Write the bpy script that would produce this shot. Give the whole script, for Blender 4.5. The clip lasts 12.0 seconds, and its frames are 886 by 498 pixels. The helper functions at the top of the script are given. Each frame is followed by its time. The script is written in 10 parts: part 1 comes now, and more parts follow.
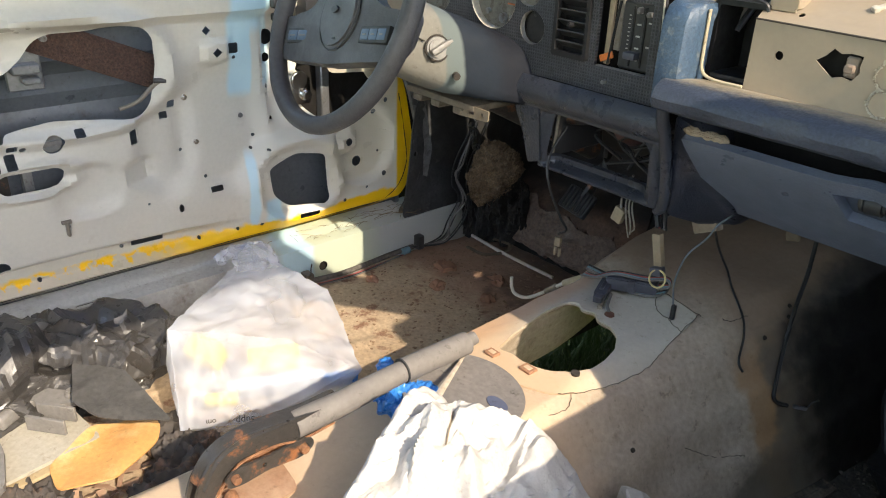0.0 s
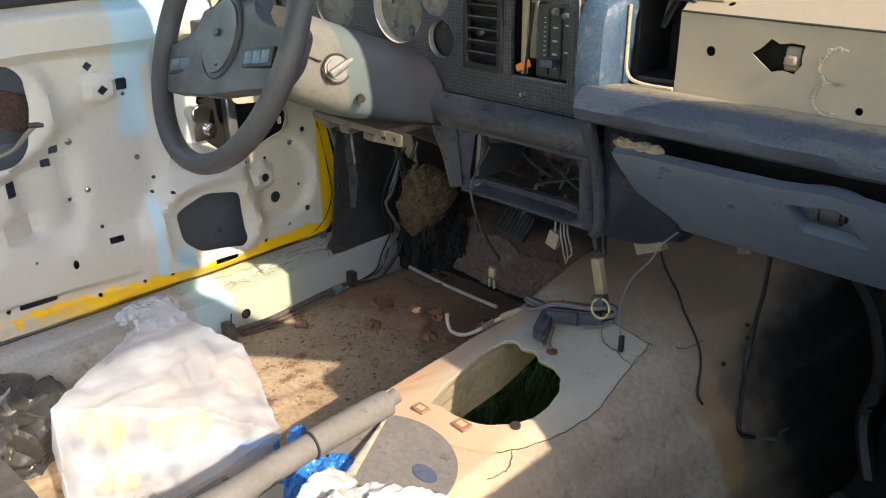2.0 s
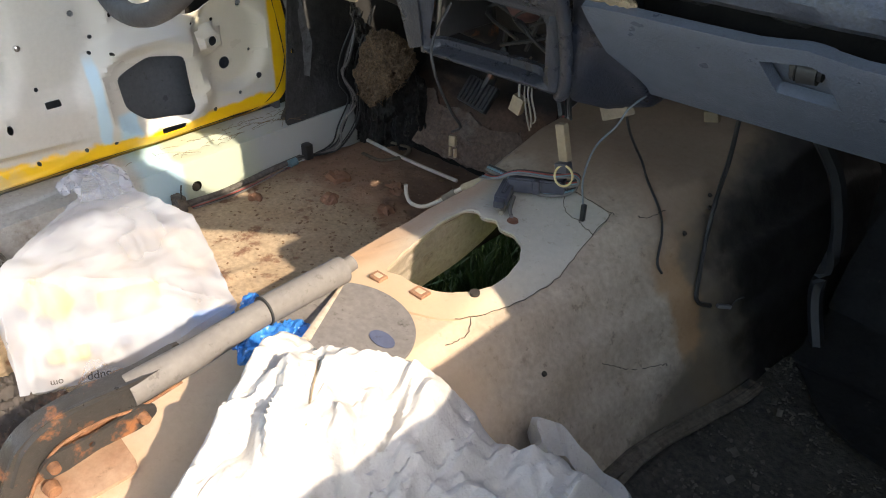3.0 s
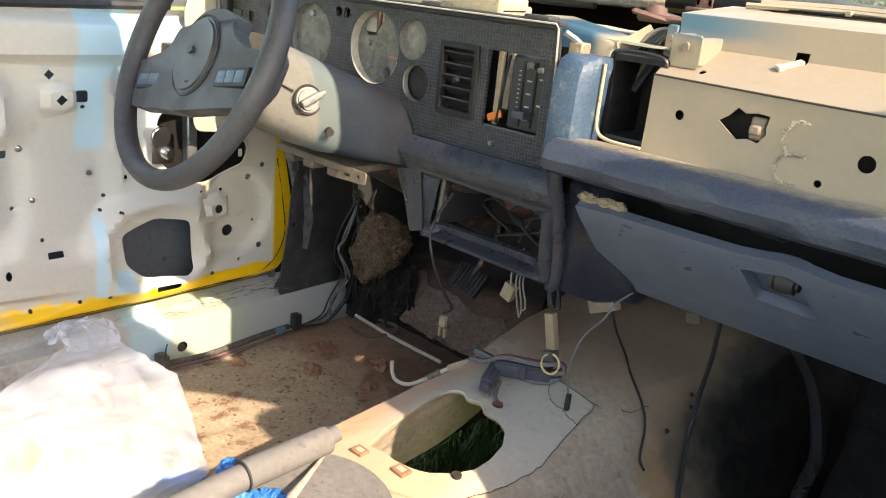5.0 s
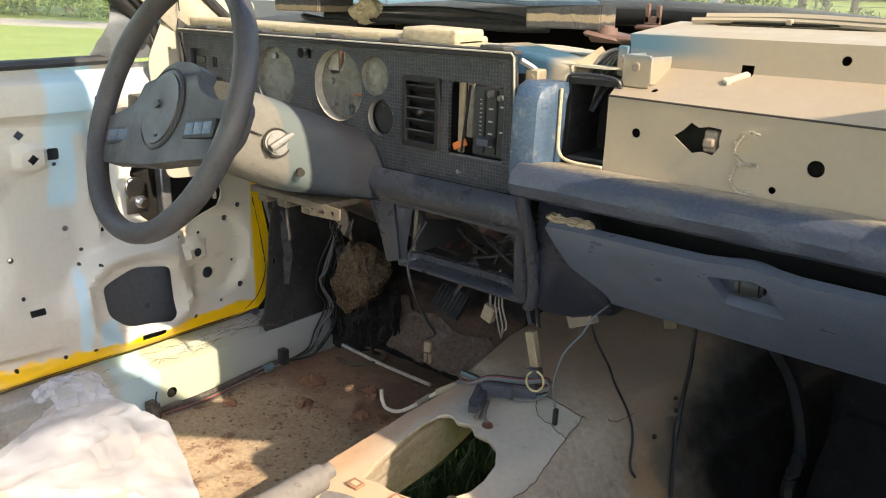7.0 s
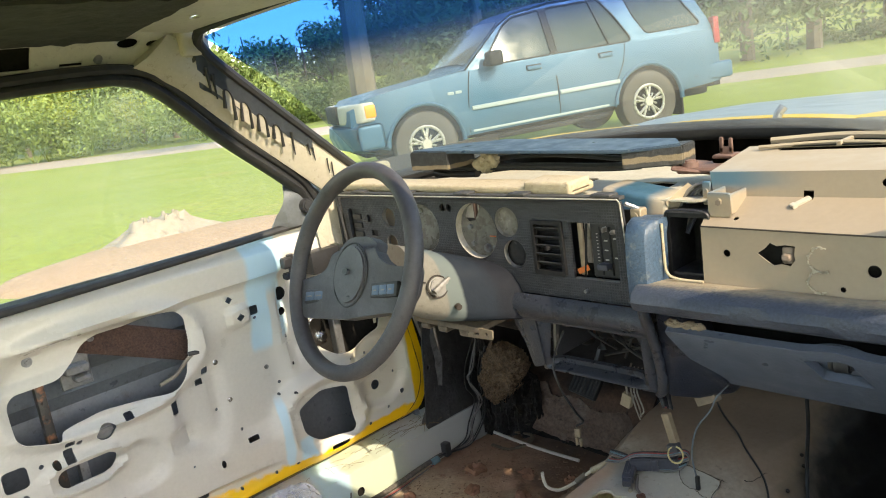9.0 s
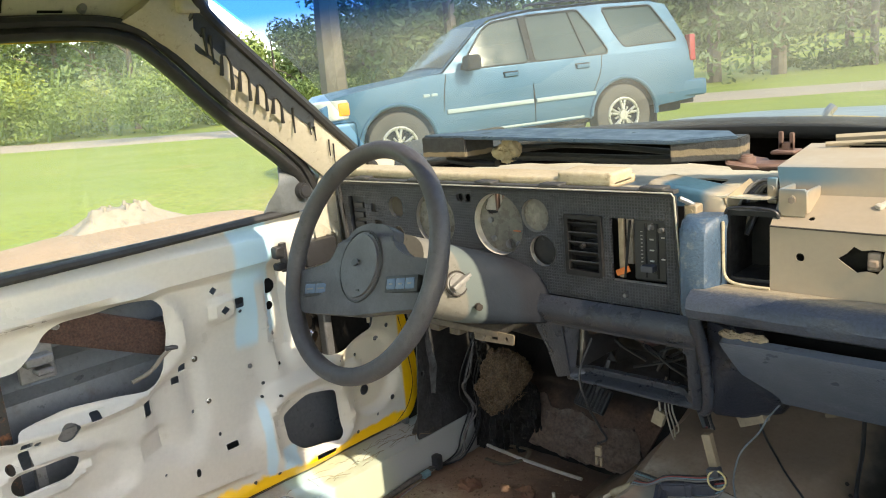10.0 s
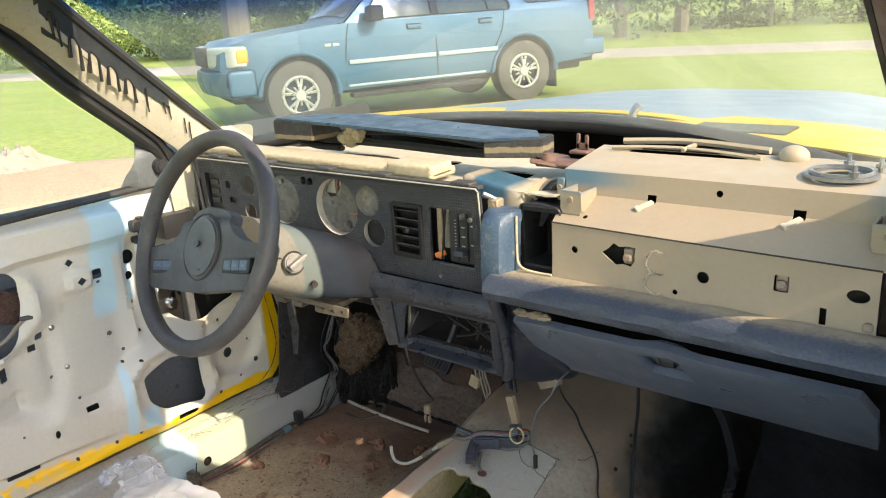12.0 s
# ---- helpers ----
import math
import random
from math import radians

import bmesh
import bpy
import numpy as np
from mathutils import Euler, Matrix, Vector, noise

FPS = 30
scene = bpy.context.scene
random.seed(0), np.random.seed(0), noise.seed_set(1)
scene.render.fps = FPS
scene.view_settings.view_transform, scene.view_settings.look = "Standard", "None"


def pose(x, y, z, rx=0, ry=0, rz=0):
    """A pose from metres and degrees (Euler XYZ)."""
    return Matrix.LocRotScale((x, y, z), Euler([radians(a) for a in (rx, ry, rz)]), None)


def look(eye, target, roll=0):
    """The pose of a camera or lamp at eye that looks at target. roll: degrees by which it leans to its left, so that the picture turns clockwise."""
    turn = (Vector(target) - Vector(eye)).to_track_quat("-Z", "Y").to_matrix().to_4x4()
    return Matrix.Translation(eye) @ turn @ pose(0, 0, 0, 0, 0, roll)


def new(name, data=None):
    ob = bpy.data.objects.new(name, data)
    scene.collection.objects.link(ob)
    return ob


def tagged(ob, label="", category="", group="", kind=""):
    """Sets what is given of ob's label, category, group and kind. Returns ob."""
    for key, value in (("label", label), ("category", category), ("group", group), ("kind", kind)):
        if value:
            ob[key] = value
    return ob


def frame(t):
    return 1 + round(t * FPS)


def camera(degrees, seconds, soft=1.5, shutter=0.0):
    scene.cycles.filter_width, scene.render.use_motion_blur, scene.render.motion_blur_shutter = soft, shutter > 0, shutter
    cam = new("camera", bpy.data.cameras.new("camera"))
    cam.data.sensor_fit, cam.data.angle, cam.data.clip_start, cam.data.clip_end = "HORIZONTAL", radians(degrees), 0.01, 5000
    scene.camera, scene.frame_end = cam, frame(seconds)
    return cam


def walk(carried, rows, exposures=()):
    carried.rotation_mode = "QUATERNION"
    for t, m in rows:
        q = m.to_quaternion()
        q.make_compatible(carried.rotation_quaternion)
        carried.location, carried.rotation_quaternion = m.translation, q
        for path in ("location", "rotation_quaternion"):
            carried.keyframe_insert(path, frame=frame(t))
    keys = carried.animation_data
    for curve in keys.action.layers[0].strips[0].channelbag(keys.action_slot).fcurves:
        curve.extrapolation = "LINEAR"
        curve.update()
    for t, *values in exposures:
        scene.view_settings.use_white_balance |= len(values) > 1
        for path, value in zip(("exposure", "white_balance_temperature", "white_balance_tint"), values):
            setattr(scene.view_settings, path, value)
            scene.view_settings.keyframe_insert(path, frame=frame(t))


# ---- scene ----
cam = camera(59.8, 12.0, soft=1.05)
PATH = [
    (0, (0.708, 0.094, 1.41), (-0.654, 1.275, 0.543), 2.1),
    (0.5, (0.703, 0.05, 1.385), (-0.655, 1.261, 0.556), 2.0),
    (1, (0.713, 0.012, 1.372), (-0.66, 1.207, 0.545), 0.8),
    (1.5, (0.694, 0.096, 1.386), (-0.674, 1.307, 0.574), -0.5),
    (2, (0.65, 0.23, 1.376), (-0.662, 1.5, 0.561), -0.9),
    (2.5, (0.632, 0.251, 1.342), (-0.556, 1.456, 0.276), -0.6),
    (3, (0.635, 0.247, 1.337), (-0.504, 1.488, 0.259), 1.0),
    (4.8, (0.644, 0.226, 1.34), (-0.616, 1.611, 0.636), 5.5),
    (5, (0.64, 0.217, 1.34), (-0.619, 1.63, 0.692), 6.0),
    (5.5, (0.634, 0.2, 1.319), (-0.62, 1.645, 0.735), 8.1),
    (6, (0.636, 0.219, 1.334), (-0.608, 1.674, 0.755), 3.7),
    (6.5, (0.639, 0.212, 1.331), (-0.602, 1.667, 0.744), 3.8),
    (6.7, (0.64, 0.218, 1.337), (-0.6, 1.67, 0.743), 3.2),
    (8.3, (0.781, 0.083, 1.516), (-0.503, 1.481, 0.885), -7.1),
    (8.5, (0.775, 0.06, 1.506), (-0.552, 1.443, 0.935), -7.6),
    (9, (0.779, 0.001, 1.534), (-0.675, 1.305, 1.101), -8.4),
    (9.5, (0.745, -0.012, 1.508), (-0.738, 1.263, 1.086), -7.8),
    (10, (0.607, 0.02, 1.492), (-0.776, 1.4, 1.064), -5.2),
    (10.5, (0.469, 0.081, 1.48), (-0.76, 1.599, 1.051), -3.2),
    (11, (0.497, 0.078, 1.48), (-0.731, 1.598, 1.054), -4.4),
    (11.5, (0.681, 0.037, 1.488), (-0.527, 1.561, 1.022), -7.4),
    (12, (0.787, 0.029, 1.573), (-0.407, 1.526, 0.997), -2.9),
]
walk(cam, [(t, look(eye, target, roll)) for t, eye, target, roll in PATH], [(0.0, 2.46, 7500, 11), (2.0, 2.52, 7500, 12), (2.5, 2.64, 7500, 12), (3.0, 2.62, 7500, 12), (5.0, 2.90, 7900, 13), (5.5, 2.90, 7900, 13), (6.5, 2.76, 8000, 13), (8.5, 2.54, 8000, 9), (11.0, 2.56, 8000, 9), (12.0, 2.70, 8000, 11)])


# ---- world, sun ----
SUN = Vector((1.0, -0.10, 0.76)).normalized()
world = bpy.data.worlds.new("sky")
scene.world = world
world.use_nodes = True
wn = world.node_tree.nodes
sky = wn.new("ShaderNodeTexSky")
sky.sky_type = "NISHITA"
sky.sun_disc = False
sky.sun_elevation = math.asin(SUN.z)
sky.sun_rotation = math.atan2(SUN.x, SUN.y)
wn["Background"].inputs["Strength"].default_value = 0.15
world.node_tree.links.new(sky.outputs[0], wn["Background"].inputs["Color"])
sun_data = bpy.data.lights.new("sun", "SUN")
sun_data.energy, sun_data.angle, sun_data.color = 1.32, radians(0.55), (1.0, 0.93, 0.83)
sun = new("sun", sun_data)
sun.matrix_world = look(SUN * 40, (0, 0, 0))


# ---- materials ----
def shade(name, base, rough=0.6, metal=0.0, second=None, scale=8.0, amount=0.5, grain=0.06, grain_scale=120.0,
          bump=0.15, bump_scale=60.0, stains=None, stain_scale=3.0, stain_low=0.52, stain_high=0.68, coat=0.0, spec=0.5,
          transmission=0.0, rough_var=0.15, random_tint=0.0):
    """A node material: two colours mixed by coarse noise, fine grain, stains, bump and uneven gloss."""
    m = bpy.data.materials.new(name)
    m.use_nodes = True
    t = m.node_tree
    n, l = t.nodes, t.links
    b = n["Principled BSDF"]
    b.inputs["Metallic"].default_value = metal
    b.inputs["Coat Weight"].default_value = coat
    b.inputs["Specular IOR Level"].default_value = spec
    b.inputs["Transmission Weight"].default_value = transmission
    co = n.new("ShaderNodeTexCoord").outputs["Object"]

    def noisy(s, detail=5.0, rgh=0.6):
        k = n.new("ShaderNodeTexNoise")
        k.inputs["Scale"].default_value, k.inputs["Detail"].default_value, k.inputs["Roughness"].default_value = s, detail, rgh
        l.new(co, k.inputs["Vector"])
        return k.outputs["Fac"]

    def mix(f, a, c, kind="MIX"):
        k = n.new("ShaderNodeMix")
        k.data_type, k.blend_type = "RGBA", kind
        if isinstance(f, float):
            k.inputs[0].default_value = f
        else:
            l.new(f, k.inputs[0])
        for q, s in ((a, k.inputs[6]), (c, k.inputs[7])):
            if isinstance(q, tuple):
                s.default_value = (*q[:3], 1)
            else:
                l.new(q, s)
        return k.outputs[2]

    def ramp(f, lo, hi, a=0.0, c=1.0):
        k = n.new("ShaderNodeMapRange")
        k.inputs[1].default_value, k.inputs[2].default_value, k.inputs[3].default_value, k.inputs[4].default_value = lo, hi, a, c
        l.new(f, k.inputs[0])
        return k.outputs[0]

    col = tuple(base)
    if second:
        col = mix(ramp(noisy(scale), 0.5 - 0.25, 0.5 + 0.25, 0.0, amount), col, tuple(second))
    if stains:
        col = mix(ramp(noisy(stain_scale, 8.0, 0.68), stain_low, stain_high), col, tuple(stains))
    fine = noisy(grain_scale, 3.0)
    if grain:
        col = mix(ramp(fine, 0.3, 0.7, 0.0, 1.0), col, mix(1.0, col, (1 - 3 * grain,) * 3, "MULTIPLY"))
    if grain >= 0.03:
        dirt = ramp(noisy(grain_scale * 0.55, 9.0, 0.72), 0.585, 0.655, 0.0, min(0.75, 0.35 + grain * 3))
        col = mix(dirt, col, mix(1.0, col, (0.45, 0.42, 0.39), "MULTIPLY"))
        dust = ramp(noisy(grain_scale * 0.8, 8.0, 0.7), 0.62, 0.68, 0.0, 0.35)
        col = mix(dust, col, mix(1.0, col, (1.5, 1.45, 1.35), "MULTIPLY"))
    if random_tint:
        info = n.new("ShaderNodeObjectInfo").outputs["Random"]
        col = mix(1.0, col, mix(info, (1 - random_tint,) * 3, (1 + random_tint,) * 3), "MULTIPLY")
    if isinstance(col, tuple):
        b.inputs["Base Color"].default_value = (*col, 1)
    else:
        l.new(col, b.inputs["Base Color"])
    l.new(ramp(noisy(scale * 2.5), 0.3, 0.7, max(0.02, rough - rough_var), min(1.0, rough + rough_var)), b.inputs["Roughness"])
    if bump:
        k = n.new("ShaderNodeBump")
        k.inputs["Strength"].default_value, k.inputs["Distance"].default_value = bump, 0.004
        l.new(noisy(bump_scale, 6.0), k.inputs["Height"])
        l.new(k.outputs[0], b.inputs["Normal"])
    m["links"] = 0
    return m


def layer(m, colour, axis, low, high, wobble=0.03, wobble_scale=7.0, strength=1.0, axis2=None, low2=0, high2=0):
    """A second colour (paint, dirt or painted-in shade) over part of a material: it sets in where the coordinate passes
    from low to high (high < low: the other way).
    """
    t = m.node_tree
    n, l = t.nodes, t.links
    b = n["Principled BSDF"]
    co = n.new("ShaderNodeTexCoord").outputs["Object"]
    sep = n.new("ShaderNodeSeparateXYZ")
    l.new(co, sep.inputs[0])
    nz = n.new("ShaderNodeTexNoise")
    nz.inputs["Scale"].default_value, nz.inputs["Detail"].default_value = wobble_scale, 5.0
    l.new(co, nz.inputs["Vector"])

    def math_node(op, a, c):
        k = n.new("ShaderNodeMath")
        k.operation = op
        for q, s in ((a, k.inputs[0]), (c, k.inputs[1])):
            if isinstance(q, (int, float)):
                s.default_value = q
            else:
                l.new(q, s)
        return k.outputs[0]

    shift = math_node("MULTIPLY", math_node("SUBTRACT", nz.outputs["Fac"], 0.5), wobble * 2)

    def gate(ax, lo, hi):
        k = n.new("ShaderNodeMapRange")
        k.interpolation_type = "SMOOTHSTEP"
        lo_, hi_, a, c = (lo, hi, 0.0, 1.0) if lo < hi else (hi, lo, 1.0, 0.0)
        k.inputs[1].default_value, k.inputs[2].default_value, k.inputs[3].default_value, k.inputs[4].default_value = lo_, hi_, a, c
        l.new(math_node("ADD", sep.outputs[ax], shift), k.inputs[0])
        return k.outputs[0]

    f = math_node("MULTIPLY", gate(axis, low, high), strength)
    if axis2 is not None:
        f = math_node("MULTIPLY", f, gate(axis2, low2, high2))
    k = n.new("ShaderNodeMix")
    k.data_type = "RGBA"
    l.new(f, k.inputs[0])
    old = b.inputs["Base Color"]
    if old.is_linked:
        l.new(old.links[0].from_socket, k.inputs[6])
    else:
        k.inputs[6].default_value = old.default_value
    k.inputs[7].default_value = (*colour, 1)
    l.new(k.outputs[2], old)
    return m


CREAM = (0.47, 0.43, 0.34)
GREY_CREAM = (0.55, 0.53, 0.475)
BLUE_PLASTIC = (0.026, 0.034, 0.054)
m_door = shade("door_paint", GREY_CREAM, 0.38, second=(0.53, 0.51, 0.465), scale=3, grain=0.02, bump=0.03, stains=(0.36, 0.32, 0.25), stain_scale=9, stain_low=0.62, stain_high=0.85)
m_rocker = shade("sill_paint", (0.50, 0.51, 0.50), 0.45, second=(0.33, 0.33, 0.31), scale=5, bump=0.05, stains=(0.20, 0.16, 0.11), stain_scale=11, stain_low=0.58, stain_high=0.8)
m_floor = shade("floor_dirt", (0.54, 0.42, 0.29), 0.85, second=(0.40, 0.275, 0.17), scale=7, amount=0.9, grain=0.12, bump=0.5, bump_scale=90, stains=(0.25, 0.135, 0.085), stain_scale=17, stain_low=0.56, stain_high=0.64)
m_tunnel = shade("tunnel_paint", (0.47, 0.395, 0.315), 0.55, second=(0.33, 0.265, 0.20), scale=11, amount=0.9, grain=0.09, bump=0.25, bump_scale=55, stains=(0.20, 0.145, 0.10), stain_scale=19, stain_low=0.60, stain_high=0.76)
m_plate = shade("tunnel_top_paint", (0.46, 0.445, 0.385), 0.5, second=(0.40, 0.365, 0.30), scale=6, grain=0.03, bump=0.1, stains=(0.25, 0.18, 0.12), stain_scale=10, stain_low=0.6, stain_high=0.8)
m_holelip = shade("rusty_cut_edge", (0.30, 0.19, 0.13), 0.7, second=(0.16, 0.09, 0.06), scale=14, amount=0.9, grain=0.08, bump=0.4, bump_scale=80)
# firewall tar, also the black set behind openings in place of their shade
m_dark = shade("tar_and_dark_backing", (0.013, 0.012, 0.011), 0.8, second=(0.030, 0.025, 0.020), spec=0.2, scale=9, bump=0.5, bump_scale=40, grain=0.1)
m_toe = shade("crusted_toe_pad", (0.215, 0.155, 0.118), 0.9, second=(0.135, 0.082, 0.06), scale=8, amount=1.0, bump=1.0, bump_scale=60, grain=0.14, stains=(0.30, 0.26, 0.22), stain_scale=8, stain_low=0.50, stain_high=0.72)
m_toeback = shade("rusty_black_toe_board", (0.105, 0.078, 0.060), 0.85, second=(0.17, 0.095, 0.065), spec=0.25, scale=7, amount=1.0, bump=0.6, bump_scale=50, grain=0.12)
m_carpet = shade("old_carpet_dirt", (0.052, 0.047, 0.040), 0.9, second=(0.125, 0.108, 0.086), scale=16, bump=1.0, bump_scale=110, grain=0.2, stains=(0.115, 0.098, 0.076), stain_scale=38, stain_low=0.66, stain_high=0.74)
m_bluepl = shade("blue_vinyl", (0.036, 0.041, 0.054), 0.34, second=(0.018, 0.021, 0.029), scale=12, amount=1.0, grain=0.06, grain_scale=280, bump=0.35, bump_scale=240, stains=(0.17, 0.165, 0.155), stain_scale=34, stain_low=0.63, stain_high=0.76)
m_bluedust = shade("dusty_blue_vinyl", (0.048, 0.060, 0.084), 0.45, second=(0.030, 0.038, 0.056), scale=22, grain=0.14, grain_scale=260, bump=0.35, bump_scale=260, stains=(0.11, 0.105, 0.095), stain_scale=60, stain_low=0.64, stain_high=0.76)
m_glove = shade("faded_blue_vinyl", (0.112, 0.130, 0.166), 0.40, second=(0.088, 0.104, 0.136), scale=7, amount=0.8, grain=0.05, grain_scale=300, bump=0.3, bump_scale=320, stains=(0.16, 0.165, 0.165), stain_scale=20, stain_low=0.64, stain_high=0.80)
m_post = shade("scuffed_blue_vinyl", (0.040, 0.080, 0.135), 0.42, second=(0.075, 0.115, 0.16), scale=16, grain=0.12, grain_scale=260, bump=0.35, bump_scale=240, stains=(0.20, 0.21, 0.20), stain_scale=55, stain_low=0.56, stain_high=0.74)
m_bezel = shade("black_bezel", (0.042, 0.045, 0.052), 0.5, second=(0.054, 0.056, 0.062), scale=12, grain=0.1, bump=0.0)
m_black = shade("black_plastic", (0.022, 0.022, 0.024), 0.45, second=(0.05, 0.05, 0.05), scale=10, grain=0.08, bump=0.1)
m_rubber = shade("black_rubber", (0.018, 0.018, 0.018), 0.6, second=(0.04, 0.04, 0.04), scale=14, grain=0.05, bump=0.15)
m_wheel = shade("grey_wheel_vinyl", (0.054, 0.052, 0.055), 0.55, second=(0.074, 0.070, 0.071), scale=9, grain=0.06, bump=0.2, bump_scale=320)
m_pad = shade("horn_pad", (0.054, 0.052, 0.055), 0.5, second=(0.068, 0.065, 0.066), scale=9, grain=0.05, bump=0.15, bump_scale=350)
m_button = shade("blue_switch", (0.045, 0.085, 0.14), 0.4, second=(0.06, 0.09, 0.14), scale=60, bump=0.05)
m_tan = shade("tan_paint", (0.295, 0.235, 0.168), 0.55, second=(0.265, 0.208, 0.148), scale=5, grain=0.02, bump=0.04, stains=(0.21, 0.165, 0.12), stain_scale=16, stain_low=0.66, stain_high=0.85)
m_cream = shade("cream_paint", CREAM, 0.5, second=(0.40, 0.35, 0.265), scale=6, grain=0.03, bump=0.06, stains=(0.22, 0.17, 0.12), stain_scale=13, stain_low=0.62, stain_high=0.82)
m_foampad = shade("cream_foam", (0.47, 0.40, 0.28), 0.9, second=(0.38, 0.29, 0.17), scale=14, grain=0.06, bump=0.3, bump_scale=160)
m_roof = shade("roof_paint", (0.54, 0.51, 0.44), 0.5, second=(0.36, 0.34, 0.28), scale=4, grain=0.03, bump=0.05, stains=(0.12, 0.10, 0.08), stain_scale=12, stain_low=0.64, stain_high=0.8)
m_liner = shade("black_fabric", (0.02, 0.02, 0.02), 0.95, second=(0.06, 0.05, 0.04), scale=25, bump=0.6, bump_scale=200)
m_rust = shade("rust", (0.13, 0.055, 0.035), 0.9, second=(0.20, 0.09, 0.05), scale=25, amount=0.9, grain=0.15, bump=0.8, bump_scale=140)
m_steel = shade("grey_steel", (0.30, 0.31, 0.32), 0.4, metal=0.7, second=(0.2, 0.2, 0.2), scale=12, bump=0.05, stains=(0.12, 0.07, 0.05), stain_scale=20, stain_low=0.62, stain_high=0.8)
m_chrome = shade("chrome", (0.75, 0.75, 0.75), 0.15, metal=1.0, bump=0.02, grain=0.0)
m_cavity = shade("bare_door_skin", (0.15, 0.168, 0.19), 0.4, second=(0.08, 0.09, 0.10), scale=5, bump=0.08, stains=(0.08, 0.07, 0.06), stain_scale=12, stain_low=0.60, stain_high=0.8)
m_wire = shade("wire_black", (0.02, 0.02, 0.02), 0.5, bump=0.0)
m_wiregrey = shade("wire_grey", (0.16, 0.15, 0.14), 0.6, bump=0.0)
m_wireblue = shade("wire_blue", (0.12, 0.22, 0.26), 0.5, bump=0.0)
m_wirered = shade("wire_red", (0.30, 0.05, 0.04), 0.5, bump=0.0)
m_wirewhite = shade("wire_white", (0.21, 0.18, 0.14), 0.5, bump=0.0)
m_wireyel = shade("wire_yellow", (0.55, 0.46, 0.22), 0.5, bump=0.0)
m_conn = shade("connector_grey", (0.060, 0.064, 0.082), 0.5, second=(0.040, 0.042, 0.054), scale=40, bump=0.1)
m_connwhite = shade("connector_beige", (0.30, 0.235, 0.155), 0.5, second=(0.22, 0.17, 0.11), scale=40, bump=0.1)
m_nest = shade("dry_straw", (0.15, 0.095, 0.055), 1.0, second=(0.24, 0.16, 0.09), scale=60, amount=0.9, grain=0.25, grain_scale=300, bump=1.0, bump_scale=220)
m_sack = shade("woven_sack", (0.50, 0.48, 0.455), 0.6, second=(0.44, 0.415, 0.385), scale=9, grain=0.03, grain_scale=260, bump=0.45, bump_scale=110, stains=(0.55, 0.42, 0.27), stain_scale=9, stain_low=0.66, stain_high=0.85)
m_trash = shade("black_bin_liner", (0.040, 0.038, 0.037), 0.34, second=(0.10, 0.092, 0.085), scale=16, bump=0.30, bump_scale=60, spec=0.6, stains=(0.26, 0.24, 0.22), stain_scale=24, stain_low=0.62, stain_high=0.74)
m_tray = shade("dirty_cream_plastic", (0.46, 0.43, 0.36), 0.5, second=(0.38, 0.34, 0.27), scale=10, bump=0.1, stains=(0.2, 0.15, 0.1), stain_scale=14, stain_low=0.6, stain_high=0.8)
m_orange = shade("orange_rusty_sheet", (0.72, 0.40, 0.14), 0.5, second=(0.60, 0.24, 0.09), scale=14, bump=0.15, stains=(0.80, 0.60, 0.32), stain_scale=9, stain_low=0.5, stain_high=0.7)
m_lever = shade("grey_lever_grip", (0.165, 0.15, 0.138), 0.75, second=(0.20, 0.185, 0.165), scale=10, grain=0.05, bump=0.15)
m_leverm = shade("black_lever_metal", (0.034, 0.032, 0.030), 0.4, second=(0.060, 0.052, 0.045), scale=14, bump=0.3, bump_scale=120, stains=(0.30, 0.12, 0.05), stain_scale=30, stain_low=0.55, stain_high=0.66)
m_disc = shade("smoky_plastic_disc", (0.20, 0.185, 0.175), 0.4, second=(0.26, 0.235, 0.215), scale=30, grain=0.1, bump=0.15, bump_scale=120)
m_bluewrap = shade("blue_wrapper", (0.03, 0.22, 0.62), 0.3, second=(0.02, 0.12, 0.42), scale=40, bump=0.4, bump_scale=80)
m_yellow = shade("yellow_paint", (0.62, 0.385, 0.010), 0.45, second=(0.55, 0.31, 0.010), scale=5, grain=0.02, bump=0.04, stains=(0.45, 0.33, 0.08), stain_scale=12, stain_low=0.62, stain_high=0.8)
m_hood = shade("grey_hood_paint", (0.20, 0.25, 0.285), 0.5, second=(0.17, 0.21, 0.24), scale=3, grain=0.02, bump=0.02)
layer(m_hood, (0.58, 0.34, 0.010), 0, -0.60, -0.66, 0.01, 5)
m_maroon = shade("maroon_bracket", (0.125, 0.066, 0.050), 0.7, second=(0.19, 0.115, 0.09), scale=14, bump=0.1)
m_paper = shade("dirt_flakes", (0.15, 0.138, 0.115), 0.9, second=(0.045, 0.038, 0.030), scale=55, amount=1.0, bump=0.2)
m_rod = shade("white_rod", (0.62, 0.58, 0.50), 0.5, second=(0.5, 0.45, 0.36), scale=30, bump=0.05)

# door paints: grey-cream with sky-blue overspray and a yellow lower and front edge
SKY_BLUE = (0.40, 0.60, 0.70)
layer(m_door, SKY_BLUE, 1, 0.770, 0.784, 0.022, 6, 0.92, 2, 0.980, 1.005)
layer(m_door, GREY_CREAM, 1, 0.822, 0.828, 0.012, 8, 0.9, 2, 1.135, 1.105)
layer(m_door, SKY_BLUE, 1, 0.846, 0.852, 0.010, 8, 0.9, 2, 0.995, 1.015)
layer(m_door, SKY_BLUE, 1, 0.794, 0.800, 0.014, 9, 0.85, 2, 0.880, 0.840)
layer(m_door, GREY_CREAM, 1, 0.811, 0.818, 0.012, 9, 1.0, 2, 0.990, 0.970)
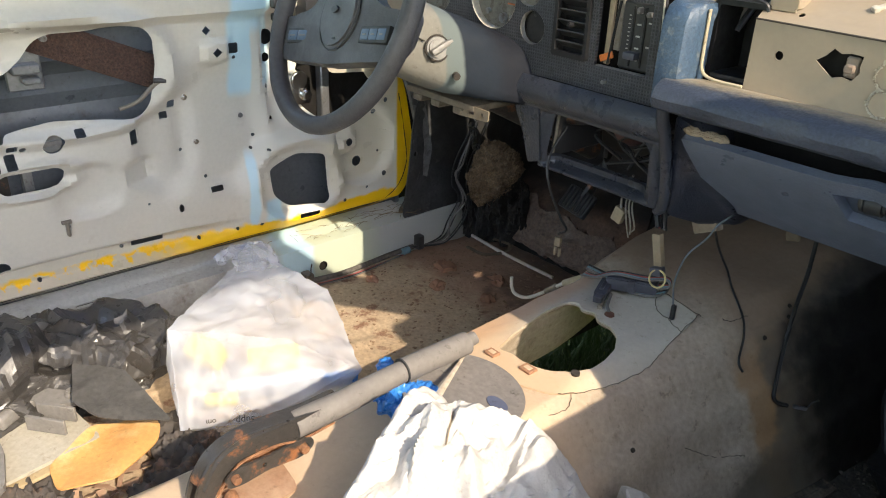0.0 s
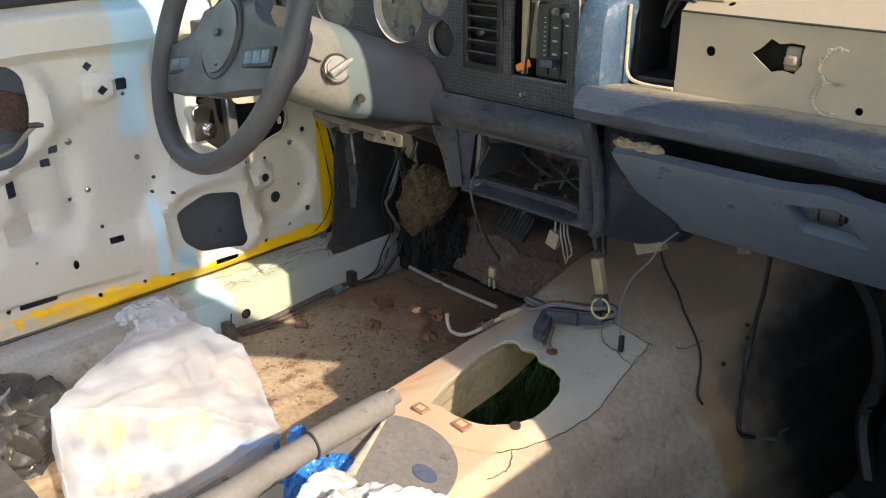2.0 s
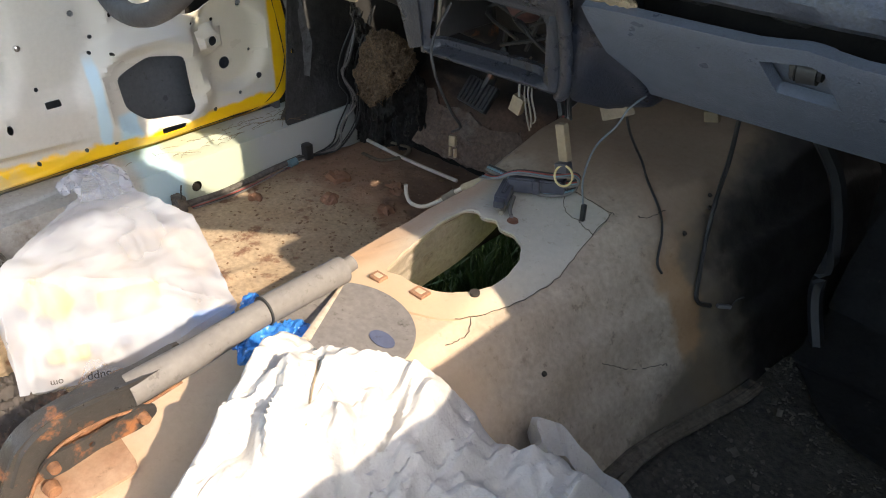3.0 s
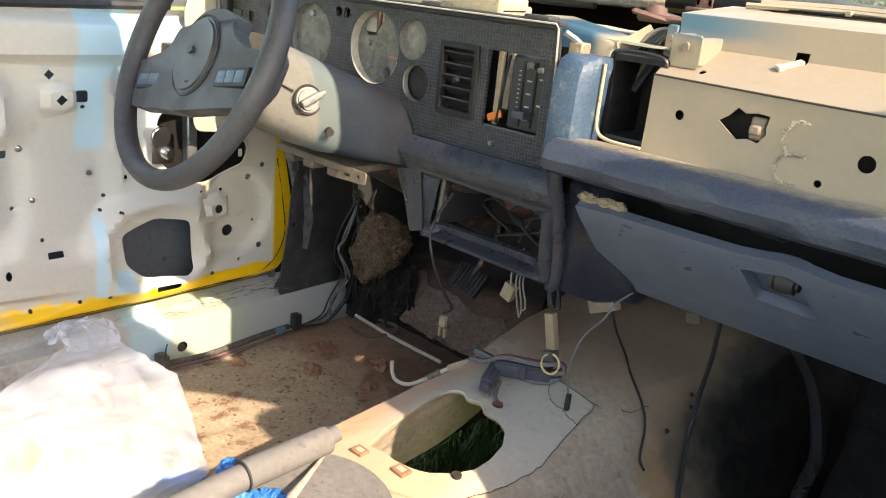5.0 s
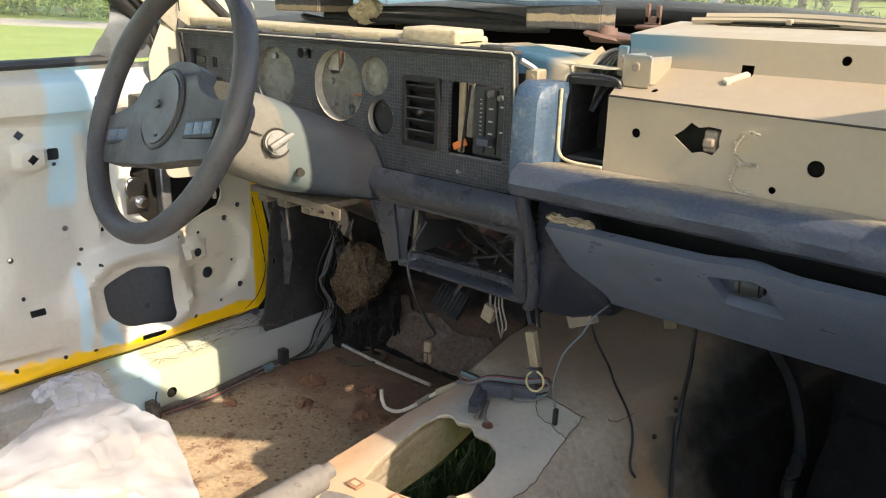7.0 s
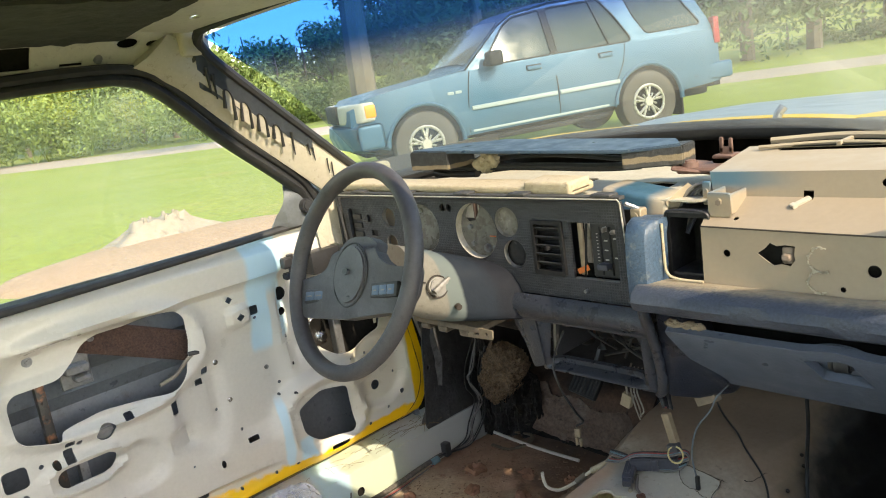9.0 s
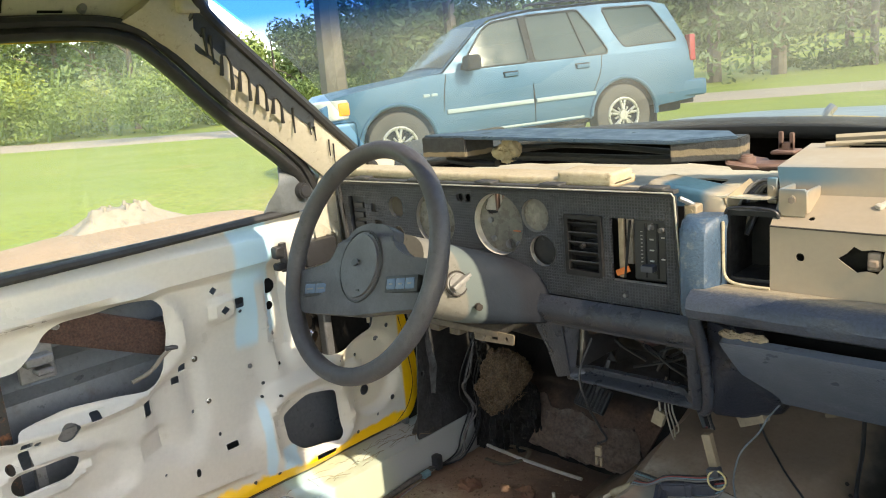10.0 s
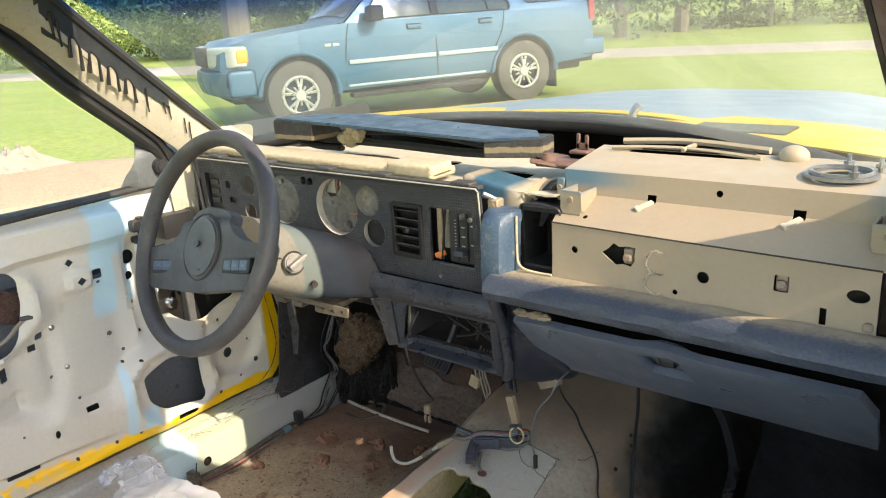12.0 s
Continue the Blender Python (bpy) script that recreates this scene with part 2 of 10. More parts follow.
layer(m_door, SKY_BLUE, 1, 0.822, 0.834, 0.016, 12, 0.9, 2, 0.756, 0.742)
layer(m_door, GREY_CREAM, 1, 0.866, 0.876, 0.014, 8, 1.0)
layer(m_door, (0.60, 0.555, 0.44), 1, 0.97, 1.02, 0.02, 6, 0.9, 2, 0.72, 0.76)
layer(m_door, (0.86, 0.51, 0.014), 2, 0.706, 0.696, 0.020, 26, 1.0)
layer(m_door, (0.50, 0.48, 0.43), 2, 0.694, 0.688, 0.034, 48, 0.9, 1, 0.68, 0.52)
layer(m_door, (0.36, 0.35, 0.32), 2, 0.668, 0.662, 0.008, 40, 0.9, 1, 0.80, 0.50)
layer(m_door, (0.80, 0.47, 0.012), 1, 1.196, 1.204, 0.006, 9, 1.0)
layer(m_rocker, SKY_BLUE, 1, 0.815, 0.845, 0.02, 9, 0.9)
# green tone marks the sunlit stretch in the paint; grey again past its edge
layer(m_rocker, (0.43, 0.475, 0.375), 1, 0.905, 0.925, 0.02, 9, 1.0)
layer(m_rocker, (0.40, 0.41, 0.41), 1, 1.05, 1.12, 0.02, 7, 0.8)
# near black at the sill's front end
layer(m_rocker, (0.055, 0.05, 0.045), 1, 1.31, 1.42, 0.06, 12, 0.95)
# browns and rust are dirt; the near-blacks paint in shade under the dashboard
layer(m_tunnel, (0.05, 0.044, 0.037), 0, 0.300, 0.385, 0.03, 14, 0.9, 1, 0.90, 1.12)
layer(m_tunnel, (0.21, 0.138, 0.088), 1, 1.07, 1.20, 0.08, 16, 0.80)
layer(m_tunnel, (0.58, 0.42, 0.28), 1, 0.90, 0.72, 0.05, 10, 0.7, 0, 0.26, 0.20)
layer(m_tunnel, (0.30, 0.17, 0.075), 1, 1.080, 1.100, 0.018, 40, 0.75, 0, 0.225, 0.275)
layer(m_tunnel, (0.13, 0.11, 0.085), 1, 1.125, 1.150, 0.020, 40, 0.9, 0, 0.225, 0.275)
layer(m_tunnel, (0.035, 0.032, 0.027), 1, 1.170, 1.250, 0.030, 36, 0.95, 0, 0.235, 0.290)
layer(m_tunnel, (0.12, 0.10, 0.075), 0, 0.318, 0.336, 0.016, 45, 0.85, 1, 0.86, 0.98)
# front of the tunnel and its flank blacked out for the footwell's shade
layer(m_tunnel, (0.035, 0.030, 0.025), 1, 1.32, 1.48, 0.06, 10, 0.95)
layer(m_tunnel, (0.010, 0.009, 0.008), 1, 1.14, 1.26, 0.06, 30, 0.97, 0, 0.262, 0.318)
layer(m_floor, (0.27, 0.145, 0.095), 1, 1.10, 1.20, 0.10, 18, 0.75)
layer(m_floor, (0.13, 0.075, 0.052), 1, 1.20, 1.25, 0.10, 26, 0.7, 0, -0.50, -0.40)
# darker again over the floor's front end
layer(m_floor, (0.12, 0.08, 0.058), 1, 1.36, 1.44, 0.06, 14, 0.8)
# near black on the upper part of the toe board
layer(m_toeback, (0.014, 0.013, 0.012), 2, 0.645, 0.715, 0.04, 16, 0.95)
# tan dust on the ledge's back, lightened to stand for its sunlit strip
layer(m_bluedust, (0.34, 0.285, 0.20), 1, 0.958, 0.992, 0.012, 150, 0.85, 2, 1.166, 1.178)
layer(m_plate, (0.56, 0.38, 0.23), 1, 0.93, 0.80, 0.05, 12, 0.75)
layer(m_plate, (0.40, 0.22, 0.12), 0, 0.012, -0.02, 0.012, 30, 0.55)


# ---- mesh tools ----
def thing(name, label, category, base=(0, 0, 0), group="", kind=""):
    """An Empty at the base of a thing; its parts are built in world metres."""
    ob = new(name)
    ob.empty_display_size = 0.05
    ob.location = base
    ob["base"] = tuple(base)
    return tagged(ob, label, category, group, kind)


def mesh_of(bm, smooth=True, angle=40):
    bmesh.ops.recalc_face_normals(bm, faces=bm.faces)
    me = bpy.data.meshes.new("mesh")
    if smooth:
        for f in bm.faces:
            f.smooth = True
        for e in bm.edges:
            if len(e.link_faces) == 2 and e.calc_face_angle(0) > radians(angle):
                e.smooth = False
    bm.to_mesh(me)
    bm.free()
    return me


def part(name, bm, material, parent=None, label="", smooth=True, angle=40):
    """Links a bmesh or mesh, in world metres, as one mesh object under a thing or a part."""
    me = bm if isinstance(bm, bpy.types.Mesh) else mesh_of(bm, smooth, angle)
    me.name = name
    if material:
        me.materials.clear()
        me.materials.append(material)
    ob = new(name, me)
    if parent:
        ob.parent = parent
        root = parent
        while root.parent:
            root = root.parent
        if parent == root and "base" in root:
            ob.matrix_parent_inverse = Matrix.Translation([-c for c in root["base"]])
    return tagged(ob, label)


def solid(name, bm, material, label, category, group="", kind="", smooth=True, angle=40):
    ob = part(name, bm, material, None, "", smooth, angle)
    return tagged(ob, label, category, group, kind)


def box(x0, x1, y0, y1, z0, z1, bevel=0.003, seg=2, bm=None, m=None):
    own = bm is None
    b = bmesh.new()
    bmesh.ops.create_cube(b, size=1)
    for v in b.verts:
        v.co = Vector(((x0 + x1) / 2 + v.co.x * (x1 - x0), (y0 + y1) / 2 + v.co.y * (y1 - y0), (z0 + z1) / 2 + v.co.z * (z1 - z0)))
    if bevel:
        bmesh.ops.bevel(b, geom=b.edges[:], offset=bevel, segments=seg, affect="EDGES", profile=0.6)
    if m is not None:
        b.transform(m)
    if own:
        return b
    add(bm, b)
    return bm


def add(bm, other):
    me = bpy.data.meshes.new("t")
    other.to_mesh(me)
    other.free()
    bm.from_mesh(me)
    bpy.data.meshes.remove(me)
    return bm


def cyl(p0, p1, r0, r1=None, seg=20, bm=None, caps=True, bevel=0.0):
    p0, p1 = Vector(p0), Vector(p1)
    r1 = r0 if r1 is None else r1
    b = bmesh.new()
    d = (p1 - p0).length
    bmesh.ops.create_cone(b, cap_ends=caps, segments=seg, radius1=r0, radius2=r1, depth=d)
    if bevel:
        bmesh.ops.bevel(b, geom=[e for e in b.edges if len(e.link_faces) == 2 and e.calc_face_angle(0) > 0.8], offset=bevel, segments=2, affect="EDGES")
    b.transform(Matrix.Translation((p0 + p1) / 2) @ (p1 - p0).to_track_quat("Z", "Y").to_matrix().to_4x4())
    if bm is None:
        return b
    return add(bm, b)


def smooth_path(pts, per=8):
    """A Catmull-Rom line through the points."""
    P = [Vector(p) for p in pts]
    if len(P) < 3:
        return P
    out = []
    for i in range(len(P) - 1):
        a, b, c, d = P[max(i - 1, 0)], P[i], P[i + 1], P[min(i + 2, len(P) - 1)]
        for k in range(per):
            t = k / per
            out.append(0.5 * ((2 * b) + (c - a) * t + (2 * a - 5 * b + 4 * c - d) * t * t + (3 * b - a - 3 * c + d) * t ** 3))
    out.append(P[-1])
    return out


def tube(pts, r, seg=8, per=6, bm=None, closed=False, flat=1.0, caps=True):
    """A round cable along the points; r may be a function of 0..1."""
    P = smooth_path(pts, per) if not closed else [Vector(p) for p in pts]
    b = bm or bmesh.new()
    rings = []
    n = len(P)
    up = Vector((0.1, 0.2, 1)).normalized()
    for i, p in enumerate(P):
        if closed:
            t = (P[(i + 1) % n] - P[i - 1]).normalized()
        else:
            t = (P[min(i + 1, n - 1)] - P[max(i - 1, 0)]).normalized()
        s = t.cross(up)
        if s.length < 1e-3:
            s = t.cross(Vector((1, 0, 0)))
        s.normalize()
        u = s.cross(t).normalized()
        rr = r(i / max(1, n - 1)) if callable(r) else r
        rings.append([b.verts.new(p + s * (math.cos(a) * rr) + u * (math.sin(a) * rr * flat)) for a in [2 * math.pi * k / seg for k in range(seg)]])
    for i in range(n if closed else n - 1):
        A, B = rings[i], rings[(i + 1) % n]
        for k in range(seg):
            b.faces.new((A[k], A[(k + 1) % seg], B[(k + 1) % seg], B[k]))
    if caps and not closed:
        b.faces.new(rings[0][::-1])
        b.faces.new(rings[-1])
    return b


def circle(cx, cy, r, seg=24, ry=None):
    ry = ry or r
    return [(cx + r * math.cos(2 * math.pi * k / seg), cy + ry * math.sin(2 * math.pi * k / seg)) for k in range(seg)]


def rect(x0, x1, y0, y1, r=0.0, seg=5):
    if r <= 0:
        return [(x0, y0), (x1, y0), (x1, y1), (x0, y1)]
    out = []
    for cx, cy, a0 in ((x1 - r, y0 + r, -90), (x1 - r, y1 - r, 0), (x0 + r, y1 - r, 90), (x0 + r, y0 + r, 180)):
        out += [(cx + r * math.cos(radians(a0 + 90 * k / seg)), cy + r * math.sin(radians(a0 + 90 * k / seg))) for k in range(seg + 1)]
    return out


def rounded(pts, r=0.01, seg=4):
    """The polygon with its corners rounded."""
    out = []
    n = len(pts)
    for i in range(n):
        p, a, c = Vector(pts[i]), Vector(pts[i - 1]), Vector(pts[(i + 1) % n])
        k = min(r, (a - p).length * 0.45, (c - p).length * 0.45)
        s, e = p + (a - p).normalized() * k, p + (c - p).normalized() * k
        for j in range(seg + 1):
            t = j / seg
            q = s * (1 - t) ** 2 + p * 2 * t * (1 - t) + e * t * t
            out.append((q.x, q.y))
    return out


def sheet(outline, holes, fn, step=0.0, thick=0.0012, back=None):
    """A sheet cut to the outline with holes, divided at every step, and laid through fn(u, v) -> place; thick along the normal."""
    cu = bpy.data.curves.new("c", "CURVE")
    cu.dimensions, cu.fill_mode = "2D", "BOTH"
    for loop in [outline] + list(holes):
        sp = cu.splines.new("POLY")
        sp.points.add(len(loop) - 1)
        for q, (u, v) in zip(sp.points, loop):
            q.co = (u, v, 0, 1)
        sp.use_cyclic_u = True
    ob = bpy.data.objects.new("c", cu)
    scene.collection.objects.link(ob)
    me = bpy.data.meshes.new_from_object(ob.evaluated_get(bpy.context.evaluated_depsgraph_get()))
    bpy.data.objects.remove(ob)
    bpy.data.curves.remove(cu)
    b = bmesh.new()
    b.from_mesh(me)
    bpy.data.meshes.remove(me)
    bmesh.ops.remove_doubles(b, verts=b.verts, dist=1e-5)
    if step:
        us, vs = [p[0] for p in outline], [p[1] for p in outline]
        for lo, hi, ax in ((min(us), max(us), 0), (min(vs), max(vs), 1)):
            c = lo + step
            while c < hi - step * 0.4:
                bmesh.ops.bisect_plane(b, geom=b.verts[:] + b.edges[:] + b.faces[:], dist=1e-6, plane_co=(c if ax == 0 else 0, c if ax == 1 else 0, 0), plane_no=(1 - ax, ax, 0))
                c += step
    for v in b.verts:
        v.co = Vector(fn(v.co.x, v.co.y))
    b.normal_update()
    if thick:
        geo = bmesh.ops.solidify(b, geom=b.faces[:], thickness=thick)
    return b


def plane_x(x):
    return lambda u, v: (x, u, v)


def plane_y(y):
    return lambda u, v: (u, y, v)


def plane_z(z):
    return lambda u, v: (u, v, z)


def bump_at(u, v, cu, cv, ru, rv, soft=0.35, power=2.6):
    """1 inside a rounded patch, falling softly to 0 at its rim."""
    d = (abs((u - cu) / ru) ** power + abs((v - cv) / rv) ** power) ** (1 / power)
    t = min(1.0, max(0.0, (1 + soft / 2 - d) / soft))
    return t * t * (3 - 2 * t)


def fbm(x, y, z, s, octaves=4):
    return noise.fractal(Vector((x * s, y * s, z * s)), 0.8, 2.1, octaves)


def crumple(bm, amp, s, seed=0.0, ridged=True):
    bm.normal_update()
    for v in bm.verts:
        p = v.co * s + Vector((seed, seed * 1.7, -seed))
        k = 1 - 2 * abs(noise.noise(p)) if ridged else noise.noise(p)
        k += 0.5 * (1 - 2 * abs(noise.noise(p * 2.3 + Vector((5, 1, 2))))) if ridged else 0.5 * noise.noise(p * 2.3)
        k += 0.25 * (1 - 2 * abs(noise.noise(p * 5.1)))
        v.co += v.normal * (amp * (k - 0.5))
    return bm


# ---- terrain ----
def land(x, y):
    r = math.hypot(x, y)
    z = 0.05 + 0.36 * min(1.0, r / 10.0) ** 1.4
    z += 0.004 * max(0.0, r - 10.0) if r < 34 else 0.096 + 0.035 * (r - 34) * min(1.0, (r - 34) / 30.0) if r < 150 else 0.096 + 0.035 * 116 + 0.01 * (r - 150)
    if r > 4:
        z += 0.03 * noise.noise(Vector((x * 0.15, y * 0.15, 0))) * min(1, (r - 4) / 10)
    return z


def mat_ground():
    m = shade("lawn", (0.200, 0.265, 0.035), 0.9, second=(0.27, 0.305, 0.055), scale=0.5, amount=0.9, grain=0.12, grain_scale=14, bump=0.6, bump_scale=30, stains=(0.34, 0.29, 0.095), stain_scale=0.35, stain_low=0.56, stain_high=0.72)
    return m


m_lawn = mat_ground()
m_road = shade("gravel_road", (0.39, 0.325, 0.265), 0.9, second=(0.30, 0.25, 0.20), scale=1.5, grain=0.12, grain_scale=30, bump=0.4, bump_scale=20)
m_soil = shade("bare_soil", (0.42, 0.29, 0.19), 0.95, second=(0.31, 0.20, 0.125), scale=3, grain=0.12, grain_scale=40, bump=0.5, bump_scale=25)
m_leaf = shade("leaves", (0.125, 0.185, 0.045), 0.6, second=(0.185, 0.245, 0.065), scale=0.6, amount=1.0, grain=0.0, bump=0.0)
m_leafdark = shade("dark_leaves", (0.072, 0.118, 0.040), 0.6, second=(0.100, 0.150, 0.050), scale=0.6, amount=1.0, grain=0.0, bump=0.0)
m_bark = shade("bark", (0.16, 0.135, 0.105), 0.9, second=(0.10, 0.08, 0.06), scale=6, bump=0.8, bump_scale=20)
m_grassblade = shade("grass_blades", (0.035, 0.075, 0.02), 0.6, second=(0.06, 0.11, 0.03), scale=3, grain=0.0, bump=0.0)

gb = bmesh.new()
rings = []
radii = [0.01, 1, 2, 3, 4, 5, 6, 7, 8, 9, 10, 11, 12, 13.5, 15, 17, 19, 22, 25, 29, 34, 40, 47, 55, 65, 80, 100, 130, 180, 260, 400, 700, 1300]
for r in radii:
    rings.append([gb.verts.new((r * math.cos(a), r * math.sin(a), land(r * math.cos(a), r * math.sin(a)))) for a in [2 * math.pi * k / 96 for k in range(96)]])
for A, B in zip(rings, rings[1:]):
    for k in range(96):
        gb.faces.new((A[k], B[k], B[(k + 1) % 96], A[(k + 1) % 96]))
ground = solid("ground", gb, m_lawn, "mown green lawn with dry yellow patches", "lawn", kind="structure")


def strip(pts, width, lift, material, name, label, category):
    """A ribbon on the land along the points."""
    b = bmesh.new()
    P = smooth_path([(x, y, 0) for x, y in pts], 16)
    prev = None
    for i, p in enumerate(P):
        t = (P[min(i + 1, len(P) - 1)] - P[max(i - 1, 0)]).normalized()
        s = Vector((-t.y, t.x, 0))
        row = []
        for k in range(7):
            w = (k / 6 - 0.5) * (width + 0.5 * noise.noise(p * 0.4))
            q = p + s * w
            row.append(b.verts.new((q.x, q.y, land(q.x, q.y) + lift * (1 if 0 < k < 6 else -0.6))))
        if prev:
            for k in range(6):
                b.faces.new((prev[k], row[k], row[k + 1], prev[k + 1]))
        prev = row
    return solid(name, b, material, label, category, kind="structure")


strip([(-60, -10), (-40, 3.5), (-26, 9.2), (-17, 14.2), (-10, 18.0), (-4, 20.5), (8, 24), (30, 28), (60, 30)], 3.6, 0.06, m_road, "road", "pale gravel track across the lawn", "road")


# ---- cab: floor, tunnel, firewall ----
def floor_z(x, y):
    z = 0.552 - 0.03 * max(0.0, y - 0.95) + 0.004 * fbm(x, y, 0, 9)
    for cx in (-0.60, -0.50, -0.40):
        z += 0.006 * bump_at(x, y, cx, 0.55, 0.022, 0.30)
    z += 0.010 * bump_at(x, y, -0.47, 1.22, 0.045, 0.035)
    if y > 1.1:
        z += 0.006 * max(0.0, fbm(x, y, 3, 22))
    return z


def lerp_at(t, rows):
    for (a, va), (b, vb) in zip(rows, rows[1:]):
        if t <= b:
            k = max(0.0, (t - a) / (b - a))
            k = k * k * (3 - 2 * k)
            return va + (vb - va) * k
    return rows[-1][1]


def tunnel_top(y):
    return lerp_at(y, [(-0.3, 0.70), (0.30, 0.745), (0.75, 0.772), (1.0, 0.783), (1.25, 0.825), (1.55, 0.90)])


def tunnel_pt(u, v):
    """u: across, -1.. 1 (flat top between -0.35 and 0.35); v: along y."""
    y = v
    zt = tunnel_top(y)
    xl, xr = -0.035 - 0.03 * max(0, y - 1.05), 0.150 + 0.25 * max(0.0, y - 0.95)
    fl, fr = -0.30 - 0.05 * max(0, y - 1.0), lerp_at(y, [(-0.3, 0.28), (0.5, 0.29), (0.93, 0.335), (1.22, 0.392), (1.6, 0.46)])
    if u < -0.35:
        t = (-0.35 - u) / 0.65
        x = xl + (fl - xl) * t
        prof = [(0, 0), (0.10, 0.10), (0.30, 0.52), (0.62, 0.80), (1.0, 1.0)]
        z = zt + (0.545 - zt) * lerp_at(t, prof)
    elif u > 0.35:
        t = (u - 0.35) / 0.65
        x = xr + (fr - xr) * t
        prof = [(0, 0), (0.22, 0.09), (0.5, 0.33), (0.75, 0.64), (0.93, 0.92), (1.0, 1.0)]
        z = zt + (0.545 - zt) * lerp_at(t, prof)
    else:
        t = (u + 0.35) / 0.7
        x = xl + (xr - xl) * t
        z = zt + 0.004 * math.sin(math.pi * t)
    z += 0.003 * fbm(x, y, z, 10)
    return (x, y, z)


fb = bmesh.new()
NX, NY = 60, 110
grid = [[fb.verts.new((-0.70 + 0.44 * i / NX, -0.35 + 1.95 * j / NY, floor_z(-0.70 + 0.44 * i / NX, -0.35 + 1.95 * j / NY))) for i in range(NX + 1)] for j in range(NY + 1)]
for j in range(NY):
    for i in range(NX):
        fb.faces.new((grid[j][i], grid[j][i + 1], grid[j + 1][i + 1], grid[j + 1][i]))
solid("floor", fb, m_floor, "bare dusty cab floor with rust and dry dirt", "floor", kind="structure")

pb = bmesh.new()
NX, NY = 40, 80
grid = [[pb.verts.new((0.25 + 0.50 * i / NX, -0.35 + 1.95 * j / NY, 0.542 + 0.008 * fbm(i * 0.0125, j * 0.024, 1, 25))) for i in range(NX + 1)] for j in range(NY + 1)]
for j in range(NY):
    for i in range(NX):
        pb.faces.new((grid[j][i], grid[j][i + 1], grid[j + 1][i + 1], grid[j + 1][i]))
solid("floor_passenger", pb, m_carpet, "dark passenger floor covered in black dirt and debris", "floor", kind="structure")

# the hole in the tunnel's top, in the sheet's own u, v
HOLE = [(0.030, 0.797), (0.020, 0.83), (0.012, 0.87), (0.006, 0.925), (0.010, 0.978), (0.024, 0.986), (0.040, 0.974), (0.060, 0.984), (0.078, 0.968), (0.100, 0.972), (0.122, 0.962), (0.142, 0.932), (0.150, 0.897), (0.150, 0.866), (0.138, 0.838), (0.122, 0.822), (0.100, 0.808), (0.075, 0.802), (0.050, 0.804)]


def tunnel_u(x, y):
    xl, xr = -0.035 - 0.03 * max(0, y - 1.05), 0.150 + 0.25 * max(0.0, y - 0.95)
    return -0.35 + 0.7 * (x - xl) / (xr - xl)


hole_uv = [(tunnel_u(x, y), y) for x, y in rounded(HOLE, 0.007, 3)]
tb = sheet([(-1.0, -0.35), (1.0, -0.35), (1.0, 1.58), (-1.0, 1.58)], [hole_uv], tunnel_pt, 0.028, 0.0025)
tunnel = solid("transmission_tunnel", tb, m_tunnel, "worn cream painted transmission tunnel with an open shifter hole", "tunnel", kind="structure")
# the lip that turns down round the hole
lip = bmesh.new()
prev = None
loop = rounded(HOLE, 0.007, 3)
ring_t = [lip.verts.new(Vector(tunnel_pt(tunnel_u(x, y), y)) + Vector((0, 0, 0.001))) for x, y in loop]
ring_b = [lip.verts.new(Vector(tunnel_pt(tunnel_u(x, y), y)) + Vector(((x - 0.05) * 0.10, (y - 0.89) * 0.06, -0.007)) ) for x, y in loop]
for k in range(len(loop)):
    lip.faces.new((ring_t[k], ring_t[(k + 1) % len(loop)], ring_b[(k + 1) % len(loop)], ring_b[k]))
part("hole_lip", lip, m_holelip, tunnel)
# light panel welded round the hole
PANEL = [(-0.034, 0.765), (-0.036, 1.03), (-0.028, 1.07), (0.02, 1.092), (0.10, 1.104), (0.176, 1.094), (0.180, 1.03), (0.184, 0.96), (0.180, 0.89), (0.170, 0.83), (0.155, 0.785), (0.10, 0.755), (0.03, 0.745)]
pl = sheet([(tunnel_u(x, y), y) for x, y in rounded(PANEL, 0.012, 3)], [hole_uv], lambda u, v: Vector(tunnel_pt(u, v)) + Vector((0, 0, 0.0035)), 0.04, 0.003)
part("top_panel", pl, m_plate, tunnel, "pale panel round the shifter hole")
# deep flange inside the hole, on the driver's side
def flange_pt(u, v):
    """u: along y; v: 0 at the rim .. 1 at the lower edge."""
    x = lerp_at(u, [(0.785, 0.034), (0.83, 0.020), (0.87, 0.012), (0.925, 0.006), (1.10, 0.002)])
    return (x - 0.012 - 0.018 * v + 0.003 * fbm(u, v, 1, 6), u, tunnel_top(u) - 0.002 - (0.108 - 0.09 * max(0.0, u - 0.98)) * v)


part("hole_flange", sheet([(0.785, 0.0), (1.10, 0.0), (1.10, 1.0), (0.90, 1.0), (0.815, 0.72), (0.79, 0.35)], [], flange_pt, 0.03, 0.002), m_tunnel, tunnel, "tan sheet flange inside the hole")
# unseen bars added under the floor to keep lawn bounce off the flange
for x in (-0.40, 0.36):
    solid("frame_rail", box(x - 0.04, x + 0.04, -0.30, 2.70, 0.34, 0.49, 0.006), m_dark, "unseen black bar added below the cab floor to block lawn light", "chassis rail", kind="structure")


def on_tunnel(x, y, lift=0.0):
    p = Vector(tunnel_pt(tunnel_u(x, y), y))
    p.z += lift
    return p


# cracks and seams in the old paint
m_crack = shade("crack", (0.035, 0.028, 0.022), 0.9, bump=0.0)
crk = bmesh.new()
random.seed(4)


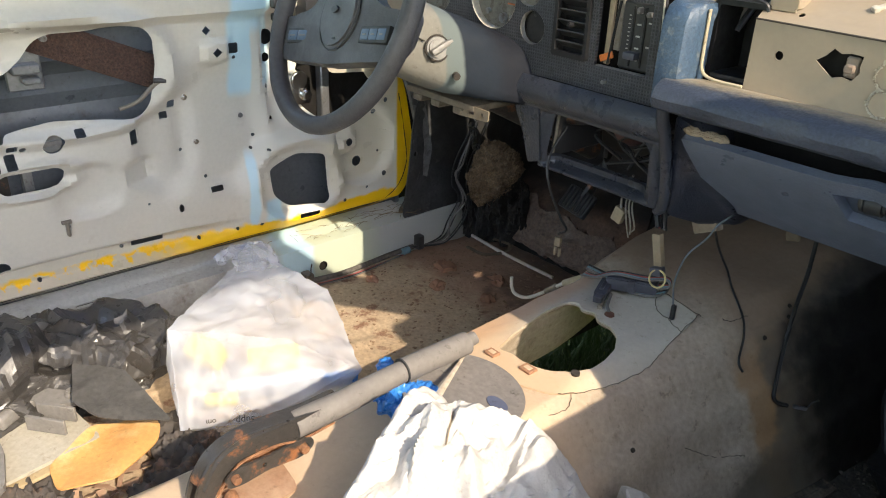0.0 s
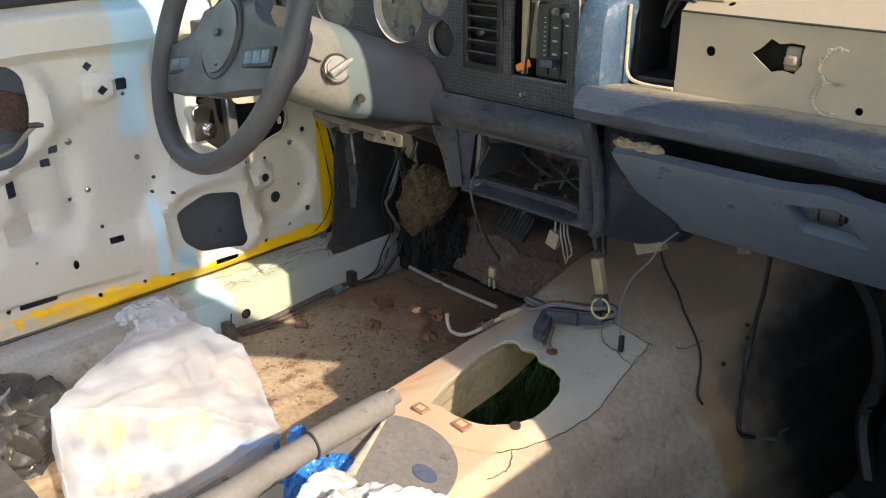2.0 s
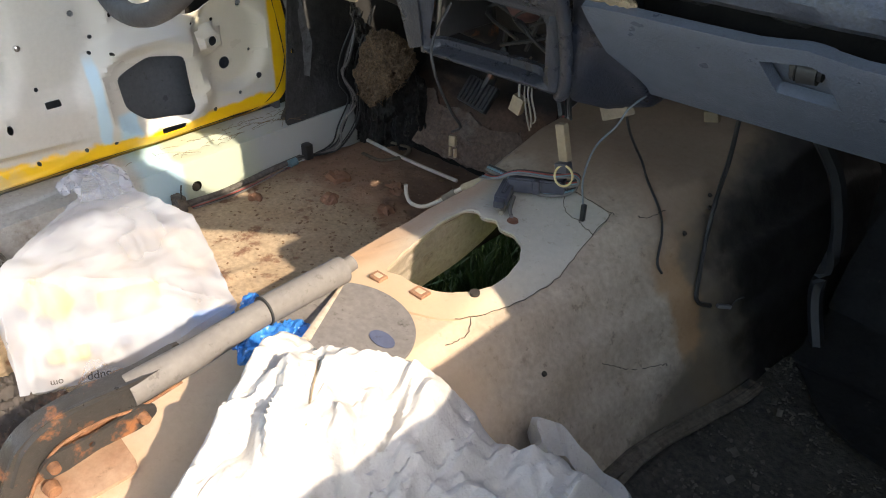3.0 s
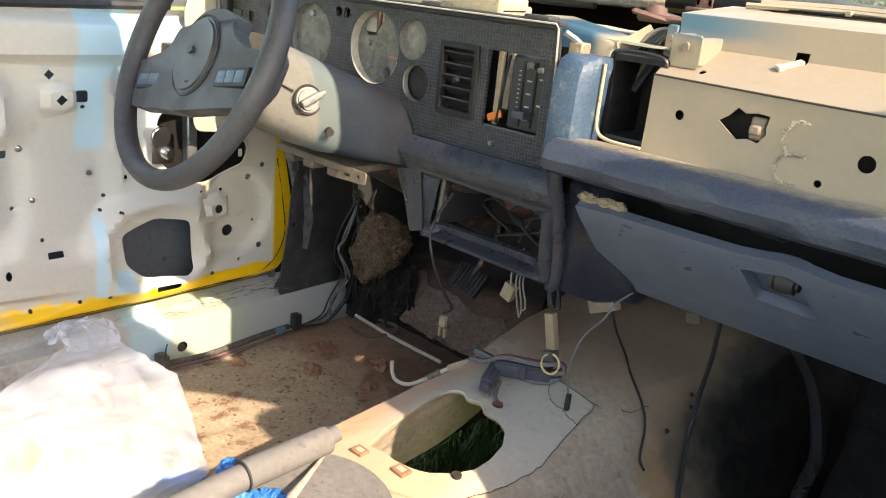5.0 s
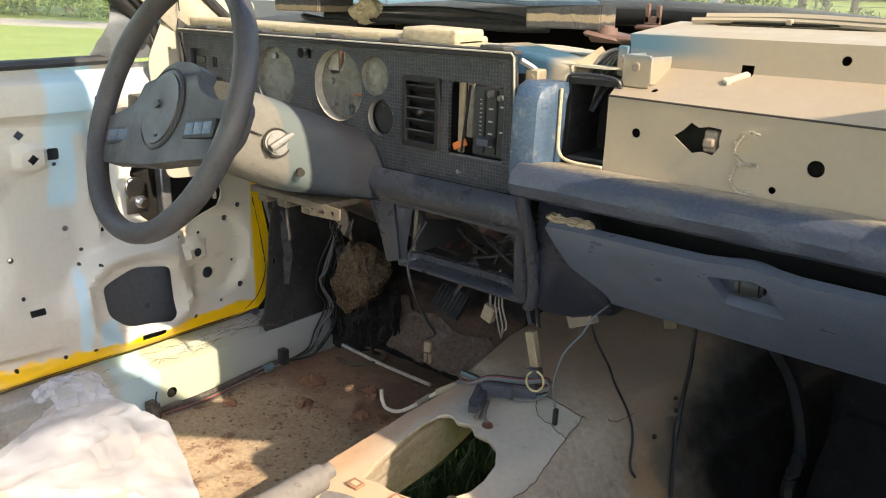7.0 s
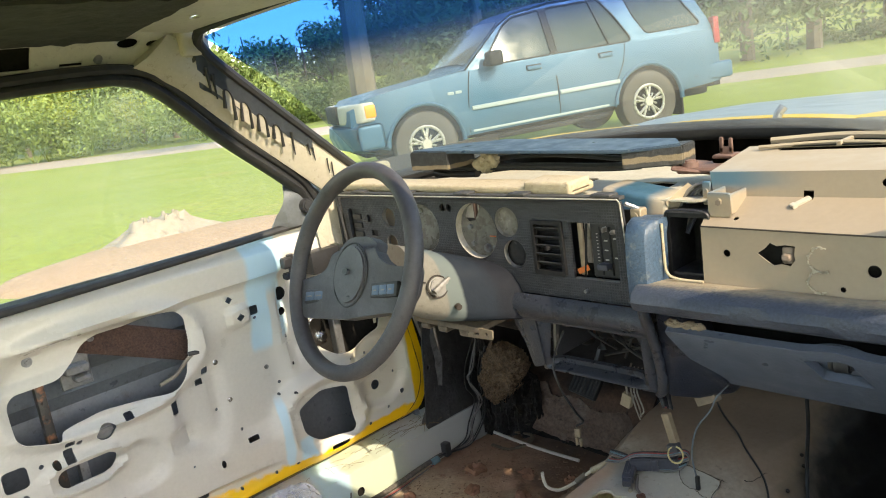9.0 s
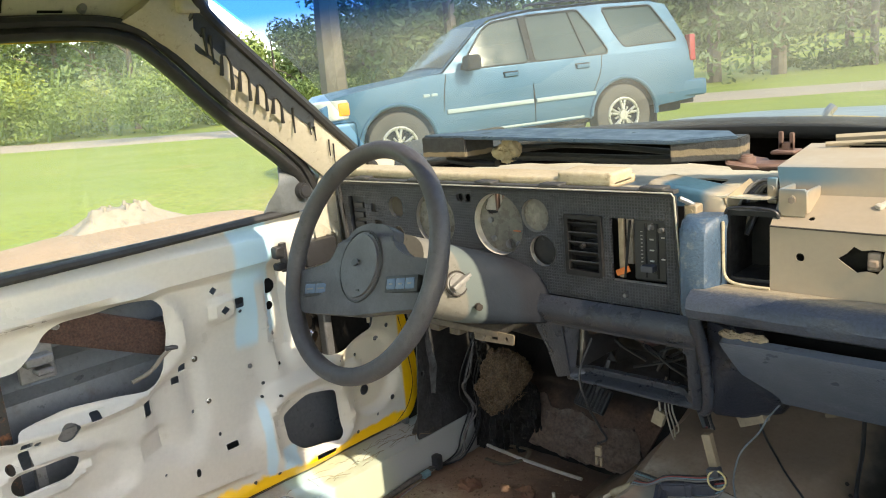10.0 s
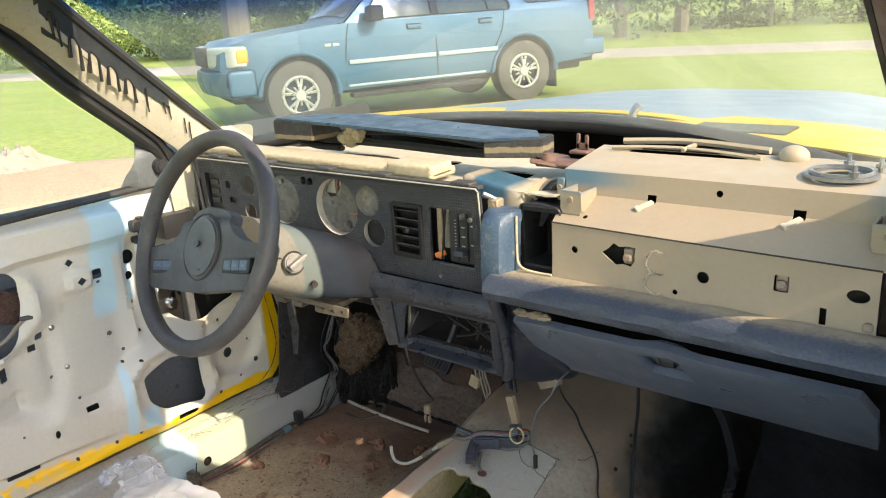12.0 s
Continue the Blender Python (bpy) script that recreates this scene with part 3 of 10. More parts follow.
def flank(t, y, lift=0.001):
    p = Vector(tunnel_pt(0.35 + 0.65 * t, y))
    return p + Vector((0.5, 0, 0.8)) * lift


for line in ([on_tunnel(0.176, 1.094, 0.0065), on_tunnel(0.181, 1.03, 0.0065), on_tunnel(0.185, 0.96, 0.0065), on_tunnel(0.181, 0.89, 0.0065), on_tunnel(0.171, 0.83, 0.0065), on_tunnel(0.157, 0.79, 0.0065)],
             [on_tunnel(0.09, 1.106, 0.003), on_tunnel(0.13, 1.102, 0.003), on_tunnel(0.178, 1.095, 0.003)],
             [on_tunnel(0.092, 1.10, 0.0068), on_tunnel(0.118, 1.062, 0.0068), on_tunnel(0.15, 1.053, 0.0068), on_tunnel(0.18, 1.043, 0.0068)],
             [flank(0.05, 1.12), flank(0.09, 1.13), flank(0.11, 1.16)],
             [flank(0.62, 0.96), flank(0.66, 0.985), flank(0.70, 1.01), flank(0.74, 1.05), flank(0.76, 1.058)],
             [flank(0.12, 0.76), flank(0.14, 0.79), flank(0.06, 0.82)]):
    P = smooth_path(line, 8)
    P = [p + Vector((random.gauss(0, 0.0012), random.gauss(0, 0.0012), 0)) for p in P]
    tube(P, 0.0005, 5, 1, crk)
part("crack", crk, m_crack, tunnel, "dark cracks in the paint")
for (x, y, r) in ((0.145, 0.840, 0.0065),):
    c = on_tunnel(x, y, 0.0072)
    part("bolt_hole", cyl(c - Vector((0, 0, 0.004)), c, r, r, 18), m_crack, tunnel)
for x, y, w in ((0.096, 0.806, 0.011), (0.034, 0.794, 0.010)):
    c = on_tunnel(x, y - 0.012, 0.0062)
    tab = box(c.x - w, c.x + w, c.y - w * 0.8, c.y + w * 0.8, c.z - 0.003, c.z + 0.0015, 0.001, 1)
    t_ob = part("rusty_tab", tab, shade("rust_bloom", (0.42, 0.23, 0.13), 0.85, second=(0.26, 0.12, 0.07), scale=60, amount=0.9, bump=0.5), tunnel, "small rusty tab with a hole")
    part("tab_hole", box(c.x - w * 0.55, c.x + w * 0.55, c.y - w * 0.4, c.y + w * 0.4, c.z - 0.002, c.z + 0.0022, 0.0005, 1), m_plate, t_ob)
# small dark holes in the flank
for t, y in ((0.16, 1.24), (0.25, 1.22), (0.30, 1.16), (0.52, 0.86)):
    p = flank(t, y, 0.002)
    part("drain_hole", cyl(p - Vector((0.5, 0, 0.8)) * 0.004, p, 0.0034, 0.0034, 10), m_crack, tunnel)

# grass seen through the hole
gr = bmesh.new()
random.seed(11)
for k in range(5200):
    x, y = random.uniform(-0.55, 0.20), random.uniform(0.85, 2.0)
    h, a, w = random.uniform(0.10, 0.34), random.uniform(0, 6.28), random.uniform(0.0025, 0.005)
    lean = Vector((random.gauss(0, 0.07), random.gauss(0, 0.07), 0))
    z = land(x, y)
    d = Vector((math.cos(a), math.sin(a), 0)) * w
    p = Vector((x, y, z - 0.01))
    q = p + Vector((0, 0, h * 0.6)) + lean * 0.5
    e = p + Vector((0, 0, h)) + lean * 1.3
    v = [gr.verts.new(c) for c in (p - d, p + d, q + d * 0.7, q - d * 0.7, e)]
    gr.faces.new(v[:4])
    gr.faces.new((v[3], v[2], v[4]))
solid("grass", gr, m_grassblade, "long dark green grass growing under the cab", "grass", kind="stuff", smooth=False)

# firewall and toe board
def toe(u, v):
    """u: x, v: 0..1 up."""
    z = 0.515 + v * 0.85
    y = 1.435 + min(v, 0.33) * 0.50 + max(0.0, v - 0.33) * 0.10
    k = 0.012 * bump_at(u, v, -0.45, 0.16, 0.16, 0.10) + 0.006 * fbm(u, v, 0, 9)
    return (u, y - k, z)


fw = sheet([(-0.76, 0), (0.76, 0), (0.76, 0.96), (-0.76, 0.96)], [], toe, 0.04, 0.004)
firewall = solid("wall_front", fw, m_dark, "black tarry firewall behind the dashboard", "firewall", kind="structure")
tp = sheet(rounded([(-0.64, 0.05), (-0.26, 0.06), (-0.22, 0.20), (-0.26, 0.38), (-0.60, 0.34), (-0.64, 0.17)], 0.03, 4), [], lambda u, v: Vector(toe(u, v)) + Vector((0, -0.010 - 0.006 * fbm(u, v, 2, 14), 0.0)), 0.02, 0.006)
part("toe_board", tp, m_toeback, firewall, "rusty toe board, near black towards its top")


def pad_pt(u, v):
    lump = 0.010 * bump_at(u, v, -0.54, 0.15, 0.05, 0.05, 1.0, 2) + 0.008 * bump_at(u, v, -0.42, 0.11, 0.07, 0.04, 1.0, 2) + 0.008 * fbm(u, v * 1.6, 5, 16) + 0.004 * fbm(u, v * 1.6, 1, 45)
    return Vector(toe(u, v)) + Vector((0, -0.022 - lump, 0.006 * fbm(u, v, 8, 20)))


tp = sheet(rounded([(-0.605, 0.055), (-0.45, 0.048), (-0.28, 0.052), (-0.25, 0.10), (-0.29, 0.165), (-0.36, 0.145), (-0.44, 0.170), (-0.50, 0.168), (-0.545, 0.200), (-0.585, 0.190), (-0.61, 0.12)], 0.012, 3), [], pad_pt, 0.010, 0.016)
part("toe_pad", tp, m_toe, firewall, "crusted grey-brown insulation pad on the toe board")

# rocker sill and kick panel
def sill_face(u, v):
    """u: along y; v: 0 floor .. 1 top edge .. 2 outer edge."""
    if v <= 1:
        return (-0.689 - 0.006 * v, u, 0.53 + 0.108 * v + 0.003 * bump_at(u, v, 0.9, 0.5, 0.3, 0.3))
    return (-0.695 - 0.085 * (v - 1), u, 0.638 + 0.012 * (v - 1) + (0.006 if v > 1.45 else 0))


sh = sheet([(-0.35, 0), (1.52, 0), (1.52, 2.0), (-0.35, 2.0)],
           [circle(0.938, 0.44, 0.0115, 20, 0.106), circle(0.382, 0.82, 0.0065, 14, 0.06)] + [[(0.40, 1.28), (0.46, 1.28), (0.46, 1.33), (0.40, 1.33)]], sill_face, 0.11, 0.002)
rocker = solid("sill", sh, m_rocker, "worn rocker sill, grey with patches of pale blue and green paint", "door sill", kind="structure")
part("sill_cavity", box(-0.78, -0.705, -0.35, 1.5, 0.50, 0.628, 0), m_dark, rocker)

def kick(u, v):
    return (-0.700 - 0.02 * bump_at(u, v, 1.34, 0.85, 0.10, 0.16) + 0.004 * fbm(u, v, 0, 12), u, v)


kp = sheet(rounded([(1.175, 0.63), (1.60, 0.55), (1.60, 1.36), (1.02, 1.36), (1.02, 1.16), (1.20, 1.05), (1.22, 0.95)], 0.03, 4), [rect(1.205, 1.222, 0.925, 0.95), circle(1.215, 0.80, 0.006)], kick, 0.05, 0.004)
# the panel's colour turns near black towards the firewall
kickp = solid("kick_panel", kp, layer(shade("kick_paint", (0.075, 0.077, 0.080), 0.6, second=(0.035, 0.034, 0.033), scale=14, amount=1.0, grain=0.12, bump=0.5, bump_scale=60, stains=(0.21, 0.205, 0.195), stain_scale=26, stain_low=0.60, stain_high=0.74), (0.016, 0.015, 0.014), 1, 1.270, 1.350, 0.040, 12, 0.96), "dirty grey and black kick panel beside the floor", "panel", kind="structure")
# bright hinge-post strip between door and kick panel
hp = sheet(rounded([(1.178, 0.645), (1.215, 0.66), (1.262, 0.72), (1.278, 0.80), (1.24, 0.97), (1.10, 1.30), (1.06, 1.30), (1.205, 0.95), (1.245, 0.80), (1.225, 0.71)], 0.01, 2), [], plane_x(-0.712), 0, 0.012)
part("hinge_post_edge", hp, shade("post_paint", (0.22, 0.225, 0.23), 0.6, second=(0.10, 0.10, 0.10), scale=22, amount=1.0, grain=0.1, bump=0.3, stains=(0.05, 0.045, 0.04), stain_scale=24, stain_low=0.52, stain_high=0.66), kickp)
ap = sheet(rounded([(0.985, 1.02), (1.10, 1.02), (1.17, 1.36), (1.02, 1.36), (0.965, 1.25)], 0.02, 4), [rect(0.995, 1.018, 1.135, 1.19, 0.003)], lambda u, v: (-0.722 + 0.35 * max(0, u - 1.0), u, v), 0.05, 0.002)
part("post_cover", ap, m_cream, kickp, "cream painted post below the windscreen corner")

# dark box added to stop daylight leaking between door and kick panel
solid("hinge_pillar", box(-0.845, -0.765, 1.256, 1.60, 0.56, 1.27, 0.004), m_dark, "dark box added behind the kick panel to close a light gap", "pillar", kind="structure")
# rear wall and passenger side, mostly out of view, which close the cab and shape its light
solid("wall_back", sheet([(-0.76, 0.50), (0.76, 0.50), (0.76, 1.10), (-0.76, 1.10)], [], plane_y(-0.34), 0, 0.02), m_cream, "cream painted rear wall of the cab below the window", "cab wall", kind="structure")
for x0, x1 in ((-0.76, -0.60), (0.60, 0.76)):
    solid("back_post", box(x0, x1, -0.36, -0.32, 1.10, 1.66, 0.01), m_cream, "cream rear corner post of the cab", "post", kind="structure")
pdoor = thing("door_2", "closed passenger door, window wound down", "door", (0.77, 0.5, 0.64), kind="structure")
part("inner_panel", sheet(rounded([(-0.10, 0.65), (1.18, 0.65), (1.25, 0.72), (1.25, 0.85), (1.15, 1.188), (-0.10, 1.188)], 0.02, 4), [rect(0.28, 0.62, 0.98, 1.13, 0.04)], plane_x(0.757), 0, 0.002), m_door, pdoor)
part("outer_skin", sheet(rounded([(-0.10, 0.60), (1.25, 0.60), (1.25, 1.10), (1.10, 1.200), (-0.10, 1.200)], 0.02, 4), [], lambda u, v: (0.80 + 0.03 * math.sin((v - 0.6) / 0.64 * 3.1), u, v), 0.08, 0.002), m_yellow, pdoor)
part("window_seal", box(0.757, 0.80, -0.10, 1.10, 1.182, 1.192, 0.004), m_rubber, pdoor)
# sail and mirror are out of view, set to cast shade on the tunnel
part("mirror_sail", sheet(rounded([(0.868, 1.19), (1.10, 1.19), (1.045, 1.30), (0.945, 1.375), (0.905, 1.36)], 0.012, 3), [], plane_x(0.772), 0, 0.008), m_rubber, pdoor)
pm = box(0.845, 0.985, 0.792, 0.905, 1.255, 1.530, 0.035, 4)
part("outside_mirror", pm, m_black, pdoor, "unseen black mirror housing, placed for its shadow on the tunnel")
part("mirror_arm", box(0.775, 0.86, 0.86, 0.90, 1.265, 1.31, 0.008, 2), m_black, pdoor)
solid("sill_passenger", box(0.70, 0.80, -0.35, 1.5, 0.50, 0.648, 0.01), m_rocker, "grey painted rocker sill on the passenger side", "door sill", kind="structure")
solid("kick_panel_passenger", sheet([(1.15, 0.54), (1.60, 0.54), (1.60, 1.36), (1.02, 1.36)], [], plane_x(0.705), 0, 0.004), m_dark, "black kick panel on the passenger side", "panel", kind="structure")

# ---- driver's door ----
door = thing("door_1", "stripped driver's door, grey-cream with blue overspray and a yellow edge", "door", (-0.76, 0.6, 0.65), kind="structure")
BIG = [(0.271, 1.069), (0.285, 1.084), (0.365, 1.084), (0.402, 1.108), (0.423, 1.135), (0.447, 1.147), (0.507, 1.146), (0.564, 1.155), (0.604, 1.149), (0.623, 1.127), (0.626, 1.078), (0.612, 1.007), (0.592, 0.985), (0.552, 0.982), (0.473, 0.991), (0.429, 0.996), (0.391, 0.991), (0.347, 0.986), (0.340, 0.971), (0.280, 0.990), (0.269, 1.006)]
HEX = [(0.847, 0.819), (0.866, 0.828), (0.914, 0.846), (0.991, 0.830), (0.994, 0.726), (0.981, 0.713), (0.890, 0.723), (0.853, 0.757)]
FRONT = [(0.915, 0.985), (0.940, 0.945), (0.965, 0.925), (0.990, 0.908), (1.030, 0.905), (1.062, 0.912), (1.100, 0.930), (1.120, 0.980), (1.075, 1.045), (1.00, 1.065), (0.93, 1.055)]
ROUND = [(0.238, 1.093, 0.018), (0.423, 0.956, 0.019), (0.871, 1.101, 0.016), (0.867, 1.059, 0.0095), (1.091, 0.786, 0.013), (1.062, 0.842, 0.0095),
         (0.425, 0.790, 0.004), (0.679, 0.695, 0.004), (0.765, 0.697, 0.004), (0.820, 0.696, 0.004), (0.709, 0.829, 0.004), (0.668, 0.890, 0.004), (0.824, 0.899, 0.004), (0.864, 0.932, 0.005), (0.789, 1.07, 0.004),
         (0.845, 0.868, 0.004), (0.815, 0.872, 0.0035), (0.855, 1.02, 0.004), (0.858, 0.985, 0.004), (0.372, 0.955, 0.006), (0.300, 0.935, 0.005), (1.045, 0.70, 0.005), (1.162, 0.745, 0.007), (1.155, 0.80, 0.0035), (1.14, 0.90, 0.006), (1.165, 0.93, 0.006),
         (0.52, 0.715, 0.0045), (0.36, 0.69, 0.0045), (0.30, 0.735, 0.014), (0.58, 0.80, 0.003), (0.12, 0.86, 0.012), (0.17, 0.72, 0.005), (1.02, 0.885, 0.004), (1.075, 0.88, 0.004), (1.11, 0.72, 0.004)]
SQUARE = [(0.787, 1.089, 0.011, 0.011), (0.655, 0.990, 0.009, 0.008), (0.637, 0.970, 0.009, 0.008), (0.570, 0.940, 0.009, 0.015), (0.469, 0.970, 0.009, 0.008), (0.728, 0.799, 0.014, 0.006),
          (0.350, 0.935, 0.009, 0.014), (0.355, 0.959, 0.009, 0.007), (0.572, 0.716, 0.033, 0.006), (0.936, 0.696, 0.026, 0.006), (0.254, 0.929, 0.022, 0.021), (0.265, 0.856, 0.018, 0.008), (1.10, 0.965, 0.004, 0.008)]
OVALS = [(0.644, 0.776, 0.0055, 0.009), (0.325, 0.928, 0.007, 0.009), (0.262, 0.885, 0.007, 0.01), (0.545, 0.67, 0.02, 0.003)]
DIAMOND = [(0.734, 1.128, 0.009), (0.749, 1.085, 0.010)]
holes = [rounded(BIG, 0.012, 3), rounded(HEX, 0.015, 3), rounded(FRONT, 0.02, 3), rect(0.321, 0.436, 0.874, 0.911, 0.018)]
holes += [circle(a, b, r, 20 if r > 0.008 else 10) for a, b, r in ROUND]
holes += [rect(a - w, a + w, b - h, b + h, min(w, h) * 0.4, 2) for a, b, w, h in SQUARE]
holes += [circle(a, b, w, 14, h) for a, b, w, h in OVALS]
holes += [[(a - r, b), (a, b - r), (a + r, b), (a, b + r)] for a, b, r in DIAMOND]


def door_relief(u, v):
    """How far the stamping stands out of the panel's plane, in metres."""
    d = 0.0
    d += 0.012 * bump_at(u, v, 0.45, 1.19, 0.9, 0.035, 0.6)                       # rolled top rail
    d -= 0.008 * bump_at(u, v, 0.47, 0.853, 0.055, 0.048, 0.5)                    # square dish below the oval
    d -= 0.006 * bump_at(u, v, 0.575, 0.865, 0.028, 0.026, 0.7)
    d -= 0.009 * bump_at(u, v, 0.63, 0.92, 0.055, 0.10, 0.6)
    d -= 0.008 * bump_at(u, v, 0.75, 0.93, 0.09, 0.13, 0.5)
    d += 0.010 * (bump_at(u, v, 0.92, 0.785, 0.125, 0.105, 0.35) - 0.8 * bump_at(u, v, 0.92, 0.785, 0.095, 0.078, 0.35))
    d -= 0.008 * bump_at(u, v, 1.10, 0.83, 0.085, 0.095, 0.25, 2.0)                # round speaker dish
    d += 0.007 * bump_at(u, v, 1.062, 0.842, 0.025, 0.025, 0.4, 2.0) + 0.007 * bump_at(u, v, 1.10, 0.965, 0.024, 0.028, 0.4, 2.0)
    d += 0.010 * (bump_at(u, v, 0.448, 1.07, 0.215, 0.115, 0.22) - bump_at(u, v, 0.448, 1.07, 0.19, 0.095, 0.22)) * (1 if u < 0.66 else 0.6)
    d += 0.007 * (bump_at(u, v, 0.38, 0.893, 0.085, 0.036, 0.4) - bump_at(u, v, 0.38, 0.893, 0.07, 0.026, 0.4))
    d -= 0.010 * bump_at(u, v, 0.42, 0.705, 0.30, 0.022, 0.6)
    d += 0.006 * bump_at(u, v, 0.749, 1.085, 0.026, 0.024, 0.5)
    d -= 0.006 * bump_at(u, v, 0.33, 1.13, 0.10, 0.035, 0.6)
    d -= 0.010 * bump_at(u, v, 0.88, 1.05, 0.025, 0.12, 0.7)
    d -= 0.020 * max(0.0, (0.675 - v) / 0.03) if v < 0.675 else 0.0
    d += 0.0012 * fbm(u, v, 0, 6)
    return d * 2.2


OUT = rounded([(-0.12, 0.652), (1.15, 0.652), (1.222, 0.68), (1.252, 0.74), (1.254, 0.80), (1.225, 0.95), (1.17, 1.08), (1.06, 1.245), (-0.12, 1.232)], 0.035, 5)
dp = sheet(OUT, holes, lambda u, v: (-0.757 + door_relief(u, v), u, v), 0.0125, 0.0018)
part("inner_panel", dp, m_door, door)
# grooves of the seal along the yellow edge
gt = bmesh.new()
edge = [(0.0, 0.672), (0.5, 0.672), (1.0, 0.671), (1.14, 0.674), (1.20, 0.698), (1.228, 0.745), (1.230, 0.80), (1.205, 0.94)]
tube([(-0.7585 + door_relief(a, b), a, b) for a, b in edge], 0.0022, 5, 6, gt)
part("seam_line", gt, m_crack, door)
# outer skin with ribs, seen through the openings
def skin(u, v):
    s = 0.010 * math.sin((v - 0.60) * 95) * bump_at(u, v, 0.45, 1.01, 0.5, 0.10, 0.4)
    return (-0.855 - 0.02 * math.sin((v - 0.6) / 0.64 * 3.1) + s, u, v)


part("outer_skin", sheet(rounded([(-0.12, 0.60), (1.25, 0.60), (1.25, 1.10), (1.10, 1.235), (-0.12, 1.235)], 0.04, 4), [], skin, 0.03, 0.002), m_cavity, door, "bare grey outer door skin inside the openings")
part("bottom_rail", box(-0.86, -0.775, -0.12, 1.20, 0.61, 0.63, 0.004), m_cavity, door)
part("end_rail", box(-0.86, -0.765, 1.20, 1.215, 0.62, 1.2, 0.004), m_cavity, door)
# rusty brace, winder and lock hardware inside the openings
br = bmesh.new()
m4 = Matrix.Translation((-0.795, 0.535, 1.095)) @ Matrix.Rotation(radians(-24), 4, "X")
box(-0.004, 0.004, -0.135, 0.135, -0.030, 0.030, 0.003, 2, br, m4)
box(-0.010, 0.004, -0.135, 0.135, 0.026, 0.034, 0.002, 1, br, m4)
part("rusty_brace", br, shade("brown_rust_coat", (0.075, 0.040, 0.032), 0.9, second=(0.12, 0.065, 0.05), scale=60, amount=1.0, grain=0.2, grain_scale=220, bump=1.0, bump_scale=220), door, "rust-brown window brace inside the door")
rv = part("brace_rivet", cyl((-0.79, 0.447, 1.136), (-0.780, 0.447, 1.136), 0.007, 0.006, 14), m_steel, door)
part("glass_channel", box(-0.80, -0.778, 0.327, 0.345, 0.86, 1.09, 0.003), m_leverm, door)
part("glass_channel", box(-0.80, -0.778, 0.368, 0.385, 0.84, 0.96, 0.003), m_steel, door)
lk = bmesh.new()
box(-0.80, -0.772, 0.385, 0.432, 1.078, 1.096, 0.003, 1, lk)
box(-0.80, -0.772, 0.40, 0.43, 1.06, 1.072, 0.003, 1, lk)
box(-0.81, -0.80, 0.38, 0.44, 1.045, 1.12, 0.002, 1, lk)
part("lock_lever", lk, m_steel, door, "dull metal lock lever")
rod = bmesh.new()
tube([(-0.775, 0.555, 0.995), (-0.772, 0.59, 1.005), (-0.762, 0.615, 1.03), (-0.752, 0.632, 1.045)], 0.0042, 8, 6, rod)
part("link_rod", rod, m_wirewhite, door)
part("link_clip", tube([(-0.752, 0.618, 1.046), (-0.748, 0.640, 1.044)], 0.005, 8, 2), m_black, door)
lt = bmesh.new()
cyl((-0.775, 0.925, 1.010), (-0.738, 0.925, 1.010), 0.024, 0.020, 20, lt, True, 0.003)
box(-0.785, -0.742, 0.905, 0.955, 0.955, 1.015, 0.008, 2, lt)
cyl((-0.742, 0.938, 0.978), (-0.728, 0.938, 0.978), 0.014, 0.010, 16, lt, True, 0.002)
part("chrome_latch", lt, m_chrome, door, "bright chrome latch knob")
ch = bmesh.new()
box(-0.80, -0.775, 1.000, 1.022, 0.88, 1.08, 0.003, 1, ch, None)
part("front_channel", ch, m_steel, door)
part("front_cavity", box(-0.84, -0.80, 0.89, 1.15, 0.87, 1.11, 0.003), m_dark, door)
# bolts and plugs
for a, b, r, mt in ((0.326, 1.133, 0.011, m_steel), (0.682, 1.000, 0.007, m_chrome), (0.698, 0.905, 0.006, m_chrome), (0.80, 0.945, 0.006, m_steel), (0.86, 1.00, 0.006, m_steel), (1.14, 0.905, 0.006, m_steel)):
    x = -0.757 + door_relief(a, b)
    bb = cyl((x - 0.004, a, b), (x + 0.003, a, b), r, r * 0.85, 16, None, True, 0.001)
    cyl((x, a, b), (x + 0.007, a, b), r * 0.5, r * 0.4, 6, bb)
    part("bolt", bb, mt, door)
pg = cyl((-0.768, 0.423, 0.956), (-0.760, 0.423, 0.956), 0.0175, 0.0175, 24, None, True, 0.002)
box(-0.762, -0.756, 0.406, 0.440, 0.951, 0.961, 0.001, 1, pg)
part("panel_plug", pg, m_steel, door, "grey slotted plug")
clip = bmesh.new()
box(-0.757, -0.745, 0.418, 0.424, 0.775, 0.805, 0.002, 1, clip)
box(-0.757, -0.748, 0.412, 0.430, 0.80, 0.806, 0.001, 1, clip)
part("trim_clip", clip, m_wirewhite, door)
# window seal, frame and mirror sail
ws = bmesh.new()
tube([(-0.752, -0.12, 1.236), (-0.752, 0.25, 1.237), (-0.752, 0.60, 1.243), (-0.752, 0.95, 1.252)], 0.011, 8, 5, ws, False, 0.8)
part("belt_seal", ws, m_rubber, door, "black rubber window seal")
FR = [(-0.752, 0.985, 1.262), (-0.745, 0.958, 1.318), (-0.735, 0.915, 1.362), (-0.720, 0.78, 1.472), (-0.708, 0.665, 1.578), (-0.702, 0.60, 1.611), (-0.700, 0.50, 1.618), (-0.700, 0.32, 1.612), (-0.700, -0.12, 1.597)]
wf = bmesh.new()
tube(FR, 0.021, 10, 6, wf, False, 0.62)
tube([(x + 0.014, y + 0.012, z + 0.016) for x, y, z in FR], 0.010, 8, 6, wf)
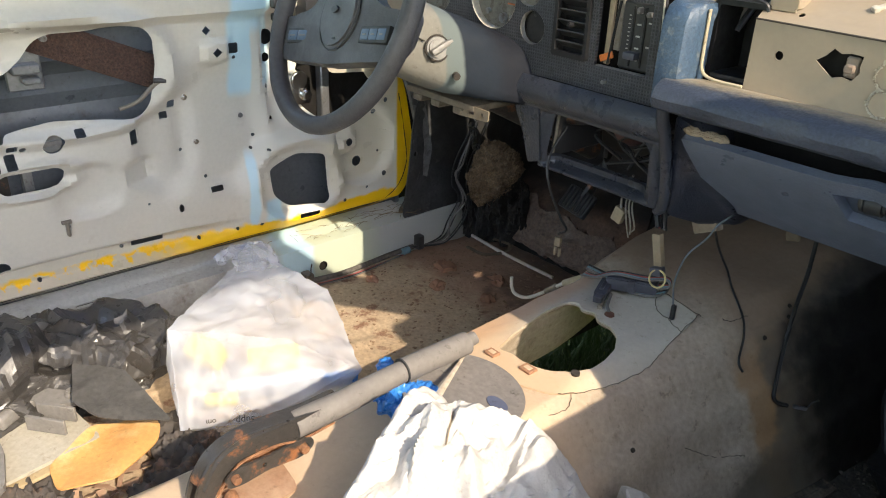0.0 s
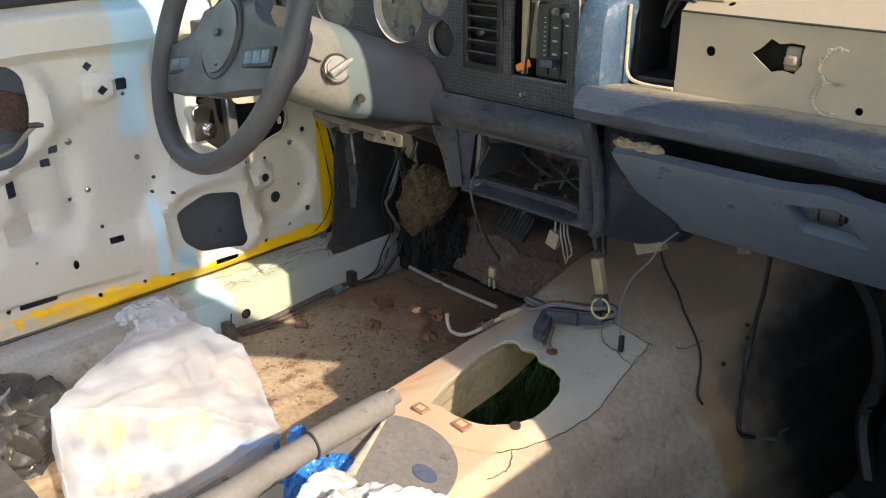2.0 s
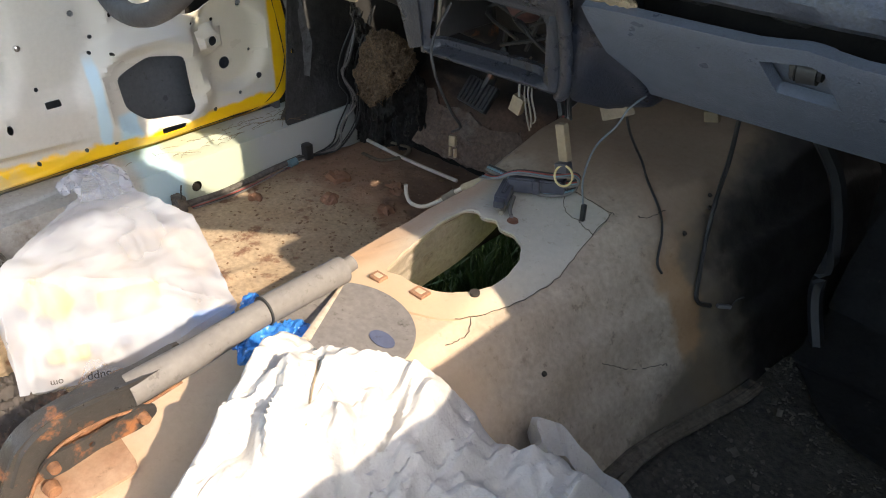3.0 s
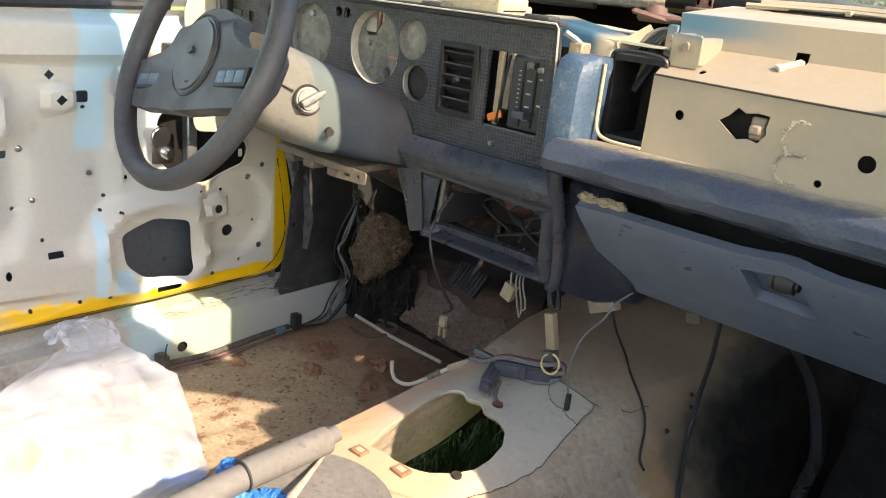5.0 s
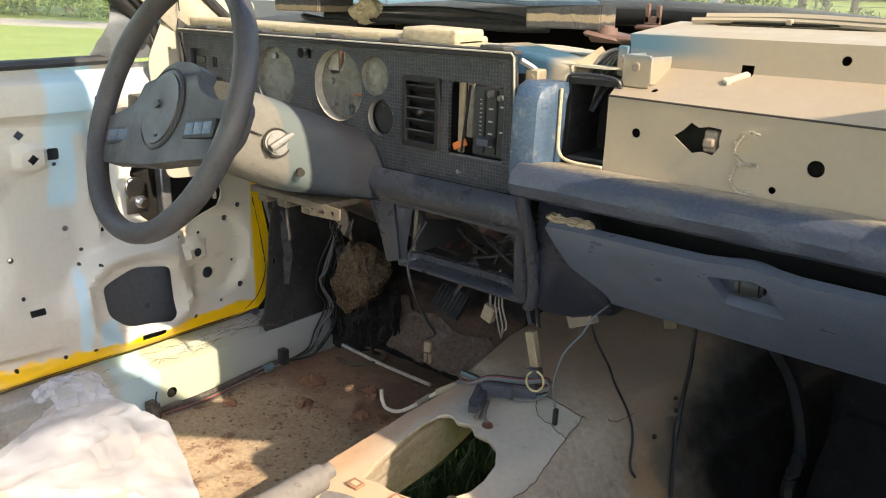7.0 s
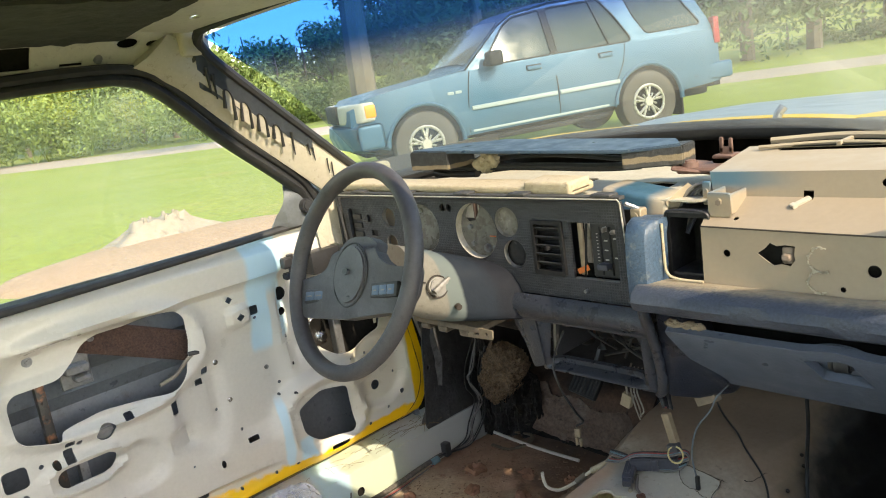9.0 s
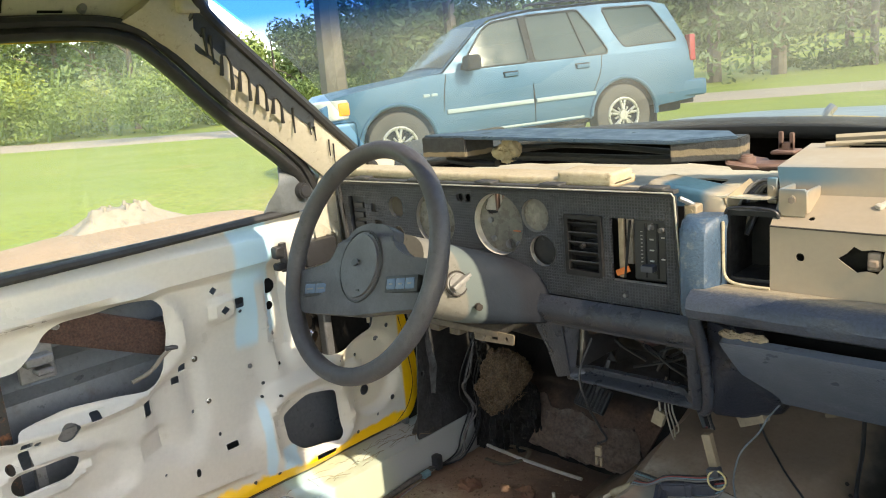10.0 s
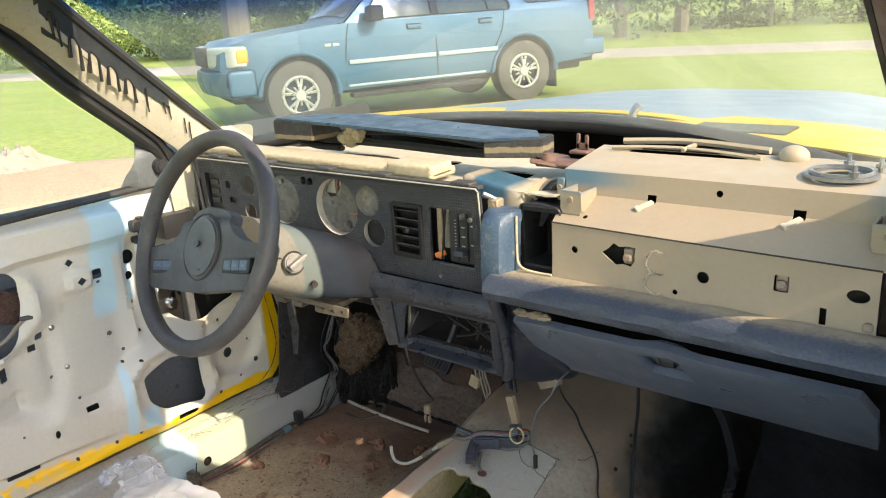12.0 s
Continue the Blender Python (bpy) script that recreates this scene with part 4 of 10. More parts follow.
part("window_frame", wf, m_rubber, door, "black rubber window frame seal")
sail = sheet(rounded([(0.868, 1.248), (1.03, 1.256), (1.035, 1.30), (0.945, 1.375), (0.925, 1.36)], 0.012, 3), [], lambda u, v: (-0.752 + 0.02 * bump_at(u, v, 0.95, 1.29, 0.06, 0.05), u, v), 0.015, 0.006)
sl = part("mirror_sail", sail, shade("sail_grey", (0.10, 0.11, 0.115), 0.4, second=(0.16, 0.17, 0.17), scale=14, bump=0.1), door, "dark grey mirror mounting plate")
part("mirror_knob", cyl((-0.745, 0.955, 1.292), (-0.715, 0.955, 1.292), 0.019, 0.015, 22, None, True, 0.003), m_black, door)
# hinge check bracket
hb = bmesh.new()
box(-0.745, -0.700, 0.925, 1.005, 1.135, 1.188, 0.004, 2, hb)
cyl((-0.725, 0.885, 1.135), (-0.725, 0.885, 1.195), 0.008, 0.008, 14, hb)
box(-0.735, -0.715, 0.862, 0.885, 1.14, 1.155, 0.003, 1, hb)
box(-0.735, -0.715, 0.862, 0.885, 1.165, 1.19, 0.003, 1, hb)
part("hinge_bracket", hb, m_black, door, "black hinge bracket with a spring clip")

# ---- pillars, roof, windscreen ----
def pillar(side):
    s = -1 if side < 0 else 1
    rows = []
    for y, z in ((1.16, 1.285), (1.075, 1.352), (0.97, 1.440), (0.86, 1.532), (0.76, 1.616), (0.70, 1.655), (0.66, 1.672)):
        k = (z - 1.285) / 0.39
        xi = s * (0.690 - 0.045 * k)          # inner edge towards the screen
        rows.append([(s * (0.745 - 0.030 * k), y - 0.052, z - 0.046), (s * (0.718 - 0.030 * k), y - 0.060, z - 0.047), (xi + s * 0.006, y - 0.028, z - 0.024), (xi, y - 0.002, z - 0.002), (xi + s * 0.004, y + 0.014, z + 0.012), (s * (0.750 - 0.03 * k), y - 0.01, z - 0.005)])
    b = bmesh.new()
    vs = [[b.verts.new(p) for p in r] for r in rows]
    for A, B in zip(vs, vs[1:]):
        for k in range(6):
            b.faces.new((A[k], A[(k + 1) % 6], B[(k + 1) % 6], B[k]))
    b.faces.new(vs[0][::-1])
    b.faces.new(vs[-1])
    return b


pil = solid("pillar_left", pillar(-1), m_cream, "cream windscreen pillar with black drip marks", "pillar", kind="structure", angle=60)
pir = solid("pillar_right", pillar(1), m_maroon, "brown painted windscreen pillar on the passenger side", "pillar", kind="structure", angle=60)
# slate primer along the glass edge, with hooked black drips round tongues of cream
random.seed(7)


def drip(t, k, out=0.0):
    """t: along the pillar from its top; k: 0 at the glass edge .. 1 at the drip's end."""
    y, z = 0.735 + 0.33 * t, 1.645 - 0.279 * t
    q = (z - 1.285) / 0.39
    B = Vector((-0.690 + 0.045 * q - 0.004, y - 0.014, z - 0.012))
    A = Vector((-0.718 + 0.030 * q, y - 0.060, z - 0.047))
    return B.lerp(A, k * 0.68) + Vector((0, 0.026, -0.030)) * k * 1.5 + Vector((0.0080, -0.003, -0.002)) * (1 + 0.8 * out)


gb = bmesh.new()
lo, hi = [], []
for j in range(33):
    t = 0.74 * j / 32
    lo.append(gb.verts.new(drip(t, -0.30, -0.55)))
    hi.append(gb.verts.new(drip(t, (0.74 - 0.62 * t / 0.74) + 0.06 * noise.noise(Vector((t * 22, 0, 3))), -0.40)))
for j in range(32):
    gb.faces.new((lo[j], lo[j + 1], hi[j + 1], hi[j]))
bmesh.ops.solidify(gb, geom=gb.faces[:], thickness=0.0012)
part("primer_band", gb, shade("slate_primer", (0.075, 0.088, 0.102), 0.5, second=(0.12, 0.13, 0.135), scale=30, bump=0.2), pil, "slate-grey primer along the glass edge")
for t0 in (0.150, 0.255, 0.360, 0.460):
    tongue = bmesh.new()
    ring = []
    top = 0.26 - 0.12 * t0
    for j in range(17):
        a = math.pi * j / 16
        ring.append(tongue.verts.new(drip(t0 + 0.024 - 0.026 * math.cos(a), top + 0.16 * (1 - math.sin(a)), -0.18)))
    end = 0.92 - 0.45 * t0
    ring += [tongue.verts.new(drip(t0 + 0.052, end, -0.25)), tongue.verts.new(drip(t0 - 0.004, end, -0.25))]
    tongue.faces.new(ring)
    bmesh.ops.triangulate(tongue, faces=tongue.faces[:])
    part("cream_tongue", tongue, m_cream, pil)
    hook = bmesh.new()
    w0 = random.uniform(0.0027, 0.0036)
    leg = 0.98 - 0.42 * t0
    pts = [drip(t0 - 0.006, leg * random.uniform(0.86, 1.05)), drip(t0 - 0.004, 0.55), drip(t0, top + 0.05), drip(t0 + 0.024, top - 0.03), drip(t0 + 0.048, top + 0.06), drip(t0 + 0.053, 0.55), drip(t0 + 0.056, leg * random.uniform(0.9, 1.1))]
    tube(pts, lambda w: w0 * (0.55 + 0.9 * abs(2 * w - 1)), 6, 6, hook, False, 0.7)
    part("adhesive_drip", hook, m_rubber, pil, "black dried adhesive drip")
for t0, a, e, w0 in ((0.055, 0.0, 0.62, 0.0042), (0.090, 0.05, 0.70, 0.0034), (0.585, 0.05, 0.72, 0.0030), (0.70, 0.05, 0.36, 0.0026), (0.735, 0.04, 0.42, 0.0024), (0.84, 0.05, 0.50, 0.0022), (0.875, 0.05, 0.66, 0.0022)):
    hook = bmesh.new()
    tube([drip(t0, a), drip(t0 + 0.004, (a + e) / 2), drip(t0 + 0.012, e)], lambda w: w0 * (1 - 0.4 * w), 6, 5, hook, False, 0.7)
    part("adhesive_drip", hook, m_rubber, pil)
hook = bmesh.new()
tube([(-0.648, 0.72, 1.640), (-0.660, 0.712, 1.622), (-0.668, 0.712, 1.605), (-0.664, 0.725, 1.596), (-0.658, 0.735, 1.606)], 0.0045, 6, 5, hook)
tube([(-0.690, 0.90, 1.470), (-0.697, 0.955, 1.418), (-0.704, 0.99, 1.388)], 0.0022, 6, 5, hook, False, 0.6)
part("adhesive_drip", hook, m_rubber, pil)
seal = bmesh.new()
tube([(-0.69, 1.16, 1.292), (-0.680, 1.065, 1.368), (-0.664, 0.93, 1.480), (-0.650, 0.80, 1.590), (-0.638, 0.735, 1.648), (-0.610, 0.715, 1.676), (-0.55, 0.72, 1.688), (-0.30, 0.76, 1.702), (0.0, 0.775, 1.706), (0.30, 0.76, 1.702), (0.55, 0.72, 1.688), (0.610, 0.715, 1.676), (0.638, 0.735, 1.648), (0.650, 0.80, 1.590), (0.664, 0.93, 1.480), (0.680, 1.065, 1.368), (0.69, 1.16, 1.292)], 0.010, 8, 6, seal)


def roof_pt(u, v):
    return (u, v, 1.722 - 0.02 * (u / 0.6) ** 2 - 0.02 * max(0, v - 0.55) / 0.2)


rf = sheet(rounded([(-0.63, -0.36), (0.63, -0.36), (0.63, 0.70), (0.58, 0.745), (0.30, 0.775), (-0.30, 0.775), (-0.58, 0.745), (-0.63, 0.70)], 0.02, 3),
           [circle(-0.50, 0.66, 0.014, 16, 0.009)], roof_pt, 0.04, 0.004)
roof = solid("ceiling", rf, m_roof, "bare cream cab roof with cut-outs and no headlining", "roof", kind="structure")


def rail_pt(side, z0):
    def fn(u, v):
        k = min(1.0, max(0.0, v))
        x = 0.712 - 0.085 * k ** 1.5
        return (side * x, u, z0 + (1.712 - z0) * k ** 0.9)
    return fn


LH = [rect(0.372, 0.436, 0.30, 0.66, 0.008), circle(0.335, 0.78, 0.007, 12, 0.06), circle(0.462, 0.82, 0.005, 10, 0.04), circle(0.605, 0.60, 0.020, 16, 0.085), circle(0.655, 0.56, 0.014, 16, 0.06), circle(0.68, 0.56, 0.003, 8, 0.02), rect(0.485, 0.525, 0.30, 0.35, 0.002), circle(0.345, 0.24, 0.010, 12, 0.06)]
rl1 = sheet(rounded([(-0.36, 0.0), (0.60, 0.0), (0.66, -0.10), (0.735, 0.25), (0.72, 1.0), (-0.36, 1.0)], 0.02, 3), LH, rail_pt(-1, 1.612), 0.06, 0.003)
rr_ = part("roof_rail", rl1, m_roof, roof, "cream roof rail with cut-outs")
part("rail_cavity", sheet([(-0.3, 0.15), (0.70, 0.15), (0.70, 0.9), (-0.3, 0.9)], [], lambda u, v: Vector(rail_pt(-1, 1.612)(u, v)) + Vector((-0.025, 0, 0.012)), 0.1, 0.002), m_dark, roof)
part("rail_bolt", cyl((-0.693, 0.552, 1.652), (-0.682, 0.552, 1.655), 0.008, 0.006, 12), m_steel, roof)
rl2 = sheet(rounded([(-0.36, 0.0), (0.60, 0.0), (0.66, -0.10), (0.735, 0.25), (0.72, 1.0), (-0.36, 1.0)], 0.02, 3), [], rail_pt(1, 1.640), 0.06, 0.003)
part("roof_rail", rl2, m_roof, roof)
ro = sheet(rounded([(-0.73, -0.37), (0.73, -0.37), (0.73, 0.62), (0.60, 0.755), (-0.60, 0.755), (-0.73, 0.62)], 0.02, 3), [], lambda u, v: (u, v, 1.790 - 0.03 * (u / 0.6) ** 2 - 0.05 * max(0.0, abs(u) - 0.60) / 0.13 - 0.02 * max(0, v - 0.55) / 0.2), 0.06, 0.004)
part("roof_skin", ro, m_yellow, roof)
for sx in (-1, 1):
    part("drip_rail", sheet([(-0.36, 1.605 if sx < 0 else 1.64), (0.62, 1.605 if sx < 0 else 1.64), (0.72, 1.66), (0.70, 1.72), (-0.36, 1.72)], [], plane_x(sx * 0.732), 0, 0.004), m_yellow, roof)
ln = sheet(rounded([(-0.635, -0.30), (-0.30, -0.30), (-0.30, 0.575), (-0.635, 0.575)], 0.01, 2), [], lambda u, v: Vector(roof_pt(u, v)) + Vector((0, 0, -0.016 - 0.004 * fbm(u, v, 0, 30))), 0.02, 0.006)
part("torn_headliner", ln, m_liner, roof, "torn strip of black headliner")


def screen_pt(u, v):
    """u: across -1..1; v: 0 base .. 1 top."""
    base = Vector((0.70 * u, 1.40 - 0.24 * abs(u) ** 2.2, 1.355 - 0.055 * abs(u) ** 2.5))
    top = Vector((0.635 * u, 0.785 - 0.045 * abs(u) ** 2.5, 1.705 - 0.030 * abs(u) ** 3))
    p = base.lerp(top, v)
    return p + Vector((0, 0.02, 0.02)) * math.sin(math.pi * v)


m_glass = bpy.data.materials.new("dusty_windscreen")
m_glass.use_nodes = True
gn, gl = m_glass.node_tree.nodes, m_glass.node_tree.links
gn.remove(gn["Principled BSDF"])
g_t = gn.new("ShaderNodeBsdfTransparent")
g_d = gn.new("ShaderNodeBsdfTranslucent")
g_g = gn.new("ShaderNodeBsdfGlossy")
g_g.inputs["Roughness"].default_value = 0.03
g_d.inputs["Color"].default_value = (0.78, 0.77, 0.62, 1)
g_uv = gn.new("ShaderNodeTexCoord")
g_sep = gn.new("ShaderNodeSeparateXYZ")
gl.new(g_uv.outputs["Object"], g_sep.inputs[0])
g_r = gn.new("ShaderNodeMapRange")
g_r.interpolation_type = "SMOOTHSTEP"
g_r.inputs[1].default_value, g_r.inputs[2].default_value = 1.545, 1.625
gl.new(g_sep.outputs[2], g_r.inputs[0])
g_c = gn.new("ShaderNodeMix")
g_c.data_type = "RGBA"
g_c.inputs[6].default_value, g_c.inputs[7].default_value = (0.54, 0.585, 0.555, 1), (0.02, 0.12, 0.50, 1)
g_c.inputs[0].default_value = 0.0
gl.new(g_c.outputs[2], g_t.inputs["Color"])
g_n = gn.new("ShaderNodeTexNoise")
g_n.inputs["Scale"].default_value, g_n.inputs["Detail"].default_value = 4.0, 8.0
gl.new(g_uv.outputs["Object"], g_n.inputs["Vector"])
g_h = gn.new("ShaderNodeMapRange")
g_h.inputs[1].default_value, g_h.inputs[2].default_value, g_h.inputs[3].default_value, g_h.inputs[4].default_value = 0.35, 0.75, 0.035, 0.14
gl.new(g_n.outputs["Fac"], g_h.inputs[0])
g_m1, g_m2 = gn.new("ShaderNodeMixShader"), gn.new("ShaderNodeMixShader")
gl.new(g_h.outputs[0], g_m1.inputs[0])
gl.new(g_t.outputs[0], g_m1.inputs[1])
gl.new(g_d.outputs[0], g_m1.inputs[2])
g_m2.inputs[0].default_value = 0.05
gl.new(g_m1.outputs[0], g_m2.inputs[1])
gl.new(g_g.outputs[0], g_m2.inputs[2])
gl.new(g_m2.outputs[0], gn["Material Output"].inputs["Surface"])
sc = sheet([(-1, 0), (1, 0), (1, 1), (-1, 1)], [], screen_pt, 0.08, 0.0)
screen = solid("window_1", sc, m_glass, "dusty curved windscreen with a blue tint band", "windscreen", kind="structure")
screen.visible_shadow = False
# the blue sun band along the top of the glass
m_band = bpy.data.materials.new("blue_sun_band")
m_band.use_nodes = True
bdn, bdl = m_band.node_tree.nodes, m_band.node_tree.links
bdn.remove(bdn["Principled BSDF"])
bd_t = bdn.new("ShaderNodeBsdfTransparent")
bd_c = bdn.new("ShaderNodeTexCoord")
bd_s = bdn.new("ShaderNodeSeparateXYZ")
bdl.new(bd_c.outputs["Object"], bd_s.inputs[0])
bd_r = bdn.new("ShaderNodeMapRange")
bd_r.interpolation_type = "SMOOTHSTEP"
bd_r.inputs[1].default_value, bd_r.inputs[2].default_value = 1.56, 1.635
bdl.new(bd_s.outputs[2], bd_r.inputs[0])
bd_m = bdn.new("ShaderNodeMix")
bd_m.data_type = "RGBA"
bd_m.inputs[6].default_value, bd_m.inputs[7].default_value = (1, 1, 1, 1), (0.035, 0.20, 0.72, 1)
bdl.new(bd_r.outputs[0], bd_m.inputs[0])
bdl.new(bd_m.outputs[2], bd_t.inputs["Color"])
bdl.new(bd_t.outputs[0], bdn["Material Output"].inputs["Surface"])
bandm = sheet([(-1, 0.50), (1, 0.50), (1, 1), (-1, 1)], [], lambda u, v: Vector(screen_pt(u, v)) + Vector((0, -0.003, -0.003)), 0.08, 0.0)
part("sun_band", bandm, m_band, screen, "blue sun band at the top of the glass").visible_shadow = False
part("corner_filler", box(-0.715, -0.632, 0.690, 0.748, 1.640, 1.705, 0.010, 3), m_cream, roof)
m_side = m_glass.copy()
m_side.name = "dusty_side_glass"
for nd in m_side.node_tree.nodes:
    if nd.type == "MAP_RANGE" and nd.interpolation_type == "SMOOTHSTEP":
        nd.inputs[1].default_value, nd.inputs[2].default_value = 3.0, 4.0
    if nd.type == "MAP_RANGE" and nd.interpolation_type != "SMOOTHSTEP":
        nd.inputs[3].default_value, nd.inputs[4].default_value = 0.06, 0.20
    if nd.type == "MIX":
        nd.inputs[6].default_value = (0.80, 0.82, 0.76, 1)
dg = part("door_glass", sheet(rounded([(-0.10, 1.225), (0.93, 1.245), (0.92, 1.345), (0.77, 1.462), (0.66, 1.566), (0.60, 1.604), (0.5, 1.612), (0.30, 1.606), (-0.10, 1.59)], 0.02, 3), [], lambda u, v: (-0.764 + 0.13 * (v - 1.235), u, v), 0, 0.0), m_side, door, "dusty side window glass")
dg.visible_shadow = False
part("screen_seal", seal, m_rubber, screen, "black windscreen seal")

# cowl seal, hood and wiper
cs = bmesh.new()
tube([(-0.72, 1.16, 1.300), (-0.55, 1.29, 1.331), (-0.30, 1.375, 1.352), (0.0, 1.405, 1.359), (0.30, 1.375, 1.351), (0.55, 1.29, 1.326), (0.72, 1.16, 1.288)], 0.024, 10, 8, cs, False, 0.8)
part("cowl_seal", cs, m_rubber, screen, "black rubber cowl seal")


def hood_pt(u, v):
    c = 1 - (abs(u) / 0.80) ** 3
    z = 1.311 + 0.030 * c - 0.055 * max(0.0, v - 1.62) - 0.02 * max(0, v - 2.4) + 0.018 * bump_at(u, v, 0, 2.2, 0.42, 0.7, 0.25)
    return (u, v, z)


hood = thing("hood", "yellow truck hood with a grey middle", "hood", (0, 2.2, 1.3), kind="structure")
hd = sheet(rounded([(-0.78, 1.40), (-0.5, 1.50), (0.0, 1.55), (0.45, 1.525), (0.62, 1.58), (0.78, 1.60), (0.78, 2.75), (-0.78, 2.75)], 0.03, 3), [], hood_pt, 0.06, 0.004)
part("hood_panel", hd, m_hood, hood)
hb = sheet(rounded([(-0.77, 1.404), (-0.5, 1.504), (0.0, 1.554), (0.45, 1.529), (0.62, 1.584), (0.77, 1.604), (0.77, 1.70), (0.60, 1.62), (0.44, 1.555), (0.0, 1.580), (-0.5, 1.540), (-0.66, 1.56), (-0.77, 1.75)], 0.006, 2), [], lambda u, v: Vector(hood_pt(u, v)) + Vector((0, 0, 0.004)), 0.05, 0.002)
part("hood_border", hb, m_yellow, hood, "yellow painted rear border")
cw = sheet([(-0.78, 1.30), (-0.5, 1.36), (0.0, 1.42), (0.5, 1.36), (0.78, 1.30), (0.78, 1.48), (0.5, 1.62), (0.0, 1.68), (-0.5, 1.62), (-0.78, 1.48)], [rect(0.25, 0.43, 1.442, 1.545, 0.004), ], lambda u, v: (u, v, 1.322 + 0.030 * (1 - (abs(u) / 0.8) ** 3)), 0.06, 0.003)
part("cowl_panel", cw, m_yellow, hood, "yellow cowl panel")
part("cowl_vent", sheet(rect(0.252, 0.428, 1.444, 1.543, 0.004), [], lambda u, v: (u, v, 1.3505), 0, 0.003), shade("olive_vent", (0.085, 0.085, 0.055), 0.6, second=(0.12, 0.115, 0.08), scale=30, bump=0.2), hood, "dark vent screen in the cowl")
part("front_end", box(-0.78, 0.78, 1.70, 2.74, 0.45, 1.20, 0.05, 3), m_yellow, hood, "yellow engine bay sides and grille")
wp = bmesh.new()
tube([(0.128, 1.475, 1.345), (0.132, 1.480, 1.372), (0.140, 1.488, 1.386)], 0.0085, 8, 4, wp)
part("wiper_arm", wp, m_steel, hood, "grey wiper arm stub")


# ---- dashboard ----
dash = thing("dashboard", "stripped blue, black and tan truck dashboard", "dashboard", (0, 1.1, 1.0))

# instrument bezel
BY = 1.010
GAUGES = [(-0.505, 1.258, 0.021), (-0.505, 1.203, 0.017), (-0.400, 1.240, 0.050), (-0.247, 1.241, 0.054), (-0.166, 1.261, 0.028), (-0.154, 1.202, 0.026)]
bz_holes = [circle(a, b, r, 36) for a, b, r in GAUGES] + [circle(-0.332, 1.284, 0.008, 14), circle(-0.313, 1.284, 0.008, 14)]
bz_holes += [rect(-0.108, -0.037, 1.172, 1.264, 0.004), rect(-0.024, 0.068, 1.167, 1.266, 0.003), rect(-0.650, -0.600, 1.195, 1.275, 0.005), rect(-0.580, -0.565, 1.245, 1.262), rect(-0.572, -0.552, 1.215, 1.228)]


def bezel_pt(u, v):
    return (u, BY + 0.003 * (1.30 - v) / 0.17, v)


bz = sheet(rounded([(-0.672, 1.302), (-0.660, 1.180), (-0.640, 1.135), (-0.22, 1.130), (0.092, 1.129), (0.084, 1.303)], 0.010, 3), bz_holes, bezel_pt, 0, 0.006)
# a fine square waffle over the face
mb = m_bezel.node_tree
bn, bl = mb.nodes, mb.links
wco = bn.new("ShaderNodeTexCoord")
wsep = bn.new("ShaderNodeSeparateXYZ")
bl.new(wco.outputs["Object"], wsep.inputs[0])
wv = []
for ax in (0, 2):
    k1 = bn.new("ShaderNodeMath")
    k1.operation = "MULTIPLY"
    k1.inputs[1].default_value = 2 * math.pi / 0.0050
    bl.new(wsep.outputs[ax], k1.inputs[0])
    k2 = bn.new("ShaderNodeMath")
    k2.operation = "COSINE"
    bl.new(k1.outputs[0], k2.inputs[0])
    wv.append(k2.outputs[0])
k3 = bn.new("ShaderNodeMath")
k3.operation = "MAXIMUM"
bl.new(wv[0], k3.inputs[0])
bl.new(wv[1], k3.inputs[1])
k4 = bn.new("ShaderNodeMapRange")
k4.inputs[1].default_value, k4.inputs[2].default_value = 0.3, 0.95
bl.new(k3.outputs[0], k4.inputs[0])
kc = bn.new("ShaderNodeMix")
kc.data_type, kc.blend_type = "RGBA", "MULTIPLY"
kc.inputs[0].default_value = 1.0
kr = bn.new("ShaderNodeMapRange")
kr.inputs[3].default_value, kr.inputs[4].default_value = 0.72, 1.30
bl.new(k4.outputs[0], kr.inputs[0])
bl.new(bn["Principled BSDF"].inputs["Base Color"].links[0].from_socket, kc.inputs[6])
bl.new(kr.outputs[0], kc.inputs[7])
bl.new(kc.outputs[2], bn["Principled BSDF"].inputs["Base Color"])
kb = bn.new("ShaderNodeBump")
kb.inputs["Strength"].default_value, kb.inputs["Distance"].default_value = 0.8, 0.0010
bl.new(k4.outputs[0], kb.inputs["Height"])
bl.new(kb.outputs[0], bn["Principled BSDF"].inputs["Normal"])
bezel = part("instrument_bezel", bz, m_bezel, dash, "dark waffle-patterned instrument bezel with empty gauge holes", angle=30)
rim = bmesh.new()
for line in ([(-0.672, 1.004, 1.304), (0.084, 1.004, 1.305)], [(0.086, 1.004, 1.305), (0.094, 1.006, 1.13)], [(-0.674, 1.004, 1.304), (-0.662, 1.006, 1.18)]):
    tube(line, 0.0035, 6, 1, rim)
part("bezel_edge", rim, m_black, bezel)
part("pale_edge", tube([(-0.672, 1.0015, 1.3075), (0.083, 1.0015, 1.3085), (0.0875, 1.0015, 1.3035), (0.0965, 1.0035, 1.16)], 0.0014, 6, 1), m_tray, bezel, "pale worn edge of the bezel")
rt = bmesh.new()
box(-0.66, 0.085, 1.006, 1.022, 1.306, 1.312, 0.001, 1, rt)
for x in (-0.60, -0.44, -0.27, -0.13, 0.05):
    box(x - 0.02, x + 0.02, 1.004, 1.028, 1.309, 1.316, 0.002, 1, rt)
part("bezel_top_flange", rt, shade("dusty_flange", (0.050, 0.048, 0.045), 0.6, second=(0.028, 0.027, 0.026), scale=30, bump=0.1), bezel, "dusty top flange of the bezel")
